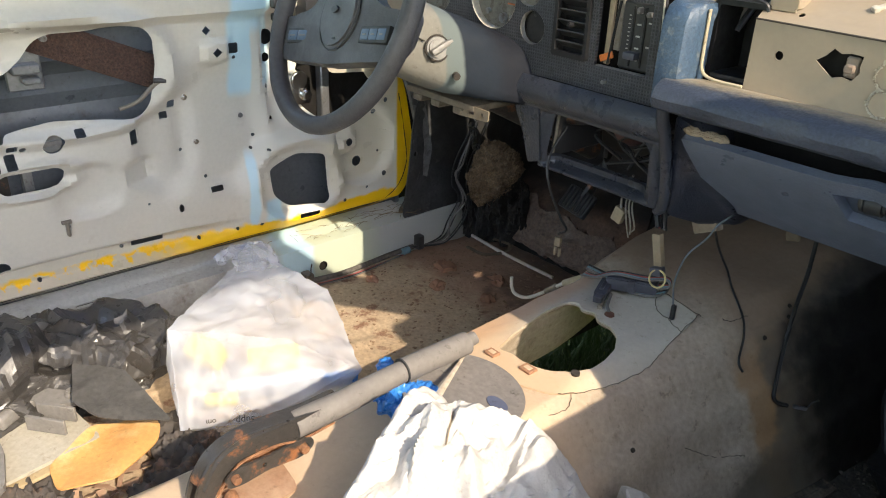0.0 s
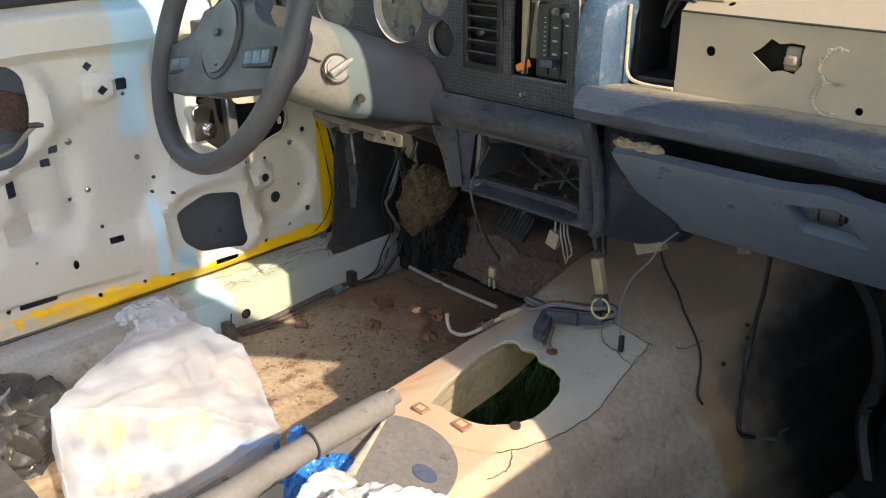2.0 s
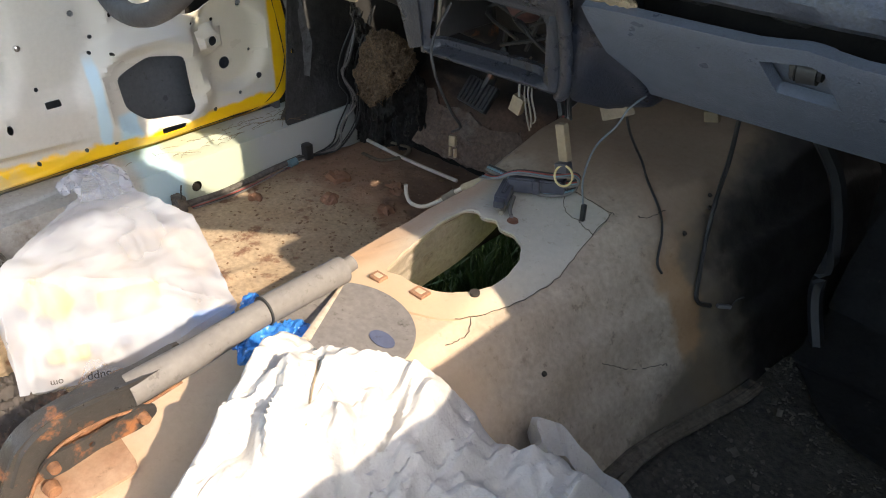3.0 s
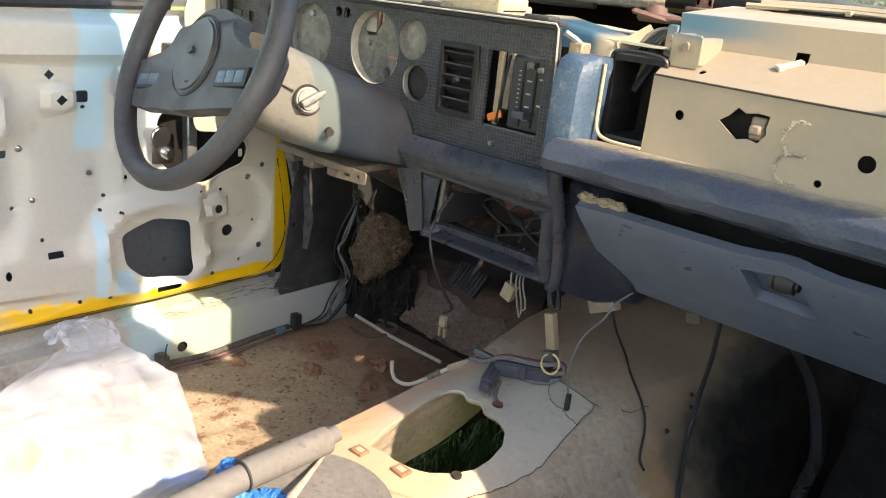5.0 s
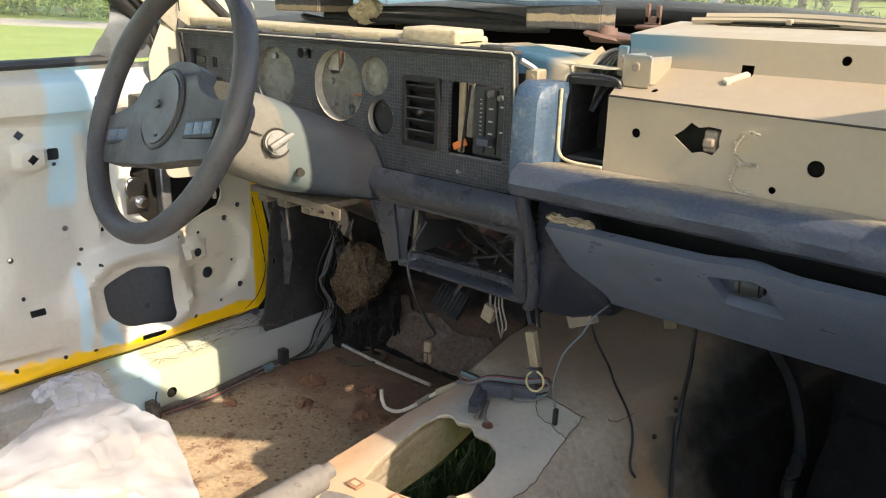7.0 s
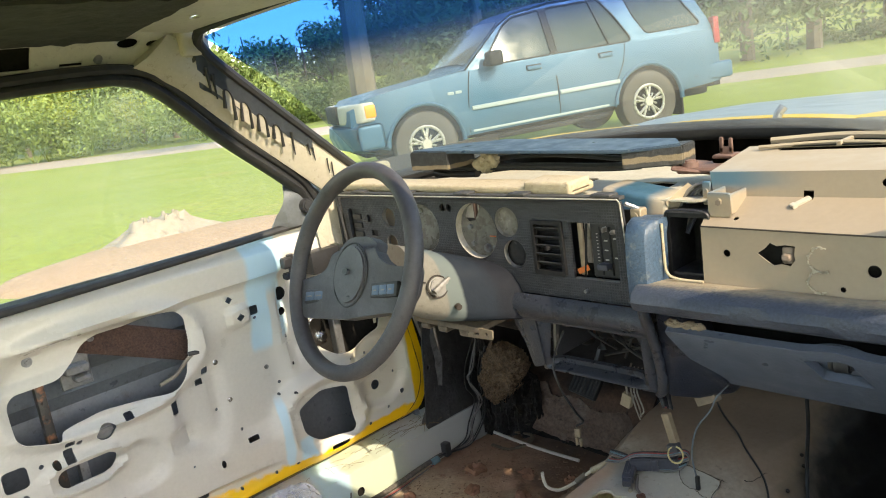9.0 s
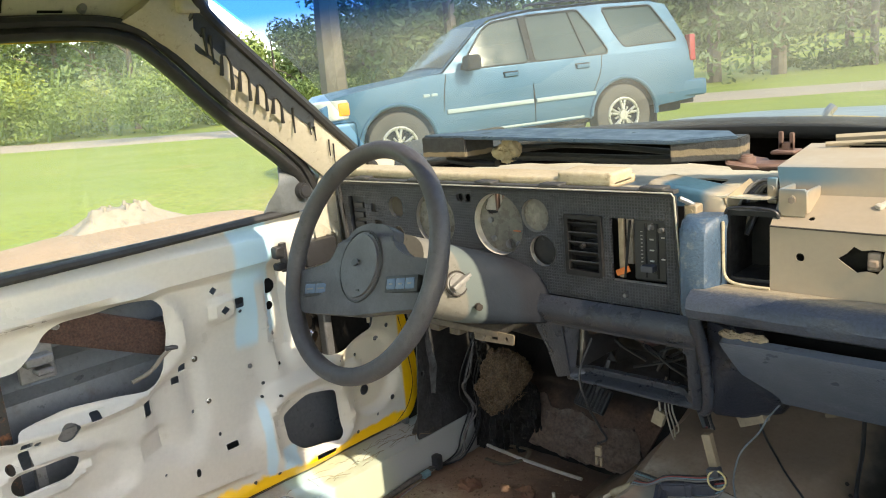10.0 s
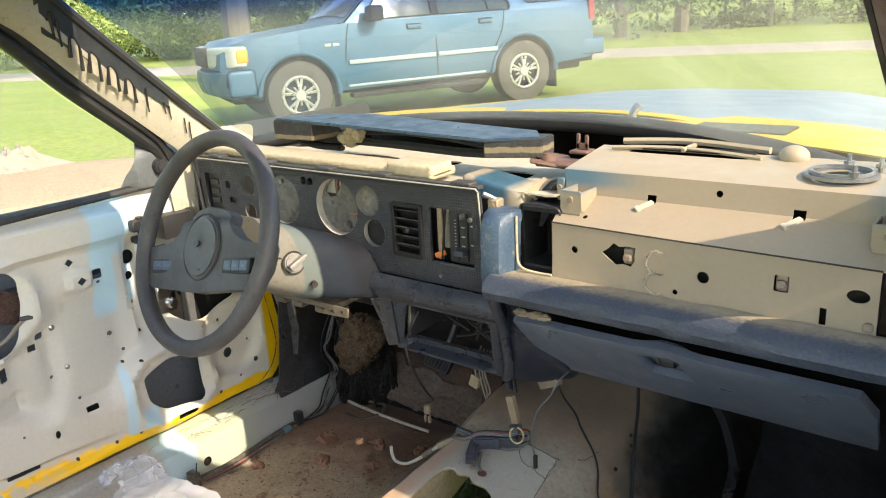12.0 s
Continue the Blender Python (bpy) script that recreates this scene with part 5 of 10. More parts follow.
part("bezel_screw", cyl((0.0, 1.013, 1.147), (0.0, 1.005, 1.147), 0.0035, 0.003, 10), m_steel, bezel)
# rims of the holes and dusty lenses behind them
m_lens = shade("dusty_lens", (0.21, 0.20, 0.175), 0.3, second=(0.105, 0.09, 0.07), scale=18, amount=0.9, grain=0.1, bump=0.1, stains=(0.36, 0.34, 0.30), stain_scale=24, stain_low=0.52, stain_high=0.78)
m_darklens = shade("dark_lens", (0.040, 0.041, 0.044), 0.25, second=(0.065, 0.062, 0.058), scale=24, grain=0.1, bump=0.1, stains=(0.12, 0.115, 0.105), stain_scale=30, stain_low=0.6, stain_high=0.8)
# paler than the bezel, painting in light caught by the hole walls
m_ring = shade("lit_hole_wall", (0.20, 0.19, 0.17), 0.45, second=(0.12, 0.115, 0.105), scale=30, bump=0.05)
m_ventblack = shade("vent_black", (0.010, 0.010, 0.011), 0.6, second=(0.017, 0.017, 0.018), scale=30, bump=0.05, spec=0.3)
for i, (a, b, r) in enumerate(GAUGES):
    ringb = bmesh.new()
    outer = [(a + r * math.cos(t), b + r * math.sin(t)) for t in [2 * math.pi * k / 36 for k in range(36)]]
    v0 = [ringb.verts.new((x, BY + 0.001, z)) for x, z in outer]
    v1 = [ringb.verts.new((a + (x - a) * 0.97, BY + (0.016 if i == 3 else 0.010), b + (z - b) * 0.97)) for x, z in outer]
    for k in range(36):
        ringb.faces.new((v0[k], v0[(k + 1) % 36], v1[(k + 1) % 36], v1[k]))
    part("gauge_ring", ringb, m_tray if i == 3 else m_ring, bezel, "pale gauge surround" if i == 3 else "")
for i, (a, b, r) in enumerate(GAUGES):
    if i in (0, 1):
        continue
    cut = []
    if i == 3:
        cut = [[(a - 0.040, b + 0.024), (a - 0.030, b + 0.014), (a - 0.012, b + 0.016), (a + 0.008, b + 0.049), (a - 0.014, b + 0.051), (a - 0.030, b + 0.042)]]
    part("gauge_face", sheet(circle(a, b, r * 1.05, 32), cut, plane_y(BY + (0.015 if i == 3 else 0.009 if i != 5 else 0.016)), 0, 0.002), m_lens if i != 5 else m_darklens, bezel, "dusty grey gauge face")
kn = cyl((-0.232, 1.038, 1.205), (-0.232, 1.018, 1.205), 0.010, 0.008, 16, None, True, 0.002)
cyl((-0.214, 1.038, 1.206), (-0.214, 1.022, 1.206), 0.006, 0.005, 12, kn)
part("reset_knob", kn, m_steel, bezel)
part("speedometer_frame", box(-0.300, -0.226, 1.036, 1.040, 1.250, 1.298, 0.001, 1), m_rod, dash, "cream metal frame behind the gauge")
for x, w in ((-0.262, 0.0028), (-0.247, 0.0020)):
    part("frame_strut", box(x - w, x + w, 1.029, 1.036, 1.258, 1.296, 0.0005, 1), m_maroon, dash)
part("frame_foot", box(-0.296, -0.240, 1.028, 1.036, 1.250, 1.260, 0.001, 1), m_ventblack, dash)
part("gauge_needle", box(-0.222, -0.206, 1.0205, 1.0225, 1.228, 1.2305, 0.0005, 1, None, None), shade("needle_orange", (0.60, 0.16, 0.06), 0.5, bump=0.0), bezel)
for x, z in ((-0.272, 1.245), (-0.268, 1.212), (-0.405, 1.275)):
    nb = cyl((x, 1.030, z), (x, 1.019 if x > -0.3 else 1.014, z), 0.0050, 0.0050, 14)
    part("post_screw", nb, m_steel, bezel)
# dark body behind the bezel
bk = bmesh.new()
box(-0.665, 0.085, 1.075, 1.085, 1.13, 1.295, 0.003, 1, bk)
box(-0.665, 0.085, 1.05, 1.078, 1.128, 1.135, 0.002, 1, bk)
part("instrument_housing", bk, m_black, dash)
cr = bmesh.new()
box(-0.60, -0.40, 1.068, 1.076, 1.17, 1.285, 0.003, 1, cr)
part("cream_backing", cr, m_cream, dash, "cream metal behind the gauge holes")
part("gauge_bracket", box(-0.507, -0.501, 1.028, 1.045, 1.18, 1.29, 0.001, 1), m_steel, dash)
pk = bmesh.new()
box(-0.652, -0.598, 1.022, 1.028, 1.193, 1.277, 0.002, 1, pk)
for z in (1.215, 1.235, 1.255):
    box(-0.640, -0.612, 1.016, 1.024, z - 0.006, z + 0.006, 0.001, 1, pk)
part("switch_pocket", pk, m_black, bezel)
# air vent with slats
vent = part("air_vent", sheet(rect(-0.105, -0.037, 1.170, 1.268, 0.003), [rect(-0.099, -0.043, 1.178, 1.261, 0.002)], plane_y(1.0050), 0, 0.010), m_ventblack, dash, "black louvred air vent")
for k in range(5):
    z = 1.188 + k * 0.0155
    mm = Matrix.Translation((-0.071, 1.016, z)) @ Matrix.Rotation(radians(-32), 4, "X")
    part("slat", box(-0.0285, 0.0285, -0.010, 0.010, -0.0012, 0.0012, 0.0005, 1, None, mm), m_black, vent)
vk = cyl((-0.071, 1.000, 1.219), (-0.071, 1.010, 1.219), 0.0035, 0.0045, 12, None, True, 0.001)
box(-0.0745, -0.0675, 1.003, 1.014, 1.2165, 1.2215, 0.0010, 1, vk)
part("vent_knob", vk, m_ventblack, vent)
part("vent_back", box(-0.104, -0.038, 1.032, 1.036, 1.172, 1.264, 0), m_ventblack, vent)
# radio opening with the heater panel standing in it
rb = bmesh.new()
box(0.006, 0.062, 1.026, 1.036, 1.168, 1.264, 0.003, 1, rb)
part("heater_panel", rb, m_black, dash, "black heater control panel")
m_whitemark = shade("white_marking", (0.42, 0.41, 0.38), 0.5, bump=0.0)
for k in range(5):
    z = 1.183 + k * 0.0165
    part("heater_mark", box(0.034, 0.041, 1.0245, 1.0275, z, z + 0.0022, 0.0003, 1), m_whitemark, dash)
    if k in (1, 3):
        part("heater_mark", box(0.053, 0.059, 1.0245, 1.0275, z + 0.004, z + 0.0062, 0.0003, 1), m_whitemark, dash)
for k in range(11):
    part("scale_mark", box(0.0195, 0.0225, 1.0245, 1.0275, 1.186 + 0.0058 * k, 1.1872 + 0.0058 * k, 0.0002, 1), m_whitemark, dash)
for x in (0.0275, 0.047):
    part("slider_slot", box(x - 0.0016, x + 0.0016, 1.0242, 1.0272, 1.174, 1.258, 0.0004, 1), m_ventblack, dash)
ls = box(0.026, 0.046, 1.010, 1.027, 1.186, 1.196, 0.002, 2)
part("slider_lever", ls, m_conn, dash)
part("heater_slider", box(0.052, 0.060, 1.016, 1.028, 1.246, 1.253, 0.002, 1), m_wiregrey, dash)
part("heater_slider", box(0.037, 0.042, 1.014, 1.028, 1.249, 1.258, 0.002, 1), m_wiregrey, dash)
part("side_strip", box(-0.022, -0.013, 1.030, 1.036, 1.168, 1.264, 0.001, 1), shade("raw_wood", (0.44, 0.34, 0.23), 0.7, second=(0.34, 0.24, 0.15), scale=20, bump=0.1), dash)
part("side_strip", box(-0.010, 0.001, 1.034, 1.040, 1.190, 1.264, 0.001, 1), shade("grey_card", (0.25, 0.22, 0.185), 0.7, second=(0.18, 0.155, 0.125), scale=20, bump=0.1), dash)
part("slanted_bar", tube([(-0.006, 1.020, 1.172), (0.004, 1.022, 1.262)], 0.0022, 5, 1), m_ventblack, dash)
part("orange_strip", box(-0.014, 0.010, -0.002, 0.002, -0.005, 0.005, 0.001, 1, None, Matrix.Translation((-0.009, 1.022, 1.182)) @ Matrix.Rotation(radians(-24), 4, "Y")), shade("orange_tape", (0.72, 0.20, 0.045), 0.5, second=(0.62, 0.16, 0.04), scale=40, bump=0.05), dash)
part("sill_strip", box(-0.024, 0.068, 1.014, 1.022, 1.164, 1.1685, 0.001, 1), m_wiregrey, dash)
# black sheet in place of the shade inside the radio opening
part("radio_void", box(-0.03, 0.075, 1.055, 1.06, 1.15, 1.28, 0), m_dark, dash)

# lower trim below the bezel, with the open cubby
def lower_pt(u, v):
    """v: 0 at the bezel's foot, 1 at the cubby's top."""
    return (u, 1.006 - 0.020 * math.sin(min(1.0, v * 1.15) * 2.2) + 0.018 * v, 1.128 - 0.045 * v)


lw = sheet(rounded([(-0.222, 0.0), (0.118, 0.0), (0.122, 1.0), (-0.150, 1.0), (-0.19, 0.55)], 0.004, 2), [], lower_pt, 0.03, 0.006)
part("lower_trim", lw, m_bluepl, dash, "dark blue vinyl trim below the bezel")
lf = sheet(rounded([(-0.226, 1.128), (-0.122, 1.122), (-0.116, 0.990), (-0.146, 0.980), (-0.162, 1.030)], 0.004, 2), [], lambda u, v: (u, 1.004 + 0.24 * max(0.0, -0.135 - u) + 0.10 * max(0.0, 1.09 - v), v), 0.015, 0.004)
part("lower_trim_side", lf, m_bluepl, dash)
part("trim_edge", tube([(-0.226, 1.03, 1.126), (-0.185, 1.035, 1.075), (-0.140, 1.03, 1.03)], 0.003, 6, 5), m_wirewhite, dash)
CUB_O = rounded([(-0.150, 1.088), (-0.148, 0.985), (-0.135, 0.973), (0.118, 0.972), (0.126, 1.088)], 0.016, 4)
CUB_I = rounded([(-0.100, 1.072), (-0.110, 1.000), (0.094, 1.003), (0.096, 1.068)], 0.004, 2)


def cubby_face(u, v):
    cx, cz = -0.01, 1.032
    k = max(abs(u - cx) / 0.125, abs(v - cz) / 0.058)
    return (u, 1.030 - 0.020 * math.sin(min(1.0, max(0.0, (k - 0.7) / 0.35)) * 3.1) + 0.012 * max(0, 1.07 - v) / 0.1, v)


cubby = part("cubby_frame", sheet(CUB_O, [CUB_I], cubby_face, 0.010, 0.010), m_bluepl, dash, "blue-black surround of an empty radio cubby")
for x0, x1, y0, y1, z0, z1 in ((-0.116, -0.110, 1.04, 1.16, 0.995, 1.08), (0.096, 0.102, 1.04, 1.16, 0.995, 1.075)):
    part("cubby_side", box(x0, x1, y0, y1, z0, z1, 0.001, 1), m_black, cubby)
part("cubby_inner_edge", tube([(-0.101, 1.036, 1.072), (-0.111, 1.040, 1.000)], 0.003, 6, 2), m_wirewhite, cubby, "pale cut edge")
# the dark side that slopes from the cubby to the glove box
sd = bmesh.new()
quad = [(0.124, 1.012, 1.13), (0.158, 1.002, 1.125), (0.205, 1.085, 0.992), (0.196, 1.115, 0.955), (0.150, 1.085, 0.948), (0.120, 1.035, 0.966)]
vv = [sd.verts.new(p) for p in quad]
ww = [sd.verts.new((p[0], p[1] + 0.10, p[2] + 0.01)) for p in quad]
mid = sd.verts.new((0.154, 1.036, 1.040))
for k in range(6):
    sd.faces.new((vv[k], vv[(k + 1) % 6], mid))
    sd.faces.new((vv[k], ww[k], ww[(k + 1) % 6], vv[(k + 1) % 6]))
sd.faces.new(ww[::-1])
for _ in range(3):
    bmesh.ops.subdivide_edges(sd, edges=sd.edges[:], cuts=1, use_grid_fill=True)
for _ in range(3):
    bmesh.ops.smooth_vert(sd, verts=sd.verts[:], factor=0.5, use_axis_x=True, use_axis_y=True, use_axis_z=True)
cn = sd
part("corner_ridge", tube([(0.120, 0.990, 1.158), (0.122, 0.990, 1.125), (0.124, 1.004, 1.085), (0.124, 1.020, 1.03), (0.120, 1.028, 0.985), (0.110, 1.032, 0.972)], lambda q: 0.0125 - 0.0045 * q, 12, 8, None, False, 0.75), m_bluepl, dash, "rounded vinyl ridge below the post")
part("lower_side_panel", cn, shade("blue_black_vinyl", (0.024, 0.028, 0.041), 0.38, second=(0.012, 0.014, 0.020), scale=10, grain=0.08, grain_scale=280, bump=0.3, bump_scale=280, spec=0.5, stains=(0.075, 0.078, 0.085), stain_scale=34, stain_low=0.60, stain_high=0.76), dash, "scuffed blue-black panel between cubby and glove box")

# blue post and padded ledge
po = bmesh.new()
prof = [(0.100, 1.010), (0.102, 0.985), (0.110, 0.972), (0.128, 0.968), (0.144, 0.972), (0.152, 0.985), (0.154, 1.020)]
lev = [(1.140, 0.006, 0.0), (1.150, 0.0, 0.0), (1.20, 0.0, 0.0), (1.255, 0.002, 0.0), (1.272, 0.010, 0.003), (1.278, 0.022, 0.010)]
rows = [[po.verts.new((x + (0.127 - x) * (k2 * 4), y + k1, z)) for x, y in prof] for z, k1, k2 in lev]
for A, B in zip(rows, rows[1:]):
    for k in range(len(prof) - 1):
        po.faces.new((A[k], A[k + 1], B[k + 1], B[k]))
po.faces.new(rows[-1])
part("dash_post", po, m_post, dash, "scuffed blue vinyl post")
lg = bmesh.new()
lp = [(1.015, 1.182), (0.985, 1.186), (0.962, 1.184), (0.948, 1.176), (0.943, 1.163), (0.948, 1.150), (0.962, 1.143), (0.985, 1.140), (1.02, 1.138)]
xs = [0.130 + 0.588 * k / 40 for k in range(41)]
rows = []
for x in xs:
    e = 0.0
    rows.append([lg.verts.new((x, y + 0.03 * e * e + 0.0012 * noise.noise(Vector((x * 25, y * 40, z * 40))), z + 0.0015 * noise.noise(Vector((x * 18, y * 30, 1))))) for y, z in lp])
for A, B in zip(rows, rows[1:]):
    for k in range(len(lp) - 1):
        lg.faces.new((A[k], A[k + 1], B[k + 1], B[k]))
lg.faces.new(rows[0][::-1])
lg.faces.new(rows[-1])
part("padded_ledge", lg, m_bluedust, dash, "dusty padded blue vinyl ledge")
part("torn_edge", tube([(0.156, 1.006, 1.272), (0.156, 1.006, 1.22), (0.160, 1.004, 1.196), (0.178, 1.002, 1.188), (0.22, 1.002, 1.187)], 0.0022, 6, 6), m_foampad, dash, "torn foam edge")

# dark duct box left of the tan box
db = sheet(rect(0.150, 0.222, 1.180, 1.284, 0.004), [rect(0.156, 0.215, 1.186, 1.277, 0.003)], plane_y(1.028), 0, 0.08)
duct = part("duct_box", db, m_ventblack, dash, "open black duct box")
part("duct_back", box(0.15, 0.222, 1.10, 1.106, 1.18, 1.284, 0), m_ventblack, duct)
part("duct_floor", box(0.156, 0.215, 1.03, 1.10, 1.186, 1.19, 0), m_black, duct)
part("duct_rim", tube([(0.150, 1.027, 1.278), (0.156, 1.026, 1.287), (0.186, 1.026, 1.289), (0.216, 1.026, 1.286), (0.222, 1.027, 1.276)], 0.0022, 6, 5), m_black, duct)
part("duct_seam", tube([(0.149, 1.03, 1.232), (0.149, 1.10, 1.234)], 0.002, 5, 1), m_black, duct)

# tan metal box
m_rustybits = shade("rusty_hardware", (0.20, 0.13, 0.09), 0.7, metal=0.2, second=(0.32, 0.27, 0.22), scale=60, amount=1.0, bump=0.4)
def ragged(cx, cz, w, h):
    return [(cx + w * a, cz + h * b) for a, b in ((-1, 0.0), (-0.62, 0.42), (-0.30, 1.0), (0.05, 0.72), (0.5, 0.85), (1.0, 0.78), (0.93, 0.1), (0.98, -0.35), (0.72, -0.95), (0.25, -0.8), (-0.15, -0.98), (-0.48, -0.62))]


t_holes = [circle(0.255, 1.231, 0.0055, 14), ragged(0.326, 1.234, 0.026, 0.0165), circle(0.449, 1.220, 0.0085, 18), circle(0.637, 1.228, 0.013, 18, 0.0085), rect(0.596, 0.604, 1.184, 1.206), circle(0.651, 1.192, 0.006, 12), circle(0.411, 1.192, 0.004, 8), rect(0.540, 0.558, 1.218, 1.240, 0.002)]
tf = sheet([(0.217, 1.178), (0.660, 1.172), (0.659, 1.262), (0.40, 1.2655), (0.217, 1.269)], t_holes, lambda u, v: (u, 1.010 + 0.0015 * noise.noise(Vector((u * 12, v * 12, 0))), v), 0.022, 0.002)
tan = part("tan_box", tf, m_tan, dash, "tan sheet-metal box with cut holes")
tt = bmesh.new()


def deck(u, v):
    """v: 0 front edge of the box, 1 foot of the riser, 2 its head, 3 back of the deck."""
    rows = [(1.0105, 1.2690), (1.078, 1.300), (1.084, 1.336), (1.235, 1.350)]
    i = min(2, int(v))
    t = v - i
    a, c = rows[i], rows[i + 1]
    return (u, a[0] + (c[0] - a[0]) * t, a[1] + (c[1] - a[1]) * t - 0.006 * (u - 0.217) / 0.44 * (1 - min(1, v)))


top = sheet([(0.217, 0.0), (0.662, 0.0), (0.685, 1.0), (0.685, 3.0), (0.190, 3.0), (0.198, 2.0), (0.205, 1.0)],
            [rect(0.338, 0.352, 0.93, 1.25), rect(0.540, 0.556, 0.93, 1.25), circle(0.262, 0.30, 0.004, 8, 0.06), circle(0.442, 1.55, 0.005, 10, 0.14), circle(0.579, 2.42, 0.034, 28, 0.22), rect(0.25, 0.44, 2.78, 2.92, 0.02)], deck, 0.25, 0.0015)
part("tan_deck", top, m_tan, tan, "cream-tan top deck")
# thin dark tube drawn as the shadow line along the box's front edge
part("box_edge_shadow", tube([(0.217, 1.0095, 1.2695), (0.40, 1.0095, 1.2665), (0.66, 1.0095, 1.2635)], 0.0012, 5, 3), m_crack, tan)
for x in (0.345, 0.548):
    c = bmesh.new()
    p = Vector(deck(x, 0.62))
    mm = Matrix.Translation(p + Vector((-0.004, 0.014, 0.009))) @ Matrix.Rotation(radians(24), 4, "X") @ Matrix.Rotation(radians(-38), 4, "Z")
    box(-0.0042, 0.0042, -0.014, 0.012, -0.0018, 0.0018, 0.001, 2, c, mm)
    box(-0.0052, 0.0052, -0.017, -0.010, -0.003, 0.003, 0.002, 2, c, mm)
    part("plastic_clip", c, shade("white_clip", (0.48, 0.43, 0.35), 0.4, bump=0.0), tan, "off-white plastic clip")
for x, y, z in ((0.236, 1.030, 1.279), (0.655, 1.035, 1.277)):
    c = bmesh.new()
    box(x - 0.014, x + 0.018, y, y + 0.004, z, z + 0.036, 0.001, 1, c)
    box(x - 0.016, x - 0.012, y, y + 0.05, z + 0.004, z + 0.036, 0.001, 1, c)
    box(x + 0.016, x + 0.020, y, y + 0.05, z + 0.004, z + 0.034, 0.001, 1, c)
    cyl((x + 0.002, y - 0.003, z + 0.024), (x + 0.002, y + 0.003, z + 0.024), 0.004, 0.004, 10, c)
    part("mount_bracket", c, m_tan, tan)
    part("bracket_nut", cyl((x + 0.002, y - 0.004, z + 0.022), (x + 0.002, y - 0.001, z + 0.022), 0.0048, 0.0048, 6), m_rustybits, tan)
for x, z in ((0.549, 1.229), (0.651, 1.192), (0.340, 1.232)):
    c = bmesh.new()
    box(x - 0.008, x + 0.008, 1.014, 1.020, z - 0.012, z + 0.012, 0.002, 1, c)
    box(x - 0.006, x + 0.006, 1.006, 1.014, z - 0.006, z + 0.004, 0.002, 1, c)
    part("rusty_clip", c, m_rustybits, tan)
# black sheet stands for the shade behind the box's holes
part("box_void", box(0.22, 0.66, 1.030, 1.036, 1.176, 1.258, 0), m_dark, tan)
sc2 = bmesh.new()
random.seed(14)
for cx, cz, r in ((0.386, 1.231, 0.0165), (0.383, 1.200, 0.0145)):
    for k in range(85):
        a = radians(random.uniform(65, 300))
        rr = r * random.gauss(1, 0.05)
        s = random.uniform(0.0004, 0.0010)
        px_, pz_ = cx + rr * math.cos(a), cz + rr * 1.05 * math.sin(a)
        box(px_ - s, px_ + s, 1.0072, 1.0090, pz_ - s, pz_ + s, 0, 1, sc2)
part("scratch", sc2, shade("glue_residue", (0.50, 0.44, 0.34), 0.8, bump=0.0), tan, "pale rings of glue residue")
# speaker ring on the deck
sp = bmesh.new()
for r0, r1, h in ((0.034, 0.046, 0.004), (0.036, 0.040, 0.009)):
    outer = circle(0.579, 2.42, r1, 32)
    for k in range(32):
        a, c = 2 * math.pi * k / 32, 2 * math.pi * (k + 1) / 32
        q = []
        for rr, ang in ((r0, a), (r1, a), (r1, c), (r0, c)):
            q.append(sp.verts.new((0.579 + rr * math.cos(ang), 1.150 + rr * math.sin(ang), 1.344 + h)))
        sp.faces.new(q)
bmesh.ops.remove_doubles(sp, verts=sp.verts, dist=1e-5)
bmesh.ops.solidify(sp, geom=sp.faces[:], thickness=0.004)
spk = part("speaker_ring", sp, m_steel, dash, "grey metal speaker ring")
for x, y in ((0.60, 1.118), (0.579, 1.195), (0.62, 1.185)):
    c = cyl((x, y, 1.345), (x, y, 1.366), 0.0035, 0.003, 8)
    cyl((x, y, 1.352), (x, y, 1.357), 0.007, 0.007, 6, c)
    part("speaker_stud", c, m_steel, spk)
# black disc for the shade below the speaker ring
part("speaker_void", cyl((0.579, 1.150, 1.325), (0.579, 1.150, 1.330), 0.036, 0.036, 24), m_dark, spk)
# defroster opening rail and brackets at the back
rl = bmesh.new()
tube([(0.22, 1.250, 1.356), (0.33, 1.268, 1.358), (0.46, 1.250, 1.354)], 0.006, 6, 6, rl)
tube([(0.22, 1.205, 1.352), (0.33, 1.222, 1.354), (0.46, 1.205, 1.350)], 0.004, 6, 6, rl)
box(0.335, 0.342, 1.21, 1.265, 1.350, 1.357, 0.001, 1, rl)
part("defroster_rail", rl, m_tan, dash)
# dark sheet laid on the deck as the slot's shaded inside
part("defroster_slot", sheet(rect(0.235, 0.445, 1.212, 1.245, 0.01), [], plane_z(1.3525), 0, 0.002), m_dark, dash)
hmp = bmesh.new()
bmesh.ops.create_uvsphere(hmp, u_segments=20, v_segments=12, radius=1, matrix=Matrix.Translation((0.50, 1.225, 1.352)) @ Matrix.Diagonal((0.022, 0.020, 0.017, 1)))
part("cowl_bulge", hmp, m_tan, dash)
mbk = bmesh.new()
box(0.152, 0.160, 1.205, 1.209, 1.345, 1.372, 0.002, 1, mbk)
box(0.168, 0.176, 1.205, 1.209, 1.345, 1.370, 0.002, 1, mbk)
box(0.152, 0.176, 1.205, 1.209, 1.343, 1.356, 0.002, 1, mbk)
box(0.146, 0.182, 1.190, 1.225, 1.338, 1.344, 0.002, 1, mbk)
box(0.100, 0.180, 1.150, 1.200, 1.320, 1.330, 0.004, 1, mbk)
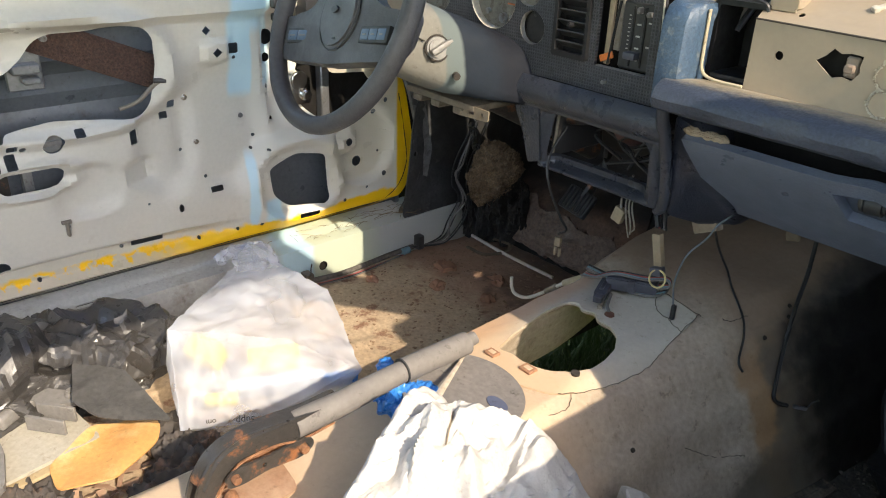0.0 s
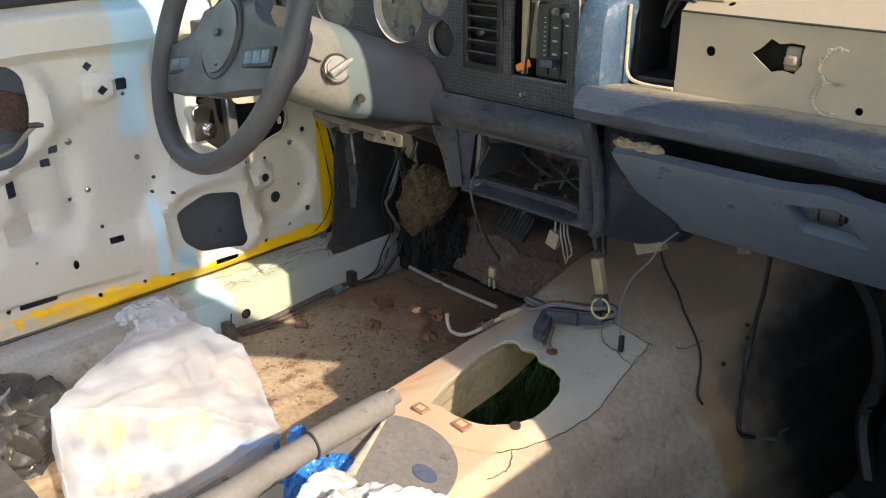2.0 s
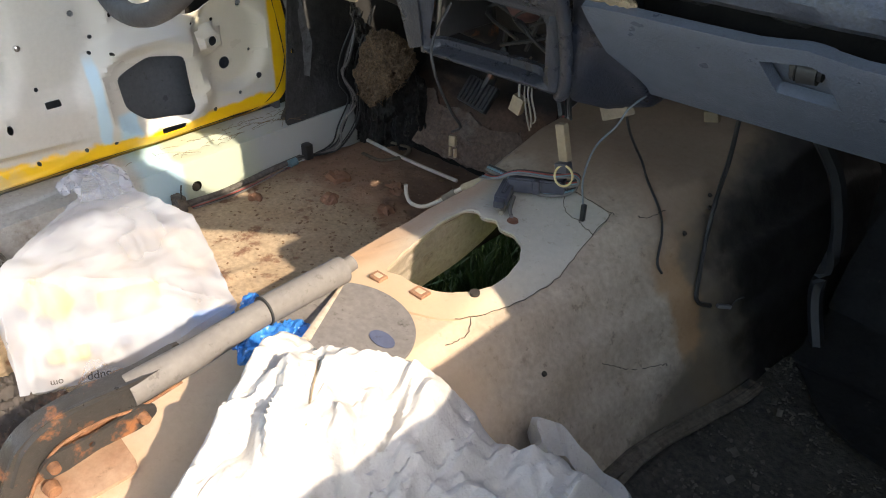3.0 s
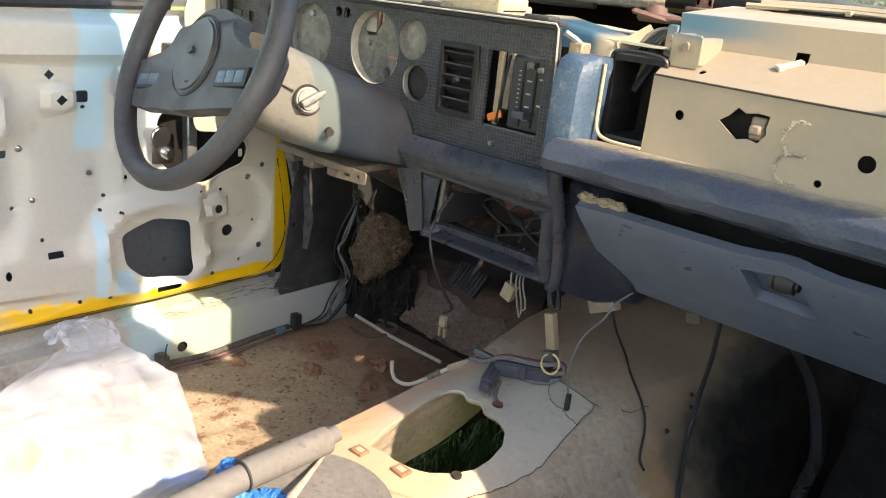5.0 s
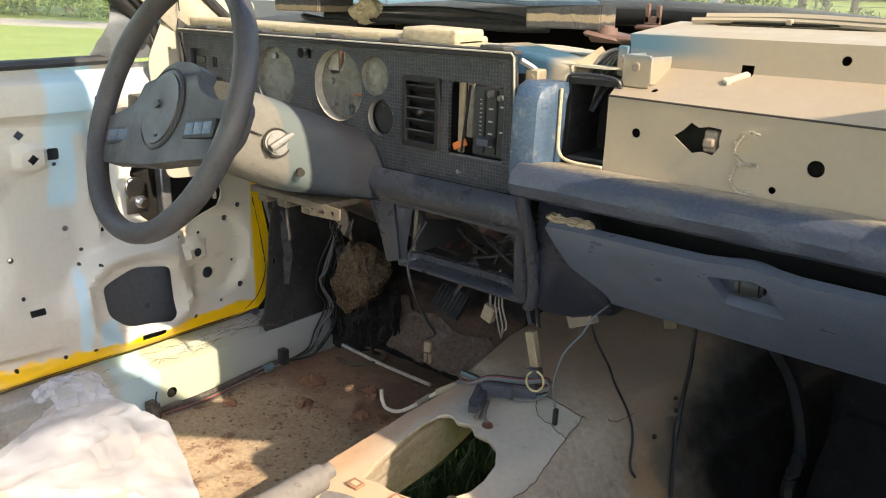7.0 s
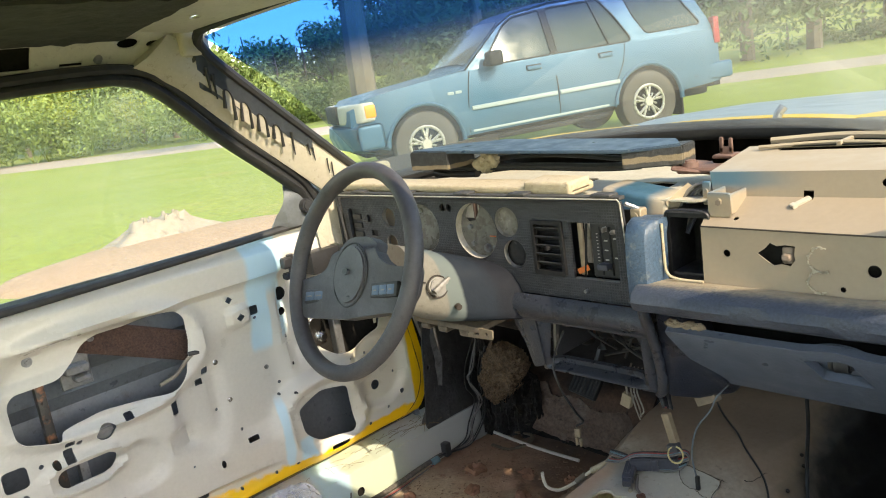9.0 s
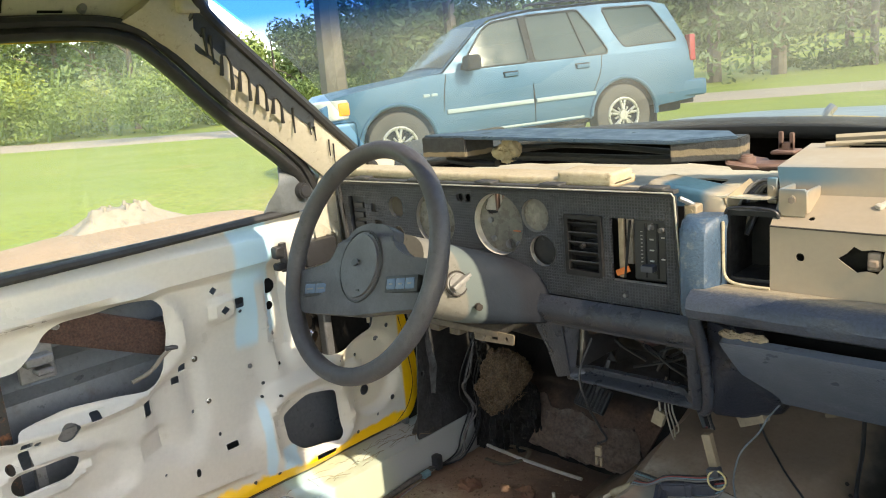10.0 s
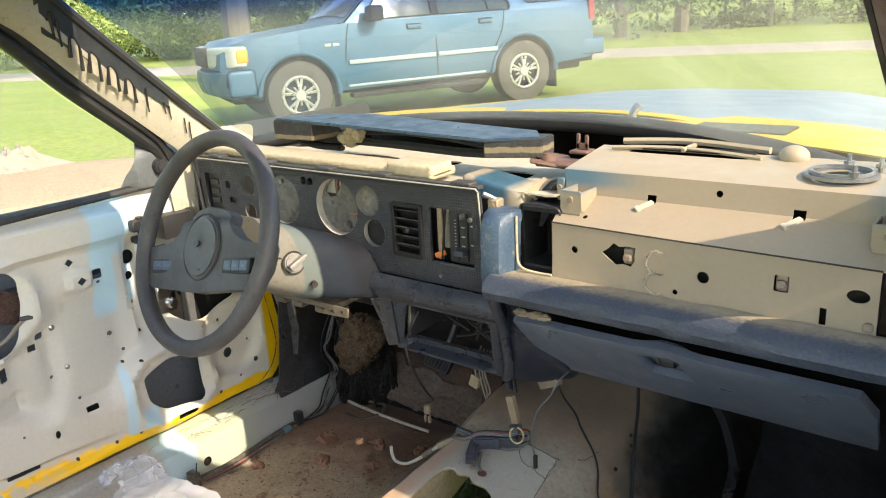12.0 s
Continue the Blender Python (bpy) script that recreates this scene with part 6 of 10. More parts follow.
box(0.085, 0.150, 1.140, 1.215, 1.326, 1.332, 0.003, 1, mbk, Matrix.Translation((0.118, 1.178, 1.33)) @ Matrix.Rotation(radians(12), 4, "Y") @ Matrix.Rotation(radians(25), 4, "Z") @ Matrix.Translation((-0.118, -1.178, -1.33)))
cyl((0.120, 1.165, 1.325), (0.120, 1.165, 1.342), 0.016, 0.013, 18, mbk, True, 0.003)
part("cowl_bracket", mbk, m_maroon, dash, "maroon cowl bracket")
# blue painted end of the deck and the blue corner behind the bezel
bc = bmesh.new()
box(0.010, 0.136, 1.050, 1.125, 1.19, 1.316, 0.010, 3, bc)
for v in bc.verts:
    v.co.z -= 0.020 * max(0.0, (v.co.x - 0.09) / 0.045) * max(0.0, (v.co.z - 1.25) / 0.06)
    v.co.y += 0.012 * max(0.0, (v.co.z - 1.25) / 0.06)
fin = [(0.136, 1.055, 1.294), (0.158, 1.085, 1.318), (0.160, 1.110, 1.300), (0.138, 1.075, 1.262)]
fv = [bc.verts.new(p) for p in fin]
fw = [bc.verts.new((p[0] + 0.001, p[1] + 0.002, p[2] + 0.001)) for p in fin]
bc.faces.new(fv)
bc.faces.new(fw[::-1])
for k in range(4):
    bc.faces.new((fv[k], fw[k], fw[(k + 1) % 4], fv[(k + 1) % 4]))
m_bluecorner = shade("blue_overspray", (0.030, 0.085, 0.135), 0.45, second=(0.05, 0.14, 0.18), scale=8, bump=0.05)
layer(m_bluecorner, (0.36, 0.30, 0.215), 0, 0.095, 0.125, 0.012, 25, 1.0)
layer(m_bluecorner, (0.36, 0.30, 0.215), 0, 0.045, 0.028, 0.012, 25, 0.9)
part("blue_corner", bc, m_bluecorner, dash, "blue and cream painted corner panel")
cl = bmesh.new()
box(0.092, 0.112, 1.020, 1.040, 1.268, 1.290, 0.002, 1, cl)
cyl((0.102, 1.018, 1.279), (0.102, 1.026, 1.279), 0.005, 0.005, 10, cl)
part("bezel_clip", cl, m_connwhite, dash)
part("bezel_side_flange", tube([(0.090, 1.012, 1.300), (0.105, 1.03, 1.285), (0.112, 1.04, 1.255), (0.098, 1.02, 1.23)], 0.004, 6, 5), m_steel, dash)
layer(m_tan, (0.035, 0.12, 0.18), 2, 1.304, 1.322, 0.006, 25, 0.9, 0, 0.36, 0.22)
layer(m_tan, (0.30, 0.245, 0.175), 2, 1.334, 1.3375, 0.001, 25, 1.0)
layer(m_tan, (0.035, 0.12, 0.18), 2, 1.304, 1.322, 0.006, 25, 0.7, 0, 0.60, 0.68)

# cream pad on top of the bezel, ledge and hidden structure below
cp = bmesh.new()
box(-0.68, -0.028, 1.030, 1.10, 1.306, 1.322, 0.006, 3, cp)
box(-0.13, -0.028, 1.028, 1.09, 1.308, 1.332, 0.006, 3, cp)
for v in cp.verts:
    v.co.z += 0.003 * noise.noise(v.co * 18) + (0.006 if v.co.x < -0.35 else 0)
part("top_pad", cp, m_foampad, dash, "cream foam top pad")
ct = sheet(rounded([(-0.70, 1.06), (0.20, 1.06), (0.20, 1.25), (0.0, 1.34), (-0.40, 1.34), (-0.70, 1.16)], 0.02, 3), [rect(-0.02, 0.09, 1.12, 1.18, 0.01), rect(-0.42, -0.10, 1.17, 1.22, 0.01)], lambda u, v: (u, v, 1.300 + 0.012 * fbm(u, v, 0, 6) * 0.5), 0.04, 0.003)
part("cowl_tray", ct, m_cream, dash, "cream metal tray below the windscreen")
part("underdash_brace", box(-0.66, 0.69, 1.30, 1.33, 1.16, 1.20, 0.005), m_dark, dash)
hid = bmesh.new()
box(-0.15, 0.15, 1.20, 1.42, 0.97, 1.16, 0.03, 3, hid)
part("heater_box", hid, m_dark, dash)
random.seed(21)
for k in range(12):
    x = random.uniform(-0.09, 0.08)
    y = random.uniform(1.09, 1.16)
    pts = [(x, y, 1.08), (x + random.gauss(0, 0.03), y + random.gauss(0, 0.02), 1.05), (x + random.gauss(0, 0.04), y, 1.02), (x + random.gauss(0, 0.04), y, 0.985)]
    part("cubby_wire", tube(pts, random.uniform(0.002, 0.004), 6, 5), m_wire, dash)
mot = bmesh.new()
bmesh.ops.create_uvsphere(mot, u_segments=18, v_segments=10, radius=0.035, matrix=Matrix.Translation((-0.045, 1.16, 1.045)))
part("blower", mot, shade("dark_red_part", (0.10, 0.04, 0.035), 0.6, second=(0.05, 0.03, 0.03), scale=20, bump=0.3), dash)

# glove box door hanging open
def glove_pt(u, v):
    w = 0.0015 * noise.noise(Vector((u * 9, v * 2, 0)))
    return (u, 1.000 + 0.108 * v ** 1.1 + w, 1.113 - 0.119 * v + 0.005 * bump_at(u, v, 0.405, 0.0, 0.035, 0.12, 0.9, 2))


LATCH = rounded([(0.360, 0.13), (0.424, 0.11), (0.440, 0.46), (0.374, 0.44)], 0.008, 3)
glove = part("glove_door", sheet(rounded([(0.157, 0.0), (0.655, 0.0), (0.672, 0.30), (0.668, 1.0), (0.172, 1.0)], 0.006, 2), [LATCH], glove_pt, 0.05, 0.014), m_glove, dash, "blue glove box door hanging ajar")
INW = Vector((0, 0.74, 0.67))


def pocket_pt(u, v):
    """The sunken pocket: deep at its upper edge, running out at the lower one."""
    k = max(0.0, 1 - (v - 0.10) / 0.36)
    side = math.sin(math.pi * max(0.0, min(1.0, (u - 0.350 - 0.03 * v) / 0.088))) ** 0.5
    return Vector(glove_pt(u, v)) + INW * (0.003 + (0.010 * k + 0.008) * side * min(1.0, 2.6 * (0.52 - v), 0.35 + 6.0 * max(0.0, v - 0.08)))


part("latch_recess", sheet([(0.352, 0.09), (0.436, 0.07), (0.450, 0.50), (0.364, 0.48)], [], pocket_pt, 0.01, 0.002), m_glove, glove, "sunken latch recess")
gk = bmesh.new()
kc0 = Vector(glove_pt(0.400, 0.27)) + INW * 0.003
cyl(kc0 + Vector((-0.010, 0, 0)), kc0 + Vector((0.016, 0, 0)), 0.0150, 0.0125, 28, gk, True, 0.004)
cyl(kc0 + Vector((-0.014, 0, 0)), kc0 + Vector((-0.008, 0, 0)), 0.0125, 0.0135, 28, gk, True, 0.001)
cyl(kc0 + Vector((-0.017, 0, 0)), kc0 + Vector((-0.013, 0, 0)), 0.0060, 0.0065, 20, gk, True, 0.001)
part("glove_latch", gk, m_rubber, glove, "black glove box latch")
part("door_lip", tube([glove_pt(0.172, 1.01), glove_pt(0.42, 1.015), glove_pt(0.668, 1.01)], 0.0045, 8, 6), m_rubber, glove)
fo = bmesh.new()
bmesh.ops.create_icosphere(fo, subdivisions=4, radius=1, matrix=Matrix.Translation((0.185, 1.001, 1.115)) @ Matrix.Diagonal((0.032, 0.0055, 0.0030, 1)))
crumple(fo, 0.005, 75, 3)
part("torn_foam", fo, shade("torn_foam", (0.27, 0.19, 0.12), 0.95, second=(0.40, 0.31, 0.20), scale=60, amount=0.9, bump=0.9, bump_scale=260), glove, "crumbling tan foam on the edge")
part("glove_rust_spot", box(0.285, 0.292, 1.104, 1.109, 0.992, 0.997, 0.001, 1), m_orange, glove)
gi = bmesh.new()
box(0.16, 0.69, 1.10, 1.11, 1.02, 1.145, 0.003, 1, gi)
# black board in place of the shade inside the glove box
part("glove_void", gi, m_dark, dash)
random.seed(5)
for x in (0.22, 0.33, 0.47, 0.58):
    gh = bmesh.new()
    tube([(x, 1.06, 1.138), (x + 0.02, 1.05, 1.124), (x + 0.05, 1.06, 1.120)], 0.007, 8, 5, gh)
    bmesh.ops.create_icosphere(gh, subdivisions=2, radius=0.010, matrix=Matrix.Translation((x + 0.05, 1.05, 1.125)))
    part("glove_hardware", gh, m_rubber, dash)

# blue duct cover lying on the cowl with foam-edged blocks
cover = thing("duct_cover", "blue painted duct cover with foam-edged ends on the dash top", "duct cover", (-0.2, 1.15, 1.31))
quad = [(-0.490, 1.090, 1.388), (-0.455, 1.185, 1.386), (-0.33, 1.225, 1.386), (0.085, 1.190, 1.376), (0.115, 1.150, 1.372), (0.03, 1.105, 1.370)]
cb = bmesh.new()
vv = [cb.verts.new(p) for p in quad]
ww = [cb.verts.new((p[0], p[1], p[2] - 0.006)) for p in quad]
cb.faces.new(vv)
cb.faces.new(ww[::-1])
for k in range(6):
    cb.faces.new((vv[k], ww[k], ww[(k + 1) % 6], vv[(k + 1) % 6]))
bmesh.ops.bevel(cb, geom=cb.edges[:], offset=0.0015, segments=2, affect="EDGES")
m_cover = shade("blue_cover_paint", (0.035, 0.065, 0.105), 0.4, second=(0.025, 0.045, 0.075), scale=9, bump=0.05, stains=(0.16, 0.16, 0.15), stain_scale=35, stain_low=0.60, stain_high=0.75)
part("cover_plate", cb, m_cover, cover)
m_foamedge = shade("dirty_foam_block", (0.022, 0.023, 0.025), 0.6, second=(0.045, 0.043, 0.04), scale=25, grain=0.12, bump=0.5, bump_scale=120)
layer(m_foamedge, (0.22, 0.17, 0.105), 2, 1.356, 1.354, 0.003, 60, 0.8)
layer(m_foamedge, (0.030, 0.030, 0.030), 2, 1.3465, 1.3445, 0.003, 60, 0.95)
for pts, h in (([(-0.494, 1.086), (-0.385, 1.093), (-0.375, 1.165), (-0.485, 1.160)], (1.384, 1.345)), ([(0.026, 1.108), (0.118, 1.150), (0.110, 1.205), (0.02, 1.185)], (1.369, 1.336))):
    b = bmesh.new()
    vv = [b.verts.new((x, y, h[0])) for x, y in pts]
    ww = [b.verts.new((x, y, h[1])) for x, y in pts]
    b.faces.new(vv)
    b.faces.new(ww[::-1])
    for k in range(4):
        b.faces.new((vv[k], ww[k], ww[(k + 1) % 4], vv[(k + 1) % 4]))
    bmesh.ops.bevel(b, geom=b.edges[:], offset=0.002, segments=2, affect="EDGES")
    part("foam_block", b, m_foamedge, cover, "black block with a crumbling foam layer")
dk = bmesh.new()
tube([(-0.46, 1.13, 1.335), (-0.40, 1.12, 1.330), (-0.34, 1.13, 1.328)], 0.012, 8, 5, dk, False, 0.5)
tube([(-0.43, 1.15, 1.34), (-0.25, 1.16, 1.338), (-0.05, 1.15, 1.335), (0.03, 1.16, 1.336)], 0.008, 8, 5, dk)
tube([(-0.40, 1.18, 1.35), (-0.20, 1.19, 1.355), (0.0, 1.17, 1.345)], 0.005, 8, 5, dk)
solid("duct_hose", dk, m_rubber, "black rubber hoses lying on the cowl tray", "hose")
fc = bmesh.new()
bmesh.ops.create_icosphere(fc, subdivisions=4, radius=1, matrix=Matrix.Translation((-0.330, 1.150, 1.350)) @ Matrix.Diagonal((0.024, 0.016, 0.014, 1)))
crumple(fc, 0.010, 45, 2)
solid("foam_chunk", fc, m_foampad, "torn chunk of tan foam on the cowl", "foam")
loom = thing("wire_loom", "bundle of grey wires curving behind the duct box", "wires", (0.17, 1.08, 1.24))
for k in range(7):
    o = 0.004 * k
    part("wire", tube([(0.135 + o, 1.075, 1.24), (0.150 + o, 1.085 + o, 1.295), (0.175 + o * 0.6, 1.095, 1.315 - o * 0.3), (0.205, 1.09, 1.305 - o), (0.215, 1.08, 1.27)], 0.0032, 6, 6), (m_wiregrey, m_wire, m_conn, m_wiregrey)[k % 4], loom)
bt = bmesh.new()
box(0.185, 0.200, 1.080, 1.086, 1.285, 1.322, 0.002, 1, bt)
cyl((0.192, 1.076, 1.307), (0.192, 1.084, 1.307), 0.004, 0.004, 10, bt)
solid("stud_bracket", bt, m_tan, "small tan bracket with a bolt hole", "bracket")

# ---- steering ----
WC, WR, TILT_W, YAW_W = Vector((-0.341, 0.776, 1.221)), 0.1845, 23.45, -4.24
WM = Matrix.Translation(WC) @ Matrix.Rotation(radians(YAW_W), 4, "Z") @ Matrix.Rotation(radians(90 - TILT_W), 4, "X")
# in this frame x is to the side, y up the wheel's face, z towards the driver
wheel = thing("steering_wheel", "worn dark grey two-spoke steering wheel with blue switches", "steering wheel", tuple(WC))


def rim_bm():
    b = bmesh.new()
    n, s = 96, 14
    R = []
    for i in range(n):
        a = 2 * math.pi * i / n
        R.append([b.verts.new(((WR + 0.0145 * math.cos(t)) * math.cos(a), (WR + 0.0145 * math.cos(t)) * math.sin(a), 0.0165 * math.sin(t))) for t in [2 * math.pi * k / s for k in range(s)]])
    for i in range(n):
        for k in range(s):
            b.faces.new((R[i][k], R[i][(k + 1) % s], R[(i + 1) % n][(k + 1) % s], R[(i + 1) % n][k]))
    b.transform(WM)
    return b


part("rim", rim_bm(), m_wheel, wheel)


FM = WM @ Matrix.Rotation(radians(10), 4, "Z")


def spoke_pt(u, v):
    """The broad lower cover, bowed toward the driver."""
    z = -0.006 + 0.016 * (1 - min(1, abs(u) / 0.185) ** 2.2)
    edge = bump_at(u, v, 0.0, -0.030, 0.19, 0.066, 0.20, 5)
    return FM @ Vector((u, v, z - 0.010 * (1 - edge)))


SP = [(-0.183, -0.006), (-0.150, -0.008), (-0.09, -0.002), (-0.066, 0.006), (-0.050, 0.034), (-0.02, 0.056), (0.011, 0.061), (0.05, 0.056), (0.076, 0.042), (0.095, 0.012), (0.121, -0.001), (0.167, -0.006), (0.183, -0.008), (0.178, -0.050), (0.151, -0.080), (0.01, -0.090), (-0.146, -0.082), (-0.17, -0.060)]
part("spoke_cover", sheet(rounded(SP, 0.010, 3), [], spoke_pt, 0.014, 0.026), m_wheel, wheel)
pad = bmesh.new()
cyl((0, 0, 0.004), (0, 0, 0.013), 0.052, 0.050, 44, pad, True, 0.003)
for v in pad.verts:
    v.co = Vector((v.co.x * 0.96 + 0.016, v.co.y * 1.06 - 0.011, v.co.z + (0.005 * (1 - (v.co.xy.length / 0.055) ** 2) if v.co.z > 0.008 else 0)))
pad.transform(FM)
part("horn_pad", pad, m_pad, wheel, "oval grey horn pad")
gap = bmesh.new()
ring = [FM @ Vector((0.016 + 0.0515 * math.cos(a), -0.011 + 0.0570 * math.sin(a), 0.0098)) for a in [2 * math.pi * k / 48 for k in range(48)]]
tube(ring, 0.0016, 6, 1, gap, True)
part("pad_groove", gap, m_rubber, wheel)
em = bmesh.new()
cyl((0, 0, 0.0165), (0, 0, 0.0186), 0.0095, 0.0088, 24, em, True, 0.0006)
for v in em.verts:
    v.co = Vector((v.co.x + 0.011, v.co.y * 0.62 - 0.006, v.co.z))
em.transform(FM)
part("emblem", em, m_black, wheel, "dark oval emblem")
part("horn_mark", box(0.018, 0.026, -0.052, -0.049, 0.0135, 0.0155, 0.0003, 1, None, FM), m_rubber, wheel)
for x0, n in ((-0.139, 1), (0.082, 3)):
    w = 0.070
    part("switch_frame", box(x0 - 0.002, x0 + w + 0.002, -0.0555, -0.0295, -0.004, 0.0085 if n == 3 else 0.007, 0.003, 2, None, FM), m_rubber, wheel)
    for k in range(max(n, 2)):
        nn = max(n, 2)
        a = x0 + 0.003 + (w - 0.006) * k / nn
        part("switch", box(a, a + (w - 0.006) / nn - 0.001, -0.051, -0.034, 0.000, 0.0095 if n == 3 else 0.0078, 0.002, 2, None, FM), m_button, wheel, "worn blue cruise switch")
        part("switch_mark", box(a + 0.006, a + (w - 0.006) / nn - 0.007, -0.044, -0.0415, 0.005, 0.0099 if n == 3 else 0.0082, 0.0002, 1, None, FM), m_wiregrey, wheel)

column = thing("steering_column", "cream and blue-grey steering column shroud with an ignition lock", "steering column", (-0.30, 0.95, 1.1))
# two-tone paint, all darkened to carry the roof's shade in the colour
m_col = shade("column_paint", (0.185, 0.174, 0.147), 0.8, spec=0.15, second=(0.15, 0.14, 0.118), scale=7, grain=0.04, bump=0.12, bump_scale=200, stains=(0.30, 0.26, 0.2), stain_scale=18, stain_low=0.62, stain_high=0.8)
layer(m_col, (0.115, 0.135, 0.128), 1, 0.893, 0.899, 0.005, 9, 1.0)
layer(m_col, (0.016, 0.021, 0.028), 1, 0.918, 0.924, 0.004, 12, 1.0)
layer(m_col, (0.012, 0.013, 0.017), 1, 0.955, 0.985, 0.012, 24, 0.9)
ax = (WM.to_3x3() @ Vector((0, 0, -1))).normalized()
c0 = WC + ax * 0.070
colb = bmesh.new()
rows = []
side, upv = WM.to_3x3() @ Vector((1, 0, 0)), WM.to_3x3() @ Vector((0, 1, 0))
for k in range(15):
    t = k / 14
    c = c0 + ax * (0.225 * t)
    w, h = 0.072 + 0.070 * t ** 1.3, 0.062 + 0.006 * t
    row = []
    for j in range(32):
        a = 2 * math.pi * j / 32
        ca, sa = math.cos(a), math.sin(a)
        p = 3.2
        sx = math.copysign(abs(ca) ** (2 / p), ca)
        sy = math.copysign(abs(sa) ** (2 / p), sa)
        row.append(colb.verts.new(c + side * (w * sx + 0.052 * t) + upv * (h * sy - 0.002)))
        low_z = 1.098 - 0.014 * t
        if row[-1].co.z < low_z:
            row[-1].co.z = low_z + 0.25 * (row[-1].co.z - low_z)
    rows.append(row)
for A, B in zip(rows, rows[1:]):
    for j in range(32):
        colb.faces.new((A[j], A[(j + 1) % 32], B[(j + 1) % 32], B[j]))
colb.faces.new(rows[0][::-1])
colb.faces.new(rows[-1])
part("shroud", colb, m_col, column)
sm = bmesh.new()
tube([c0 + side * 0.073 + upv * 0.004, c0 + ax * 0.02 + side * 0.083 + upv * 0.002, c0 + ax * 0.035 + side * 0.090 + upv * 0.001], 0.0012, 5, 5, sm)
part("shroud_seam", sm, m_crack, column)
ig = bmesh.new()
I0 = Vector((-0.238, 0.885, 1.168))
sd_ = Vector((0.93, -0.30, 0.20)).normalized()
cyl(I0 - sd_ * 0.02, I0 + sd_ * 0.008, 0.0195, 0.0175, 24, ig, True, 0.003)
part("ignition_lock", ig, shade("worn_lock_metal", (0.20, 0.19, 0.17), 0.45, metal=0.3, second=(0.22, 0.21, 0.19), scale=40, bump=0.1), column, "pale metal ignition lock")
lr = bmesh.new()
tube([I0 + sd_ * 0.004 + (sd_.orthogonal().normalized() * math.cos(a) + sd_.cross(sd_.orthogonal().normalized()) * math.sin(a)) * 0.0200 for a in [2 * math.pi * k / 24 for k in range(24)]], 0.0016, 5, 1, lr, True)
part("lock_groove", lr, m_crack, column)
ky = bmesh.new()
km = Matrix.Translation(I0 + sd_ * 0.026) @ sd_.to_track_quat("Z", "Y").to_matrix().to_4x4() @ Matrix.Rotation(radians(28), 4, "Z")
box(-0.016, 0.017, -0.0045, 0.0045, -0.020, -0.004, 0.003, 2, ky, km)
box(0.010, 0.024, -0.0028, 0.0028, -0.016, -0.006, 0.002, 2, ky, km)
part("ignition_knob", ky, shade("worn_silver", (0.19, 0.18, 0.16), 0.5, metal=0.1, second=(0.28, 0.27, 0.24), scale=50, bump=0.1), column, "worn silver ignition knob")
part("shroud_hole", cyl(Vector((-0.212, 0.905, 1.128)), Vector((-0.205, 0.902, 1.127)), 0.006, 0.006, 12), m_crack, column)
lo = bmesh.new()
box(-0.40, -0.215, 0.95, 1.06, 1.058, 1.070, 0.004, 2, lo)
for x in (-0.38, -0.33, -0.27):
    box(x, x + 0.025, 0.95, 1.02, 1.046, 1.060, 0.003, 1, lo)
part("bracket_tab", sheet(rounded([(-0.262, 1.046), (-0.182, 1.050), (-0.180, 1.068), (-0.262, 1.070)], 0.003, 2), [circle(-0.245, 1.058, 0.0035, 12), circle(-0.197, 1.059, 0.0035, 12), rect(-0.228, -0.216, 1.054, 1.060)], plane_y(0.952), 0, 0.003), shade("dusty_bracket", (0.24, 0.19, 0.125), 0.7, second=(0.15, 0.115, 0.08), scale=40, amount=1.0, bump=0.2), column, "tan bracket plate with holes")
part("column_bracket", lo, shade("dirty_bracket", (0.16, 0.125, 0.085), 0.7, second=(0.10, 0.08, 0.06), scale=30, amount=1.0, bump=0.3), column, "dirty beige bracket under the column")
hs = bmesh.new()
cyl(c0 + ax * 0.22 - upv * 0.03, c0 + ax * 0.62 - upv * 0.06, 0.028, 0.022, 16, hs)
part("lower_shaft", hs, m_leverm, column)
rel = bmesh.new()
box(-0.215, -0.160, 1.03, 1.05, 1.075, 1.096, 0.004, 2, rel)
tube([(-0.165, 1.04, 1.085), (-0.13, 1.06, 1.06), (-0.11, 1.09, 1.05), (-0.12, 1.2, 1.03)], 0.009, 8, 5, rel)
hr = part("release_handle", rel, m_leverm, column, "dark brake release handle")
part("marking_bar", box(-0.205, -0.172, 1.0275, 1.0305, 1.083, 1.089, 0.0003, 1), m_wiregrey, hr)


# ---- pedals, wiring and things under the dashboard ----
pedal = thing("brake_pedal", "black ribbed rubber brake pedal on a steel arm", "pedal", (-0.35, 1.42, 0.74))
PM = Matrix.Translation((-0.345, 1.415, 0.745)) @ Matrix.Rotation(radians(-38), 4, "X") @ Matrix.Rotation(radians(8), 4, "Y")
part("pedal_pad", box(-0.042, 0.042, -0.008, 0.006, -0.030, 0.030, 0.006, 2, None, PM), m_rubber, pedal)
for k in range(7):
    x = -0.033 + 0.011 * k
    part("pedal_rib", box(x - 0.003, x + 0.003, -0.0115, -0.006, -0.026, 0.026, 0.0015, 1, None, PM), m_rubber, pedal)
part("pedal_arm", tube([(-0.335, 1.425, 0.755), (-0.32, 1.47, 0.85), (-0.31, 1.46, 1.0), (-0.31, 1.44, 1.12)], 0.009, 8, 5, None, False, 1.6), m_leverm, pedal)

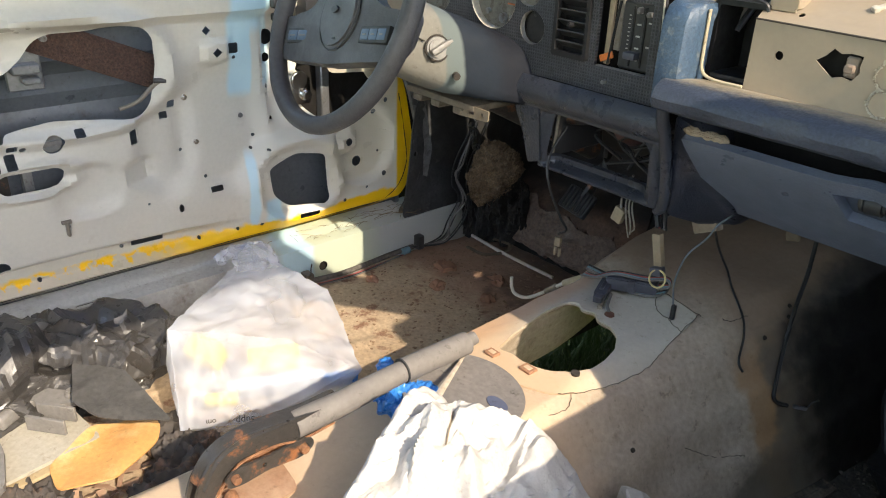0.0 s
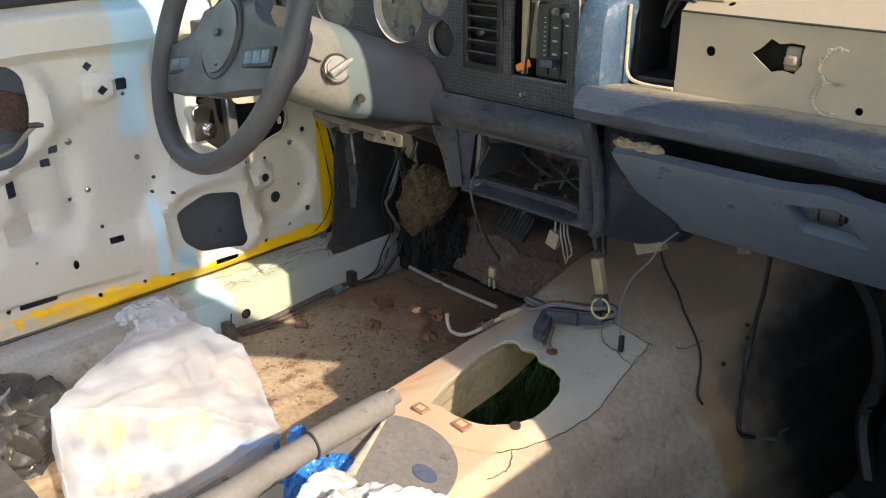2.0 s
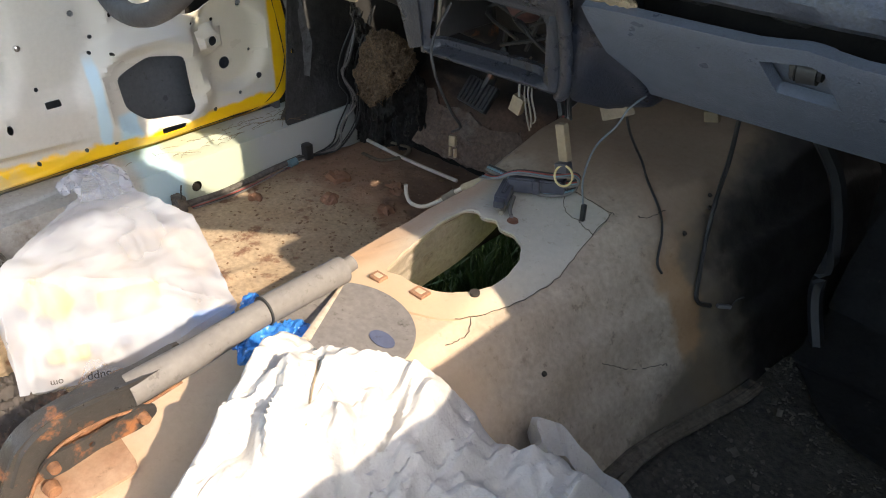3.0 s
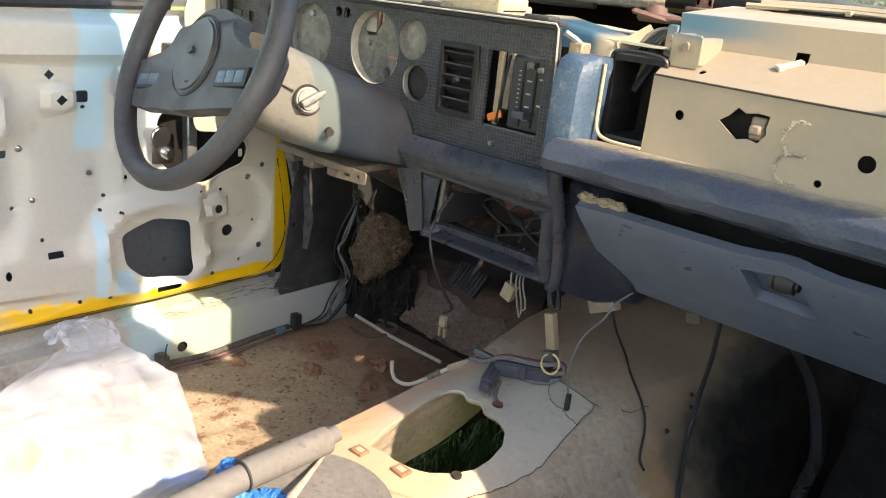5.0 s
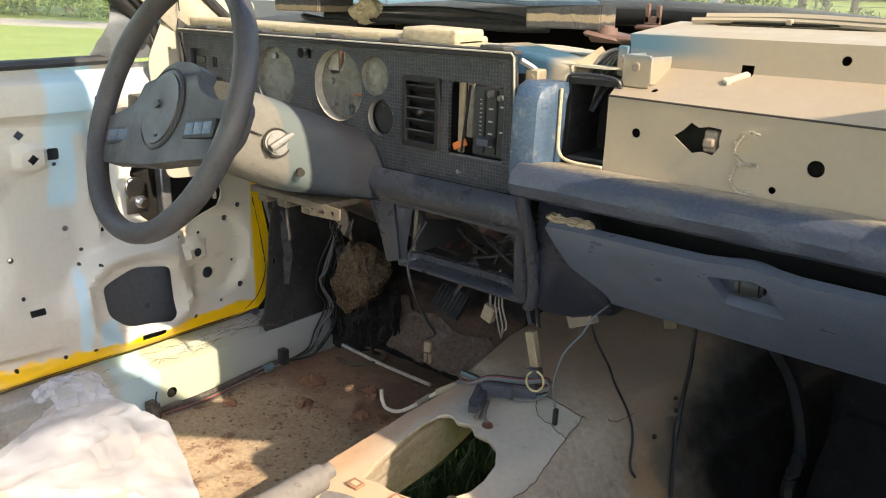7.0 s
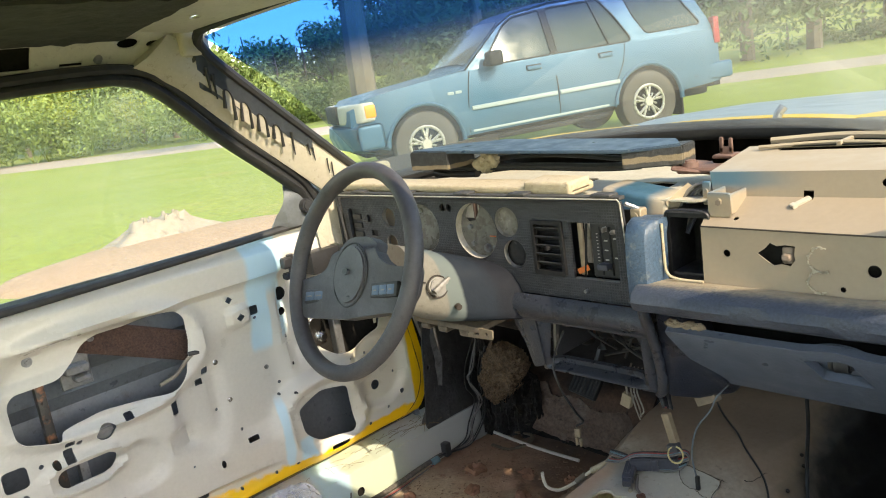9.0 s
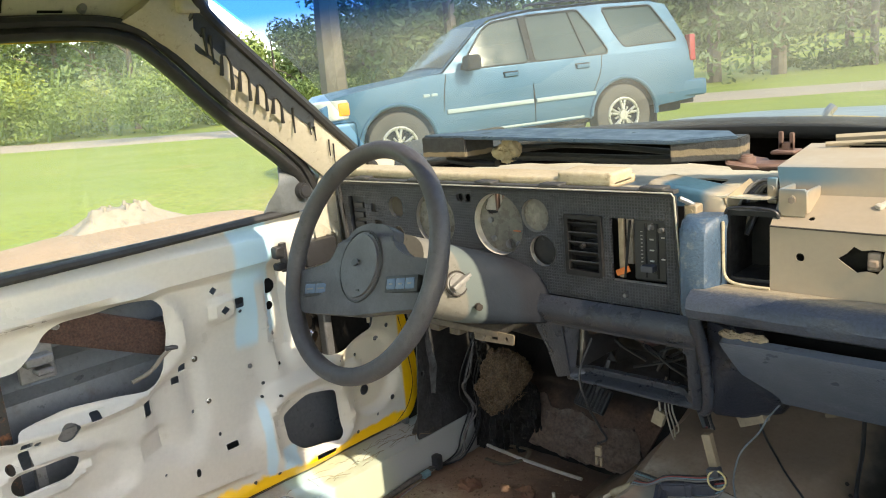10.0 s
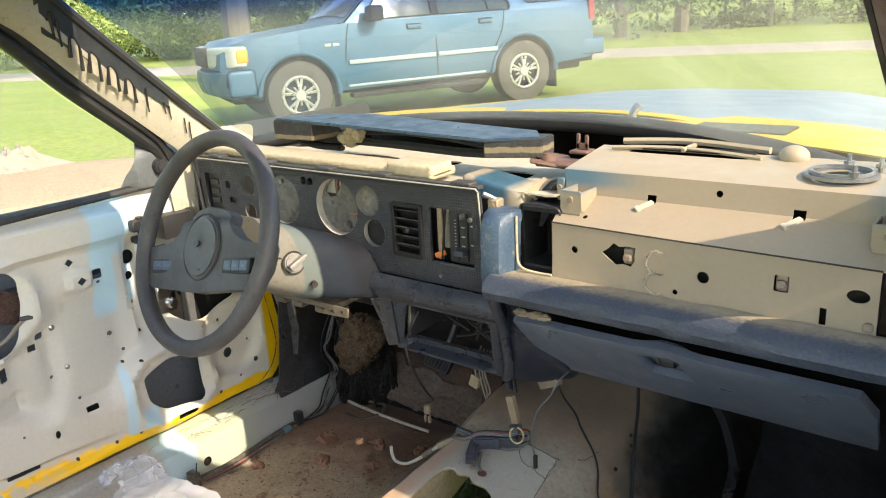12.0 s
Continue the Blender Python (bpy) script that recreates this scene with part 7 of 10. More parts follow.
random.seed(31)
ns = bmesh.new()
NEST = [(-0.572, 0.850), (-0.510, 0.832), (-0.478, 0.797), (-0.508, 0.752), (-0.588, 0.676), (-0.626, 0.686), (-0.622, 0.745)]
for k, (x, z) in enumerate(NEST):
    for y, f in ((1.322 + 0.012 * (k % 3), 1.0), (1.385, 0.72)):
        ns.verts.new((-0.56 + (x + 0.56) * f, y, 0.765 + (z - 0.765) * f))
bmesh.ops.convex_hull(ns, input=ns.verts[:])
for _ in range(5):
    bmesh.ops.subdivide_edges(ns, edges=ns.edges[:], cuts=1, use_grid_fill=True)
crumple(ns, 0.010, 60, 7)
for k in range(420):
    p = Vector((random.uniform(-0.62, -0.485), random.uniform(1.318, 1.345), random.uniform(0.685, 0.845)))
    side = (p.x + 0.555) * 0.6 + (p.z - 0.765) * -0.75
    if abs(side) > 0.055:
        continue
    d = Vector((random.gauss(0.5, 0.5), random.gauss(0, 0.35), random.gauss(0.7, 0.5))).normalized() * random.uniform(0.006, 0.018)
    tube([p - d, p + Vector((0, -0.003, 0)), p + d], 0.0007, 3, 2, ns)
nest = solid("insulation_clump", ns, m_nest, "matted brown fibre clump hanging behind the kick panel", "insulation", angle=80)
hg = bmesh.new()
tube([(-0.628, 1.335, 0.985), (-0.634, 1.332, 0.93), (-0.630, 1.328, 0.885), (-0.612, 1.326, 0.845), (-0.606, 1.325, 0.812)], lambda q: 0.015 - 0.003 * q, 12, 8, hg, False, 0.45)
crumple(hg, 0.012, 60, 4)
solid("hanging_insulation", hg, shade("grey_felt", (0.045, 0.042, 0.036), 0.95, second=(0.085, 0.075, 0.06), scale=40, grain=0.2, bump=0.8, bump_scale=140), "dark strip of old felt hanging under the dashboard", "insulation")


# black fabric that hangs in the corner
def drape(u, v):
    """u: along the corner; v: height."""
    w = 0.005 * math.sin(u * 19 + 3.0 * math.sin(v * 4)) + 0.022 * fbm(u * 2.2, v, 3, 4) + 0.006 * fbm(u, v, 7, 24)
    x = -0.690 + 0.155 * u
    y = 1.375 + 0.085 * u * u
    return (x + 0.5 * w, y - w, 0.545 + 0.335 * v * (1 - 0.25 * u))


ck = sheet([(0, 0), (1.0, 0), (1.0, 0.62), (0.72, 0.78), (0.5, 0.70), (0.25, 0.95), (0, 1.0)], [], drape, 0.022, 0.004)
solid("corner_fabric", ck, shade("tarry_fabric", (0.018, 0.017, 0.016), 0.85, second=(0.040, 0.036, 0.030), spec=0.3, scale=18, amount=0.9, grain=0.2, grain_scale=160, bump=0.9, bump_scale=70, stains=(0.085, 0.078, 0.066), stain_scale=34, stain_low=0.60, stain_high=0.68), "black tarry fabric hanging in the footwell corner", "fabric")

# cables that hang down the kick panel
random.seed(12)
harness = thing("kick_panel_harness", "tangle of grey and black cables down the kick panel", "wires", (-0.67, 1.25, 0.56))
for k in range(9):
    a, b, c = random.gauss(0, 0.007), random.gauss(0, 0.009), random.gauss(0, 0.006)
    pts = [(-0.655 + a, 1.385 + b, 0.86 + c), (-0.672 + c, 1.352 + b, 0.765), (-0.676 + a, 1.345 + b, 0.716 + c), (-0.672 + c, 1.358 + a, 0.660), (-0.672 + a, 1.332 + b, 0.605), (-0.668 + c, 1.296 + a, 0.566), (-0.668 + a, 1.24 + b, 0.558), (-0.672 + 0.3 * a, 1.185, 0.564 + 0.5 * abs(c)), (-0.676, 1.12, 0.566)]
    part("cable", tube(pts, random.uniform(0.0016, 0.0026), 6, 6), random.choice([m_wire, m_wiregrey, m_wire, m_conn]), harness)
m_conduit = shade("dusty_conduit", (0.115, 0.105, 0.092), 0.8, second=(0.19, 0.165, 0.135), scale=60, grain=0.2, bump=0.6, bump_scale=200)
part("conduit", tube([(-0.674, 1.19, 0.566), (-0.672, 1.12, 0.565), (-0.668, 1.04, 0.562), (-0.664, 0.96, 0.562), (-0.670, 0.88, 0.564), (-0.672, 0.74, 0.562), (-0.668, 0.60, 0.560)], 0.0068, 10, 6), m_conduit, harness, "dusty grey wiring conduit along the sill")
for k in range(4):
    pts = [(-0.664 + 0.004 * k, 1.16 - 0.01 * k, 0.557 + 0.003 * k), (-0.654 + 0.004 * k, 1.0, 0.557 + 0.002 * random.random()), (-0.660 + 0.004 * k, 0.90, 0.560)]
    part("cable", tube(pts, 0.0014, 6, 6), (m_wiregrey, m_wirered, m_wire, m_wiregrey)[k], harness)
part("cable_clip", box(-0.685, -0.655, 0.872, 0.892, 0.552, 0.588, 0.004, 2), m_conduit, harness)
part("cable_tie", tube([(-0.655, 0.882, 0.585), (-0.650, 0.880, 0.605), (-0.652, 0.884, 0.618)], 0.0016, 5, 4), m_wire, harness)
part("cable_clip", box(-0.684, -0.662, 1.200, 1.220, 0.556, 0.594, 0.005, 2, None, None), m_black, harness)
part("blue_tape", tube([(-0.666, 1.172, 0.566), (-0.666, 1.150, 0.565)], 0.009, 10, 1), m_wireblue, harness)

rod = thing("white_rod", "off-white plastic rod lying on the floor", "rod", (-0.5, 1.37, 0.54))
part("rod_shaft", tube([(-0.652, 1.374, 0.556), (-0.54, 1.368, 0.555), (-0.44, 1.366, 0.556), (-0.355, 1.366, 0.558)], 0.0042, 10, 6), m_rod, rod)
lp2 = bmesh.new()
tube([(-0.62, 1.33, 0.547), (-0.56, 1.33, 0.55), (-0.53, 1.37, 0.555), (-0.545, 1.41, 0.558), (-0.60, 1.405, 0.556)], 0.006, 8, 8, lp2, False, 0.5)
solid("old_strap", lp2, shade("strap", (0.16, 0.12, 0.08), 0.8, second=(0.1, 0.08, 0.05), scale=30, bump=0.3), "dirty brown strap curled on the floor", "strap")

# the white hose and the bundle of connectors over the tunnel's edge
hose = thing("white_hose", "cracked off-white rubber hose with taped joints", "hose", (-0.10, 1.08, 0.79))
part("hose_tube", tube([(-0.210, 1.070, 0.714), (-0.208, 1.070, 0.694), (-0.196, 1.069, 0.683), (-0.166, 1.070, 0.688), (-0.127, 1.072, 0.716), (-0.090, 1.076, 0.748), (-0.050, 1.080, 0.776)], 0.0034, 10, 6), m_rod, hose)
part("hose_joint", tube([(-0.122, 1.072, 0.720), (-0.100, 1.075, 0.740)], 0.0058, 12, 1), m_wirewhite, hose)
part("hose_joint", tube([(-0.085, 1.077, 0.752), (-0.045, 1.080, 0.780)], 0.0064, 12, 1), m_foampad, hose)
bundle = thing("connector_bundle", "grey connector block with a bundle of grey and green wires", "connector", (0.05, 1.07, 0.80))
for k in range(4):
    o = 0.0035 * (k % 4)
    z = 0.801 + 0.004 * (k // 4) + 0.002 * (k % 3)
    part("wire", tube([(-0.040, 1.078 + o, z), (0.00, 1.070 + o, z + 0.004), (0.04, 1.060 + o, z + 0.004), (0.085, 1.066 + o * 1.5, z + 0.006), (0.11, 1.085 + o, z + 0.012), (0.100, 1.105 + o, z + 0.02)], 0.0022, 6, 6), (m_wiregrey, m_wireblue, m_wire, m_wiregrey, m_wire, m_wiregrey, m_wireblue, m_wire)[k], bundle)
CM = Matrix.Translation((0.064, 1.070, 0.818)) @ Matrix.Rotation(radians(27), 4, "Z") @ Matrix.Rotation(radians(-3), 4, "Y")
cbk = bmesh.new()
box(-0.042, 0.004, -0.017, 0.017, -0.010, 0.010, 0.003, 2, cbk, CM)
box(0.000, 0.040, -0.0145, 0.0145, -0.0085, 0.0085, 0.003, 2, cbk, CM)
for q in (-0.012, 0.0, 0.012):
    box(-0.040, 0.036, q - 0.0016, q + 0.0016, 0.008, 0.0118, 0.001, 1, cbk, CM)
box(-0.006, 0.006, -0.0185, 0.0185, -0.0105, 0.0112, 0.002, 1, cbk, CM)
part("connector_block", cbk, m_conn, bundle, "slate-grey two-part connector block")
PM2 = Matrix.Translation((0.038, 1.026, 0.808)) @ Matrix.Rotation(radians(-68), 4, "Z") @ Matrix.Rotation(radians(8), 4, "Y")
cbp = bmesh.new()
box(-0.026, 0.020, -0.010, 0.010, -0.008, 0.008, 0.003, 2, cbp, PM2)
box(0.016, 0.030, -0.0075, 0.0075, -0.006, 0.006, 0.002, 2, cbp, PM2)
box(-0.020, 0.010, -0.003, 0.003, 0.007, 0.011, 0.001, 1, cbp, PM2)
part("connector_plug", cbp, m_conn, bundle)
for k, mt in enumerate((m_wiregrey, m_wireblue, m_wirered, m_wire)):
    part("wire", tube([CM @ Vector((0.038, -0.009 + 0.006 * k, 0.002)), CM @ Vector((0.058, -0.010 + 0.005 * k, 0.008)), CM @ Vector((0.052, -0.004 + 0.004 * k, 0.017)), CM @ Vector((0.02, -0.010 + 0.005 * k, 0.0145)), CM @ Vector((-0.03, -0.006 + 0.004 * k, 0.0145)), CM @ Vector((-0.062, -0.004 + 0.003 * k, 0.002)), (-0.03, 1.052 + 0.006 * k, 0.800)], 0.0017, 6, 6), mt, bundle)
part("plug_tail", tube([(0.035, 1.035, 0.80), (0.050, 1.012, 0.797), (0.058, 0.995, 0.796)], 0.004, 6, 5), m_wirewhite, bundle)
part("plug_tail", tube([(0.045, 1.04, 0.80), (0.062, 1.01, 0.797), (0.075, 0.998, 0.796)], 0.003, 6, 5), m_wiregrey, bundle)
rg = cyl((0.078, 0.997, 0.789), (0.078, 0.997, 0.794), 0.009, 0.008, 7, None, True, 0.001)
solid("rusty_fitting", rg, m_rust, "small rusty fitting on the tunnel", "fitting")

# wires that hang from the dashboard, each with its plug
def hanging(pts, r, material, label, plug=None, plug_mat=None, plug_size=(0.009, 0.006, 0.022), turn=0.0, lean=0.0):
    t = thing("hanging_wire", label, "wire", tuple(pts[-1]))
    part("wire", tube(pts, r, 6, 7), material, t)
    if plug:
        w, d, h = plug_size
        mm = Matrix.Translation(plug) @ Matrix.Rotation(radians(turn), 4, "Z") @ Matrix.Rotation(radians(lean), 4, "Y")
        part("plug", box(-w, w, -d, d, -h, h, 0.002, 2, None, mm), plug_mat, t)
    return t


h1 = hanging([(-0.09, 1.045, 1.05), (-0.097, 1.015, 1.00), (-0.085, 1.01, 0.955), (-0.072, 1.03, 0.90), (-0.080, 1.06, 0.865), (-0.105, 1.07, 0.845)], 0.0022, m_wire, "grey wire with a pale plug hanging from the cubby", (-0.108, 1.075, 0.828), m_connwhite, (0.006, 0.004, 0.009), 10)
for dx in (-0.005, 0.005):
    part("plug_prong", box(-0.108 + dx - 0.002, -0.108 + dx + 0.002, 1.072, 1.078, 0.800, 0.816, 0.001, 1), m_connwhite, h1)
h2 = hanging([(0.020, 1.09, 0.99), (0.012, 1.08, 0.955), (0.016, 1.075, 0.935)], 0.002, m_wirewhite, "pale wires with a beige plug below the cubby", (0.012, 1.078, 0.922), m_connwhite, (0.010, 0.006, 0.013), 0, 18)
for k in range(3):
    part("wire", tube([(0.026 + 0.008 * k, 1.09, 0.985), (0.024 + 0.006 * k, 1.075, 0.95), (0.034 + 0.008 * k, 1.07, 0.915), (0.040 + 0.002 * k, 1.072, 0.892 + 0.006 * k)], 0.0014, 5, 5), m_wirewhite, h2)
h3 = hanging([(0.060, 1.10, 1.00), (0.082, 1.075, 0.96), (0.100, 1.06, 0.935)], 0.005, m_wire, "long beige plug with a yellow wire loop under the dashboard", (0.112, 1.052, 0.903), m_connwhite, (0.0072, 0.006, 0.027), 0, -14)
for k in range(5):
    part("wire", tube([(0.050 + 0.006 * k, 1.12, 1.0), (0.075 + 0.005 * k, 1.085, 0.965 - 0.005 * k), (0.098 + 0.004 * k, 1.06, 0.935)], 0.002, 5, 5), (m_wire, m_wirered, m_wire, m_wiregrey, m_wire)[k], h3)
part("plug_cap", box(-0.010, 0.010, -0.008, 0.008, -0.007, 0.007, 0.003, 2, None, Matrix.Translation((0.121, 1.044, 0.873)) @ Matrix.Rotation(radians(-14), 4, "Y")), m_conn, h3)
ringp = [Vector((0.129 + 0.014 * math.cos(a), 1.034 + 0.004 * math.sin(a), 0.866 + 0.013 * math.sin(a))) for a in [2 * math.pi * k / 20 for k in range(20)]]
part("wire_loop", tube(ringp, 0.0016, 6, 1, None, True), m_wireyel, h3)
h4 = hanging([(0.150, 1.14, 0.985), (0.145, 1.12, 0.965), (0.140, 1.115, 0.955)], 0.003, m_wire, "flat beige relay hanging from wires", (0.152, 1.108, 0.948), shade("beige_relay", (0.27, 0.21, 0.145), 0.6, second=(0.21, 0.16, 0.11), scale=30, bump=0.1), (0.025, 0.007, 0.013), -14, -28)
m_wirepale = shade("wire_pale_blue", (0.16, 0.18, 0.185), 0.5, second=(0.07, 0.10, 0.14), scale=80, bump=0.0)
h5 = hanging([(0.200, 1.118, 0.985), (0.193, 1.068, 0.972), (0.180, 1.065, 0.945), (0.156, 1.066, 0.912), (0.145, 1.066, 0.883), (0.142, 1.063, 0.850), (0.150, 1.060, 0.815)], 0.0015, m_wirepale, "pale blue striped wire ending on the tunnel", (0.151, 1.0595, 0.808), m_wire, (0.0034, 0.0034, 0.013))
h6 = hanging([(0.130, 1.15, 0.985), (0.150, 1.15, 0.910), (0.155, 1.20, 0.838), (0.179, 1.178, 0.825), (0.221, 1.147, 0.803), (0.241, 1.124, 0.785), (0.253, 1.100, 0.755), (0.263, 1.100, 0.740)], 0.0019, m_wire, "thin dark wire trailing down the tunnel side")
h7 = hanging([(0.292, 1.17, 1.0), (0.291, 1.173, 0.950), (0.286, 1.185, 0.890), (0.276, 1.20, 0.830), (0.280, 1.186, 0.765), (0.300, 1.140, 0.722), (0.308, 1.132, 0.699), (0.320, 1.153, 0.686)], 0.0034, m_wire, "black cable with a bare metal tip beside the tunnel", (0.331, 1.176, 0.678), m_steel, (0.013, 0.003, 0.003), 62, 18)
part("tip_barb", tube([(0.336, 1.19, 0.672), (0.340, 1.195, 0.684), (0.348, 1.20, 0.690)], 0.0011, 5, 4), m_wire, h7)
h8 = hanging([(0.235, 1.22, 0.985), (0.228, 1.25, 0.945), (0.220, 1.27, 0.915)], 0.003, m_wire, "small beige tag on a black wire", (0.214, 1.274, 0.905), shade("brown_tag", (0.22, 0.17, 0.11), 0.7, bump=0.1), (0.011, 0.004, 0.008), 0, -15)
h9 = hanging([(0.33, 1.27, 1.0), (0.345, 1.31, 0.92), (0.385, 1.34, 0.84), (0.410, 1.35, 0.74), (0.405, 1.34, 0.66), (0.44, 1.31, 0.58)], 0.011, m_wire, "thick black heater hose in the passenger footwell")

def mat_pt(u, v):
    """u: x; v: 0 up on the firewall .. 1 out on the floor."""
    y = lerp_at(v, [(0, 1.52), (0.35, 1.46), (0.6, 1.37), (0.8, 1.27), (1.0, 1.16)])
    z = lerp_at(v, [(0, 0.99), (0.35, 0.76), (0.6, 0.615), (0.8, 0.568), (1.0, 0.556)])
    w = 0.016 * math.sin(u * 23 + 3 * v) + 0.014 * fbm(u, v, 2, 7) + 0.004 * fbm(u, v, 5, 26)
    return (u + 0.02 * fbm(u, v, 9, 4), y - w * (1 - 0.6 * v), max(z + 0.5 * w * v, 0.553))


solid("floor_mat", sheet([(0.435, 0), (0.735, 0), (0.735, 0.92), (0.60, 1.0), (0.50, 0.93), (0.425, 0.82)], [], mat_pt, 0.022, 0.005), shade("black_rubber_mat", (0.012, 0.012, 0.012), 0.8, second=(0.020, 0.019, 0.018), spec=0.2, scale=9, grain=0.1, bump=0.4, bump_scale=60, stains=(0.055, 0.05, 0.042), stain_scale=30, stain_low=0.64, stain_high=0.70), "black rubber mat sagging from the firewall to the floor", "floor mat")
sm = sheet([(0.40, 0.0), (1.20, 0.0), (1.20, 1.0), (0.40, 1.0)], [], lambda u, v: (lerp_at(u, [(-0.3, 0.28), (0.5, 0.29), (0.93, 0.335), (1.22, 0.392), (1.6, 0.46)]) - 0.006 + 0.026 * v, u, 0.556 - 0.004 * v + 0.002 * fbm(u, v, 0, 15)), 0.05, 0.004)
part("floor_seam", sm, shade("dirty_seam", (0.20, 0.165, 0.125), 0.9, second=(0.08, 0.066, 0.052), scale=14, amount=1.0, grain=0.15, bump=0.6, stains=(0.04, 0.035, 0.03), stain_scale=18, stain_low=0.5, stain_high=0.62), tunnel, "dirty welded seam along the tunnel's foot")

# small dirt and flakes on the floors
random.seed(17)
df = bmesh.new()
for k in range(700):
    x, y = random.uniform(-0.66, -0.28), random.betavariate(3, 1.6) * 0.75 + 0.70
    s = random.uniform(0.0008, 0.0028) * (1.6 if random.random() < 0.08 else 1)
    bmesh.ops.create_icosphere(df, subdivisions=1, radius=s, matrix=Matrix.Translation((x, y, floor_z(x, y) + s * 0.3)) @ Matrix.Rotation(random.random() * 6, 4, "Z") @ Matrix.Diagonal((1.5, random.uniform(0.6, 1.2), 0.5, 1)))
solid("floor_grit", df, shade("grit", (0.17, 0.10, 0.06), 0.95, second=(0.28, 0.18, 0.11), scale=60, amount=1.0, bump=0.2), "reddish dirt crumbs scattered on the floor", "dirt", kind="stuff")
pf = bmesh.new()
for k in range(3200):
    x, y = random.uniform(0.34, 0.72), random.uniform(0.45, 1.32)
    if noise.noise(Vector((x * 13, y * 13, 2))) + 0.5 * noise.noise(Vector((x * 40, y * 40, 5))) < random.gauss(0.12, 0.10):
        continue
    s = random.uniform(0.0006, 0.0020) * (2.4 if random.random() < 0.07 else 1)
    z = 0.548
    mm = Matrix.Translation((x, y, z + s * 0.2)) @ Euler((random.gauss(0, 0.4), random.gauss(0, 0.4), random.random() * 6)).to_matrix().to_4x4()
    box(-s * 1.4, s * 1.4, -s, s, -0.0008, 0.0008, 0, 1, pf, mm)
solid("leaf_litter", pf, m_paper, "pale flakes and leaf litter on the black floor", "debris", kind="stuff", smooth=False)
twig = bmesh.new()
for k in range(70):
    y = random.betavariate(2.2, 1.3) * 0.50 + 0.80
    x = random.uniform(-0.765, -0.695)
    d = Vector((random.gauss(0, 0.3), random.gauss(0, 1), 0)).normalized() * random.uniform(0.006, 0.028)
    p = Vector((x, y, 0.6515))
    tube([p - d, p + Vector((random.gauss(0, 0.002), 0, 0.002)), p + d], random.uniform(0.0003, 0.0007), 4, 2, twig)
solid("dry_straw", twig, shade("straw", (0.26, 0.19, 0.11), 0.9, second=(0.12, 0.08, 0.05), scale=40, amount=1.0, bump=0.0), "dry straw and twigs lying on the sill", "straw", kind="stuff")
lump = bmesh.new()
for x, y, r in ((-0.565, 1.205, 0.022), (-0.50, 1.13, 0.012), (-0.44, 1.26, 0.016), (-0.38, 1.18, 0.010), (-0.33, 1.30, 0.012), (-0.61, 1.02, 0.008)):
    bmesh.ops.create_icosphere(lump, subdivisions=3, radius=r, matrix=Matrix.Translation((x, y, floor_z(x, y) + r * 0.05)) @ Matrix.Diagonal((1.1, 1, 0.5, 1)))
crumple(lump, 0.010, 60, 1)
solid("clay_lumps", lump, shade("clay", (0.26, 0.13, 0.08), 0.95, second=(0.33, 0.18, 0.11), scale=40, bump=0.4), "red clay lumps on the floor", "dirt", kind="stuff")

# ---- parking brake lever on the tunnel ----
m_rustedge = shade("orange_rust", (0.34, 0.16, 0.075), 0.85, second=(0.20, 0.09, 0.05), scale=40, amount=0.9, grain=0.15, bump=0.7, bump_scale=160)
lever = thing("brake_lever", "parking brake lever, grey tubular grip on a rusty black bracket", "brake lever", (0.055, 0.50, 0.76))
part("grip", tube([(0.048, 0.714, 0.832), (0.048, 0.66, 0.832), (0.0475, 0.604, 0.831)], 0.0165, 18, 4), m_lever, lever)
part("grip_button", tube([(0.048, 0.730, 0.835), (0.048, 0.712, 0.832)], 0.0098, 14, 1), m_lever, lever)
part("shaft", tube([(0.0475, 0.606, 0.830), (0.046, 0.56, 0.826), (0.042, 0.51, 0.818), (0.036, 0.45, 0.812)], lambda q: 0.0145 + 0.003 * q, 16, 5), m_lever, lever)
part("grip_collar", tube([(0.0475, 0.6055, 0.831), (0.0475, 0.6035, 0.831)], 0.0172, 18, 1), m_rubber, lever)
PLATE = [(0.520, 0.830), (0.465, 0.828), (0.420, 0.832), (0.375, 0.832), (0.342, 0.818), (0.322, 0.790), (0.314, 0.762), (0.336, 0.760), (0.352, 0.784), (0.374, 0.802), (0.415, 0.804), (0.452, 0.796), (0.500, 0.800)]
arm = sheet(rounded(PLATE, 0.010, 3), [], lambda u, v: (0.046 + 0.003 * math.sin(u * 30), u, v), 0.02, 0.004)
part("bracket_plate", arm, m_leverm, lever, "black pressed bracket with rust")
arm2 = sheet(rounded([(y, z - 0.004) for y, z in PLATE], 0.010, 3), [], plane_x(0.022), 0, 0.004)
part("bracket_plate", arm2, m_leverm, lever)
web = bmesh.new()
tube([(0.036, 0.505, 0.829), (0.035, 0.465, 0.826), (0.035, 0.420, 0.830), (0.035, 0.375, 0.829), (0.035, 0.345, 0.816), (0.035, 0.325, 0.786)], 0.0135, 10, 6, web, False, 0.10)
part("bracket_web", web, m_leverm, lever)
edge = bmesh.new()
tube([(0.050, 0.498, 0.801), (0.050, 0.452, 0.798), (0.050, 0.415, 0.806), (0.050, 0.374, 0.804), (0.050, 0.352, 0.786), (0.050, 0.336, 0.762)], 0.0016, 6, 6, edge)
part("bracket_lip", edge, m_rustedge, lever)
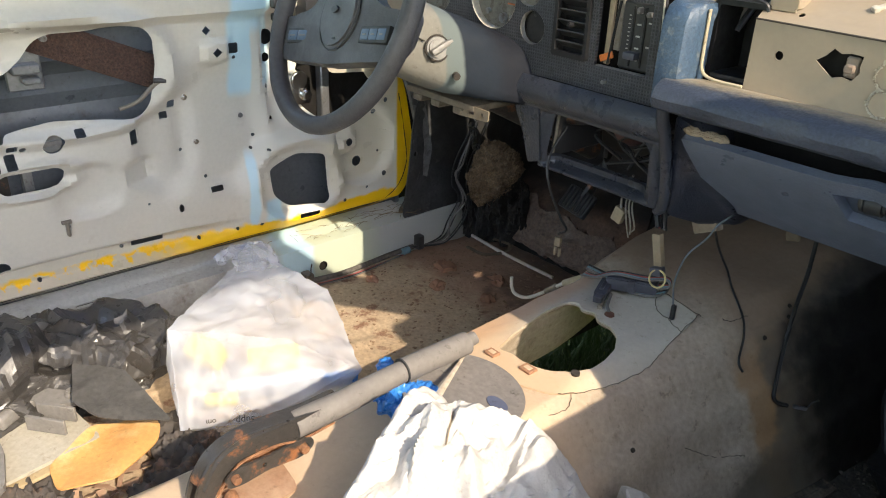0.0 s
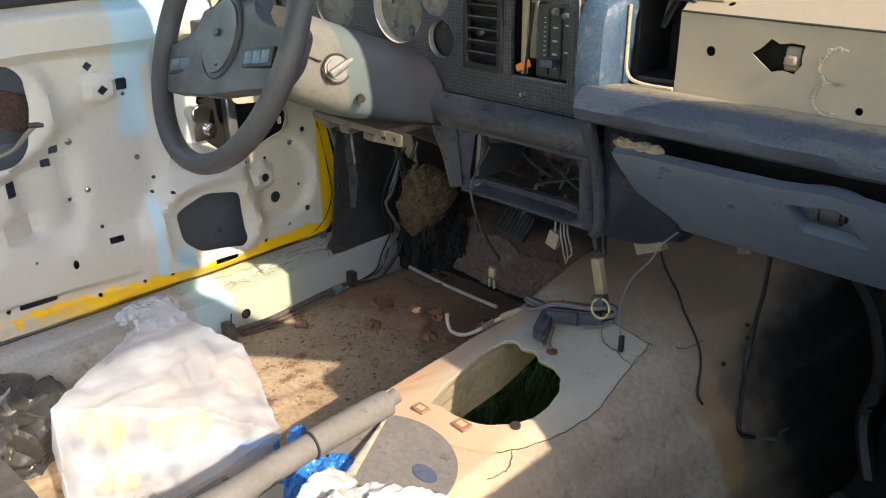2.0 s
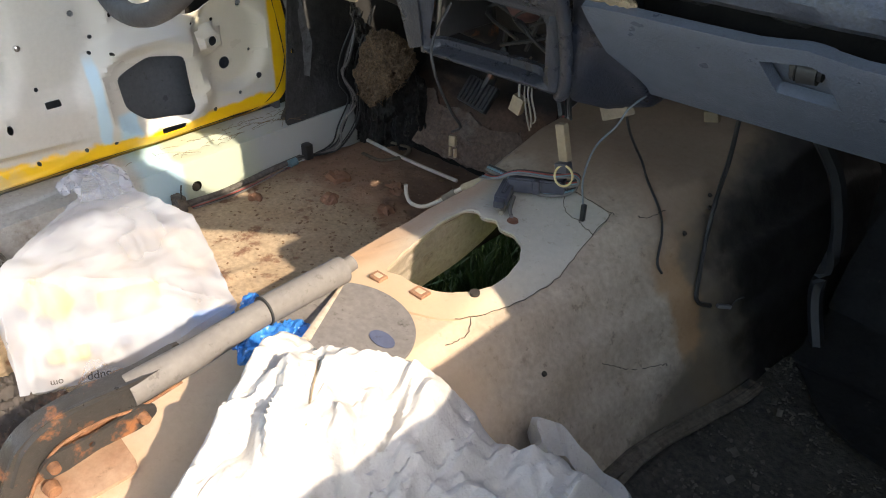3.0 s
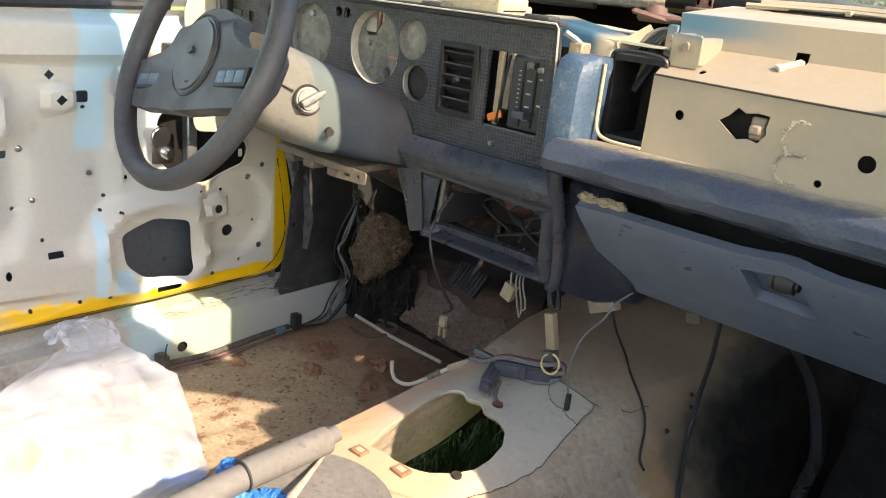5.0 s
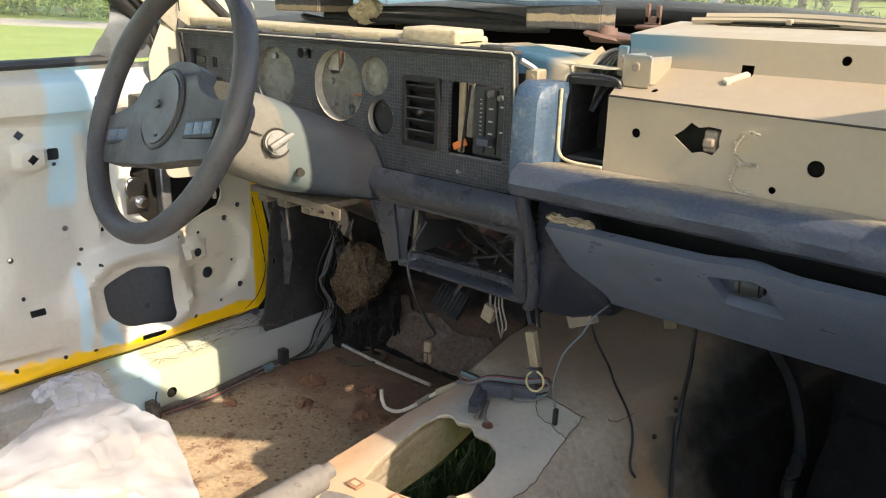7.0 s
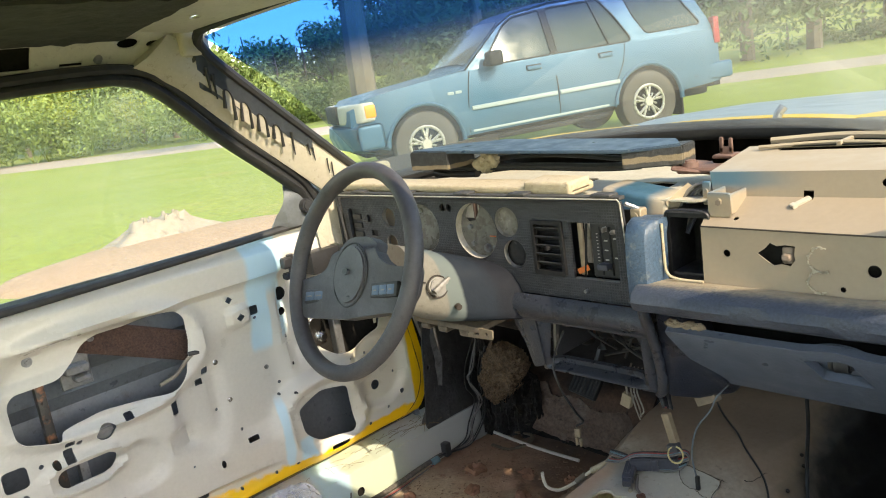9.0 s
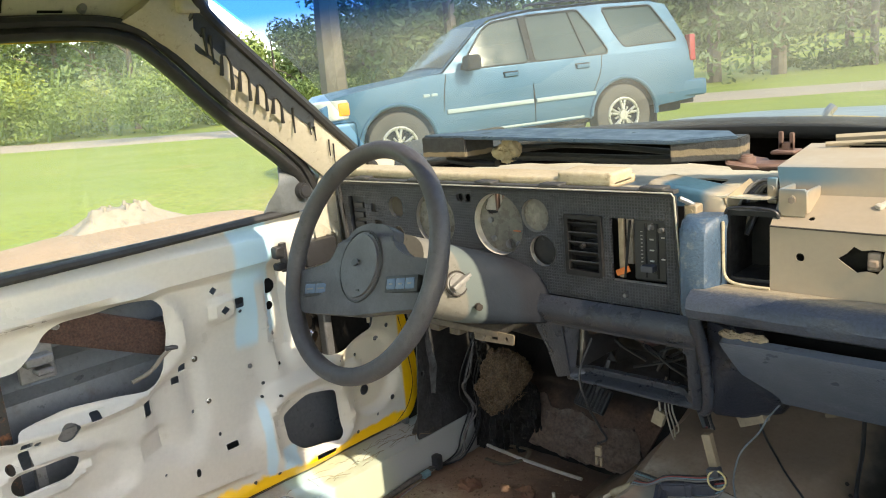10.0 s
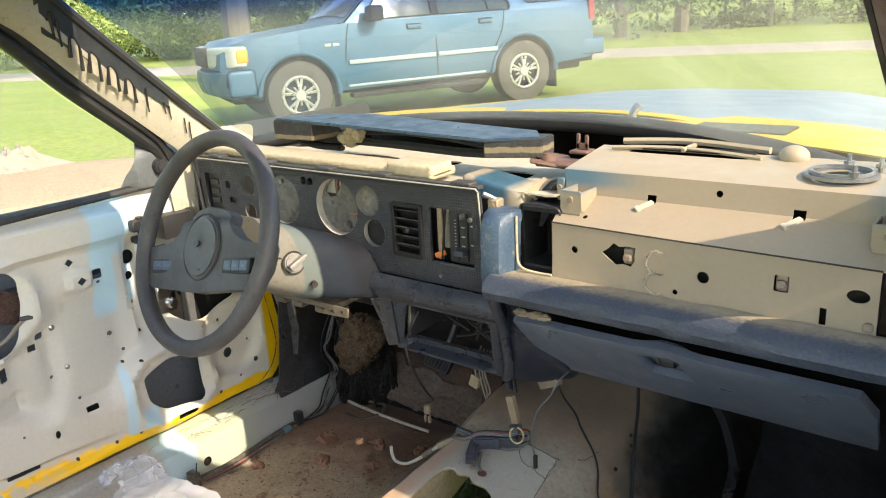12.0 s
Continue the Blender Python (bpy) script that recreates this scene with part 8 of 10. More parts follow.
link = sheet(rounded([(0.466, 0.796), (0.452, 0.801), (0.405, 0.798), (0.365, 0.801), (0.350, 0.790), (0.354, 0.777), (0.372, 0.775), (0.405, 0.779), (0.448, 0.775), (0.466, 0.783)], 0.006, 3), [circle(0.400, 0.789, 0.003, 10)], plane_x(0.053), 0, 0.004)
part("link_plate", link, m_leverm, lever)
for y, z, r in ((0.451, 0.788, 0.0065), (0.363, 0.789, 0.0060), (0.356, 0.766, 0.008)):
    part("pivot_rivet", cyl((0.050, y, z), (0.061, y, z), r, r * 0.8, 16, None, True, 0.001), m_rustedge, lever, "rusty pivot rivet")
rat = sheet(rounded([(0.445, 0.780), (0.430, 0.794), (0.390, 0.788), (0.345, 0.792), (0.325, 0.772), (0.345, 0.758), (0.380, 0.772), (0.420, 0.760)], 0.006, 2), [circle(0.372, 0.778, 0.006), circle(0.420, 0.778, 0.004)], plane_x(0.034), 0, 0.008)
part("ratchet", rat, m_rustedge, lever)
foot = sheet(rounded([(0.018, 0.325), (0.080, 0.320), (0.088, 0.425), (0.020, 0.432)], 0.015, 3), [], lambda u, v: on_tunnel(u, v, 0.010), 0.03, 0.004)
part("mount_foot", foot, shade("peach_rust", (0.44, 0.30, 0.20), 0.8, second=(0.28, 0.14, 0.08), scale=24, amount=1.0, bump=0.4), lever)

# smoky disc, wrapper
disc = bmesh.new()
dm = Matrix.Translation((0.098, 0.668, 0.800)) @ Matrix.Rotation(radians(-4), 4, "X") @ Matrix.Rotation(radians(6), 4, "Y")
cyl((0, 0, -0.002), (0, 0, 0.002), 0.083, 0.083, 56, disc, True, 0.001)
disc.transform(dm)
dsc = thing("plastic_disc", "dusty smoky grey plastic disc leaning on the tunnel", "disc", (0.098, 0.668, 0.78))
part("disc_plate", disc, m_disc, dsc)
spl = tube([(0.122, 0.602, 0.836), (0.084, 0.658, 0.8225), (0.046, 0.714, 0.809)], lambda q: 0.0042 * (1 - 0.8 * q) + 0.0008, 6, 5, None, False, 0.35)
solid("wood_splinter", spl, shade("pale_splinter", (0.58, 0.50, 0.40), 0.8, second=(0.3, 0.22, 0.14), scale=60, bump=0.2), "pale pointed wood splinter lying across the disc", "splinter")
part("blue_mark", sheet(circle(0.142, 0.688, 0.017, 20, 0.011), [], lambda u, v: dm @ Vector((u - 0.098, v - 0.668, 0.0035)), 0, 0.0006), shade("blue_ink", (0.085, 0.10, 0.16), 0.5, bump=0.0), dsc)
wr = bmesh.new()
bmesh.ops.create_icosphere(wr, subdivisions=5, radius=1, matrix=Matrix.Translation((0.056, 0.598, 0.797)) @ Matrix.Rotation(radians(50), 4, "Z") @ Matrix.Diagonal((0.036, 0.013, 0.012, 1)))
crumple(wr, 0.016, 40, 6)
wrap = solid("snack_wrapper", wr, m_bluewrap, "crumpled blue plastic wrapper", "wrapper")
part("wrapper_stripe", tube([(0.066, 0.604, 0.809), (0.078, 0.620, 0.806)], 0.0035, 6, 3), shade("green_print", (0.15, 0.55, 0.12), 0.4, bump=0.0), wrap)
wr2 = bmesh.new()
bmesh.ops.create_icosphere(wr2, subdivisions=4, radius=1, matrix=Matrix.Translation((-0.030, 0.640, 0.775)) @ Matrix.Diagonal((0.016, 0.010, 0.008, 1)))
crumple(wr2, 0.010, 60, 2)
solid("wrapper_scrap", wr2, m_bluewrap, "scrap of blue wrapper beside the lever", "wrapper")

# ---- white woven sack ----
def tunnel_at(x, y):
    """Height of the tunnel or floor under a place."""
    last = Vector(tunnel_pt(-0.35, y))
    for k in range(1, 41):
        p = Vector(tunnel_pt(-0.35 + 1.35 * k / 40, y))
        if p.x >= x:
            t = (x - last.x) / max(1e-6, p.x - last.x)
            return last.z + (p.z - last.z) * max(0.0, min(1.0, t))
        last = p
    return 0.548


def fold(a, b, seed, s=1.0):
    p = Vector((a * s, b * s, seed))
    return (1 - 2 * abs(noise.noise(p))) + 0.55 * (1 - 2 * abs(noise.noise(p * 2.1 + Vector((4, 1, 0))))) + 0.25 * noise.noise(p * 5)


def facets(a, b, seed):
    """Flat facets that meet in sharp creases, from 0 at a crease to about 1."""
    d = noise.voronoi(Vector((a, b, seed)))[0]
    return min(1.0, d[1] - d[0])


SEAM = [(0.105, 0.590), (0.140, 0.545), (0.168, 0.524), (0.205, 0.500), (0.240, 0.476)]
FOLD_A = [(0.212, 0.500), (0.186, 0.530), (0.176, 0.556), (0.182, 0.580), (0.205, 0.612)]
FOLD_B = [(0.215, 0.512), (0.245, 0.523), (0.285, 0.533)]
FOLD_C = [(0.236, 0.600), (0.249, 0.563), (0.262, 0.540)]
RIDGE = [(0.226, 0.690), (0.250, 0.655), (0.275, 0.630), (0.292, 0.580)]


def to_line(x, y, line):
    """Signed distance to a line on the plan, positive on its right, and how near its ends it is."""
    best = (9.0, 0.0)
    for (ax_, ay_), (bx_, by_) in zip(line, line[1:]):
        dx, dy = bx_ - ax_, by_ - ay_
        q = ((x - ax_) * dx + (y - ay_) * dy) / (dx * dx + dy * dy)
        q = max(0.0, min(1.0, q))
        d = math.hypot(x - ax_ - q * dx, y - ay_ - q * dy)
        if d < abs(best[0]):
            s = 1.0 if dx * (y - ay_) - dy * (x - ax_) < 0 else -1.0
            best = (s * d, q)
    return best[0]


def tent(d, w):
    return max(0.0, 1 - abs(d) / w)


def overlap(d, w):
    """A flap lying on top: a sharp step that dies away from its edge."""
    return max(0.0, 1 - d / w) if d >= 0 else max(0.0, 1 + d / 0.009)


def sack_pt(u, v):
    """u across (x), v along (y) of the heaped sack, both 0..1."""
    back = 0.600 + 0.050 * min(1.0, u / 0.20) + 0.20 * max(0.0, u - 0.15)
    y = 0.12 + (back - 0.12) * v
    left = 0.108 + 0.42 * max(0.0, 0.58 - y)
    x = left + (0.425 - left) * u
    base = tunnel_at(x, y)
    e = min(1.0, u / 0.10, (1 - u) / 0.10, (1 - v) / 0.12)
    e = math.sin(max(0.0, e) * math.pi / 2) ** 0.8
    h = 0.020 + 0.026 * bump_at(x, y, 0.135, 0.560, 0.060, 0.060, 1.5, 2) + 0.034 * bump_at(x, y, 0.225, 0.560, 0.085, 0.120, 1.4, 2)
    h += 0.030 * bump_at(x, y, 0.300, 0.610, 0.070, 0.090, 1.4, 2) + 0.030 * bump_at(x, y, 0.210, 0.38, 0.15, 0.14, 1.4, 2)
    h -= 0.026 * bump_at(x, y, 0.172, 0.610, 0.022, 0.085, 1.2, 2)
    z = base + 0.004 + h * e + max(0.0, 0.80 - base) * e * 0.60
    w = noise.noise(Vector((x * 9, y * 9, 4)))
    f = facets(x * 16 + w, y * 11 - w, 2.0)
    z += e * (0.034 * (0.45 - f) + 0.011 * (0.45 - facets(x * 34 + w * 2, y * 17 + x * 12, 7.0)) + 0.005 * (0.45 - facets(x * 95 + w * 3, y * 45, 1.0)) + 0.008 * fold(x * 20, y * 9, 5.0, 1.6))
    z += e * (0.012 * tent(to_line(x, y, SEAM), 0.016) + 0.020 * overlap(to_line(x, y, FOLD_A), 0.06) + 0.012 * overlap(-to_line(x, y, FOLD_B), 0.05))
    z += e * (0.012 * tent(to_line(x, y, FOLD_C), 0.02) + 0.016 * tent(to_line(x, y, RIDGE), 0.028))
    ang, rad = math.atan2(y - 0.640, x - 0.120), math.hypot(y - 0.640, x - 0.120)
    pleat = 1 - 2 * abs(noise.noise(Vector((ang * 2.1 + 1.2 * w, rad * 4.0, 11.0))))
    pleat2 = 1 - 2 * abs(noise.noise(Vector((ang * 4.6 + w, rad * 9.0, 3.0))))
    z += e * min(1.0, rad / 0.12) * min(1.0, (1 - v) / 0.40) * (0.020 * (pleat - 0.45) + 0.006 * (pleat2 - 0.45))
    z -= e * 0.030 * bump_at(x, y, 0.262, 0.480, 0.030, 0.040, 1.0, 2)
    x += 0.012 * noise.noise(Vector((u * 6, v * 5, 9))) + 0.006 * e * (f - 0.4)
    y += 0.020 * noise.noise(Vector((u * 7, v * 4, 3)))
    return (x, y, z)


sk = sheet([(0, 0), (1, 0), (1, 1), (0, 1)], [], sack_pt, 0.0070, 0.0015)
sack = solid("woven_sack", sk, m_sack, "crumpled white woven plastic sack heaped on the tunnel", "sack", angle=32)
part("sack_seam", tube([sack_pt(0.34, 0.70), sack_pt(0.25, 0.80), sack_pt(0.17, 0.90), sack_pt(0.12, 0.96)], 0.0010, 5, 8), m_connwhite, sack)
op = bmesh.new()
prev = None
for k in range(56):
    a = 2 * math.pi * k / 56
    r = 0.042 + 0.012 * noise.noise(Vector((math.cos(a) * 2, math.sin(a) * 2, 1)))
    row = []
    for j, (rr, zz) in enumerate(((0.55, -0.018), (0.85, 0.0), (1.05, 0.012), (1.2, 0.0), (1.25, -0.03))):
        row.append(op.verts.new((0.352 + 1.35 * r * rr * math.cos(a), 0.785 + 0.75 * r * rr * math.sin(a), 0.660 + 0.7 * zz + 0.008 * math.sin(3 * a) + 0.003 * math.sin(8 * a) - 0.60 * r * rr * math.cos(a))))
    if prev:
        for j in range(4):
            op.faces.new((prev[j], row[j], row[j + 1], prev[j + 1]))
    else:
        first = row
    prev = row
for j in range(4):
    op.faces.new((prev[j], first[j], first[j + 1], prev[j + 1]))
part("sack_mouth", op, m_sack, sack, "open mouth of the sack")

# ---- white carrier bag on the floor ----
m_bag = bpy.data.materials.new("thin_white_plastic")
m_bag.use_nodes = True
pn, pl_ = m_bag.node_tree.nodes, m_bag.node_tree.links
pb_ = pn["Principled BSDF"]
pb_.inputs["Base Color"].default_value = (0.80, 0.84, 0.93, 1)
pb_.inputs["Roughness"].default_value = 0.38
tr_ = pn.new("ShaderNodeBsdfTranslucent")
tr_.inputs["Color"].default_value = (0.86, 0.90, 0.97, 1)
mx_ = pn.new("ShaderNodeMixShader")
mx_.inputs[0].default_value = 0.35
tp_ = pn.new("ShaderNodeBsdfTransparent")
mx2 = pn.new("ShaderNodeMixShader")
nz_ = pn.new("ShaderNodeTexNoise")
nz_.inputs["Scale"].default_value = 9.0
co_ = pn.new("ShaderNodeTexCoord")
pl_.new(co_.outputs["Object"], nz_.inputs["Vector"])
mr_ = pn.new("ShaderNodeMapRange")
mr_.inputs[1].default_value, mr_.inputs[2].default_value, mr_.inputs[3].default_value, mr_.inputs[4].default_value = 0.36, 0.64, 0.48, 0.74
pl_.new(nz_.outputs["Fac"], mr_.inputs[0])
bu_ = pn.new("ShaderNodeBump")
bu_.inputs["Strength"].default_value, bu_.inputs["Distance"].default_value = 0.3, 0.004
n2_ = pn.new("ShaderNodeTexNoise")
n2_.inputs["Scale"].default_value, n2_.inputs["Detail"].default_value = 35.0, 6.0
pl_.new(co_.outputs["Object"], n2_.inputs["Vector"])
pl_.new(n2_.outputs["Fac"], bu_.inputs["Height"])
pl_.new(bu_.outputs[0], pb_.inputs["Normal"])
pl_.new(pb_.outputs[0], mx_.inputs[1])
pl_.new(tr_.outputs[0], mx_.inputs[2])
pl_.new(mr_.outputs[0], mx2.inputs[0])
pl_.new(mx_.outputs[0], mx2.inputs[1])
pl_.new(tp_.outputs[0], mx2.inputs[2])
pl_.new(mx2.outputs[0], pn["Material Output"].inputs["Surface"])

bag = thing("carrier_bag", "white plastic carrier bag with yellow and blue packets inside", "plastic bag", (-0.43, 0.62, 0.555))
bb = bmesh.new()
for p in ((-0.300, 0.423, 0.598), (-0.246, 0.530, 0.598), (-0.330, 0.460, 0.560), (-0.270, 0.560, 0.560), (-0.384, 0.444, 0.670), (-0.402, 0.459, 0.728), (-0.355, 0.520, 0.706), (-0.312, 0.625, 0.692), (-0.224, 0.726, 0.636), (-0.255, 0.735, 0.562), (-0.404, 0.772, 0.700), (-0.430, 0.790, 0.565), (-0.475, 0.560, 0.724), (-0.560, 0.660, 0.722), (-0.545, 0.725, 0.728), (-0.560, 0.520, 0.565), (-0.600, 0.690, 0.565)):
    bb.verts.new(p)
hull = bmesh.ops.convex_hull(bb, input=bb.verts[:])
for _ in range(5):
    bmesh.ops.subdivide_edges(bb, edges=bb.edges[:], cuts=1, use_grid_fill=True)
bb.normal_update()
for v in bb.verts:
    p = v.co
    w = noise.noise(p * 14)
    k = 0.009 * (facets(p.x * 9 + p.z * 5 + w, p.y * 8 - p.z * 4 + w, 3.0) - 0.5) + 0.005 * (facets(p.x * 26 + p.z * 12 + w, p.y * 22 - p.z * 9, 8.0) - 0.5) + 0.0022 * fold(p.x * 30 + p.z * 10, p.y * 24, 6.0)
    v.co = p + v.normal * k
    v.co.z = max(v.co.z, 0.556)
part("bag_body", bb, m_bag, bag, angle=50)
for hx in (0.0, 0.035):
    hd2 = bmesh.new()
    tube([(-0.515, 0.672 + hx, 0.712), (-0.560, 0.682 + hx, 0.736), (-0.600, 0.680 + hx * 0.6, 0.735), (-0.625, 0.668 + hx * 0.4, 0.716), (-0.632, 0.655, 0.700)], lambda q: 0.034 * (1 - 0.45 * q), 16, 9, hd2, False, 0.22)
    crumple(hd2, 0.010, 40, 5 + hx * 100)
    part("bag_handle", hd2, m_bag, bag)
m_packet = shade("yellow_packet_film", (0.80, 0.62, 0.05), 0.35, second=(0.72, 0.50, 0.03), scale=18, bump=0.2)
m_clear = shade("grey_blue_film", (0.32, 0.38, 0.50), 0.2, second=(0.55, 0.58, 0.64), scale=30, amount=1.0, bump=0.6, bump_scale=70)
for (x, y, z, a, w, d, h, mat, nm) in ((-0.382, 0.512, 0.668, 30, 0.050, 0.045, 0.050, m_packet, "yellow_packet"), (-0.318, 0.605, 0.652, 66, 0.080, 0.030, 0.050, m_packet, "yellow_packet"), (-0.252, 0.690, 0.610, 66, 0.070, 0.020, 0.030, m_bluewrap, "blue_packet"), (-0.308, 0.500, 0.618, 62, 0.050, 0.022, 0.022, m_packet, "yellow_packet"), (-0.285, 0.590, 0.622, 66, 0.150, 0.020, 0.044, m_clear, "clear_packet")):
    mm = Matrix.Translation((x, y, z)) @ Matrix.Rotation(radians(a), 4, "Z") @ Matrix.Rotation(radians(28), 4, "X")
    mm = Matrix.Translation((-0.007, 0.005, -0.003)) @ mm
    pk_ = box(-w * 0.54, w * 0.54, -d * 0.42, d * 0.42, -h * 0.54, h * 0.54, 0.006, 2, None, mm)
    part(nm, pk_, mat, bag)
# printed words on the bag, partly hidden
m_print = shade("black_print", (0.02, 0.02, 0.02), 0.5, bump=0.0)


def words(text, size, m, material, parent, name="printed_word"):
    cu = bpy.data.curves.new("t", "FONT")
    cu.body, cu.size, cu.extrude = text, size, 0.0002
    ob = bpy.data.objects.new("t", cu)
    scene.collection.objects.link(ob)
    me = bpy.data.meshes.new_from_object(ob.evaluated_get(bpy.context.evaluated_depsgraph_get()))
    bpy.data.objects.remove(ob)
    me.transform(m)
    return part(name, me, material, parent)


for word, at, size in (("Supp", (-0.2475, 0.5315, 0.6115), 0.016), ("om", (-0.2770, 0.4780, 0.6125), 0.013)):
    ux, uz = Vector((-0.054, -0.107, 0.0)).normalized(), Vector((0.70, -0.36, 0.60)).normalized()
    uy = uz.cross(ux)
    wm = Matrix((ux, uy, uz)).transposed().to_4x4()
    words(word, size, Matrix.Translation(at) @ wm, m_print, bag)

m_rag = shade("dark_rag", (0.055, 0.05, 0.048), 0.9, second=(0.13, 0.10, 0.08), scale=40, bump=0.6, stains=(0.24, 0.13, 0.08), stain_scale=18)

# ---- rubbish behind: bin liner, tray, orange sheet ----
def crease3(p, s, seed):
    d = noise.voronoi(p * s + Vector((seed, 0, -seed)))[0]
    return min(1.0, d[1] - d[0])


tbb = bmesh.new()
random.seed(3)
bmesh.ops.create_icosphere(tbb, subdivisions=6, radius=1)
for v in tbb.verts:
    d = v.co.copy()
    w = 1 + 0.30 * noise.noise(d * 1.5)
    v.co = Vector((-0.590 + d.x * 0.085 * w, 0.250 + d.y * 0.215 * w, 0.595 + d.z * 0.070 * w))
tbb.normal_update()
for v in tbb.verts:
    p = v.co + Vector((0.02, 0.02, 0.02)) * noise.noise(v.co * 12)
    v.co += v.normal * (0.100 * (0.4 - crease3(Vector((p.x * 1.4, p.y, p.z * 1.4)), 8, 1.0)) + 0.044 * (0.4 - crease3(Vector((p.x, p.y * 0.6, p.z * 1.3)), 20, 4.0)) + 0.006 * (0.4 - crease3(p, 45, 2.0)))
    v.co.z = max(v.co.z, 0.557)
liner = solid("bin_liner", tbb, m_trash, "shiny crumpled black bin liner on the floor", "bin bag", angle=12)
def film_fold(x0, y0, z0, lx, ly, turn, seed):
    c, s_ = math.cos(radians(turn)), math.sin(radians(turn))

    def at(u, v):
        a, b = (u - 0.5) * lx, (v - 0.5) * ly
        h = 0.030 * (0.45 - crease3(Vector((a * 1.4, b, 0)), 14, seed)) + 0.012 * (0.45 - crease3(Vector((a, b, 0)), 38, seed + 3)) - 0.9 * (a * a + b * b) / (lx + ly)
        return (x0 + a * c - b * s_, y0 + a * s_ + b * c, max(0.560, z0 + h))

    return sheet([(0.05, 0.0), (0.55, 0.08), (1.0, 0.0), (0.92, 0.5), (1.0, 0.95), (0.5, 1.0), (0.0, 0.9), (0.1, 0.45)], [], at, 0.035, 0.001)


for q in ((-0.560, 0.170, 0.660, 0.13, 0.16, 20, 1.0), (-0.585, 0.310, 0.668, 0.14, 0.15, -25, 5.0), (-0.530, 0.400, 0.652, 0.11, 0.12, 40, 9.0)):
    part("loose_fold", film_fold(*q), m_trash, liner, angle=10)
neck = bmesh.new()
bmesh.ops.create_icosphere(neck, subdivisions=6, radius=1, matrix=Matrix.Translation((-0.560, 0.425, 0.600)) @ Matrix.Diagonal((0.055, 0.060, 0.050, 1)))
neck.normal_update()
for v in neck.verts:
    v.co += v.normal * (0.030 * (0.4 - crease3(v.co, 15, 6.0)) + 0.012 * (0.4 - crease3(v.co, 36, 3.0)))
    v.co.z = max(v.co.z, 0.557)
solid("torn_bin_liner", neck, m_trash, "torn end of a black bin liner beside the bag", "bin bag", angle=28)
SHEET = [(-0.500, 0.330), (-0.432, 0.392), (-0.355, 0.402), (-0.276, 0.408), (-0.350, 0.316), (-0.400, 0.300)]
flap = sheet(rounded(SHEET, 0.008, 2), [], lambda u, v: (u, v, 0.655 - 0.10 * max(0.0, u + 0.46) + 0.016 * (0.5 - crease3(Vector((u, v, 0)), 12, 2.0))), 0.010, 0.002)
solid("black_sheet", flap, shade("dusty_black_sheet", (0.075, 0.072, 0.068), 0.6, second=(0.12, 0.11, 0.10), scale=20, grain=0.12, bump=0.3), "dusty black plastic sheet over the rubbish", "plastic sheet", angle=30)
tray = thing("seat_base_panel", "cream plastic panel with a grey latch mechanism lying on it", "panel", (-0.44, 0.20, 0.556))
m_latch = shade("grey_latch_plastic", (0.20, 0.19, 0.18), 0.5, second=(0.27, 0.255, 0.24), scale=18, grain=0.08, bump=0.15)
PANEL2 = [(-0.575, 0.110), (-0.480, 0.312), (-0.372, 0.326), (-0.345, 0.120), (-0.370, -0.02), (-0.60, -0.02)]
part("panel_plate", sheet(rounded(PANEL2, 0.010, 2), [], lambda u, v: (u, v, 0.590 + 0.003 * noise.noise(Vector((u * 9, v * 9, 0)))), 0.03, 0.010), m_tray, tray)
part("panel_trim", tube([(-0.368, 0.328, 0.582), (-0.340, 0.12, 0.580), (-0.365, -0.02, 0.580)], 0.009, 8, 5, None, False, 0.6), shade("tan_trim", (0.36, 0.27, 0.15), 0.6, second=(0.45, 0.36, 0.22), scale=30, bump=0.1), tray, "tan edge trim")
arm1 = sheet(rounded([(-0.605, 0.185), (-0.585, 0.225), (-0.500, 0.300), (-0.470, 0.335), (-0.445, 0.320), (-0.460, 0.285), (-0.540, 0.215), (-0.570, 0.170)], 0.010, 3), [circle(-0.592, 0.203, 0.010, 16), circle(-0.470, 0.315, 0.006, 12), rect(-0.535, -0.515, 0.236, 0.250, 0.003)], lambda u, v: (u, v, 0.622 - 0.02 * (u + 0.6)), 0.03, 0.008)
part("latch_arm", arm1, m_latch, tray, "grey latch arm with holes")
arm3 = sheet(rounded([(-0.600, 0.165), (-0.570, 0.195), (-0.400, 0.195), (-0.320, 0.178), (-0.305, 0.155), (-0.390, 0.160), (-0.560, 0.140)], 0.008, 3), [rect(-0.52, -0.46, 0.160, 0.180, 0.004), circle(-0.40, 0.178, 0.005, 12)], lambda u, v: (u, v, 0.612), 0.03, 0.010)
part("latch_arm", arm3, m_latch, tray)
part("latch_boss", cyl((-0.592, 0.203, 0.612), (-0.592, 0.203, 0.645), 0.019, 0.016, 22, None, True, 0.003), m_latch, tray)
part("latch_boss", cyl((-0.470, 0.315, 0.610), (-0.470, 0.315, 0.630), 0.012, 0.010, 18, None, True, 0.002), m_latch, tray)
for x0, y0, a in ((-0.455, 0.285, 40), (-0.430, 0.262, 40), (-0.500, 0.230, 70), (-0.415, 0.150, 80)):
    part("latch_rib", box(-0.034, 0.034, -0.003, 0.003, 0.595, 0.622, 0.001, 1, None, Matrix.Translation((x0, y0, 0)) @ Matrix.Rotation(radians(a), 4, "Z")), m_latch, tray)
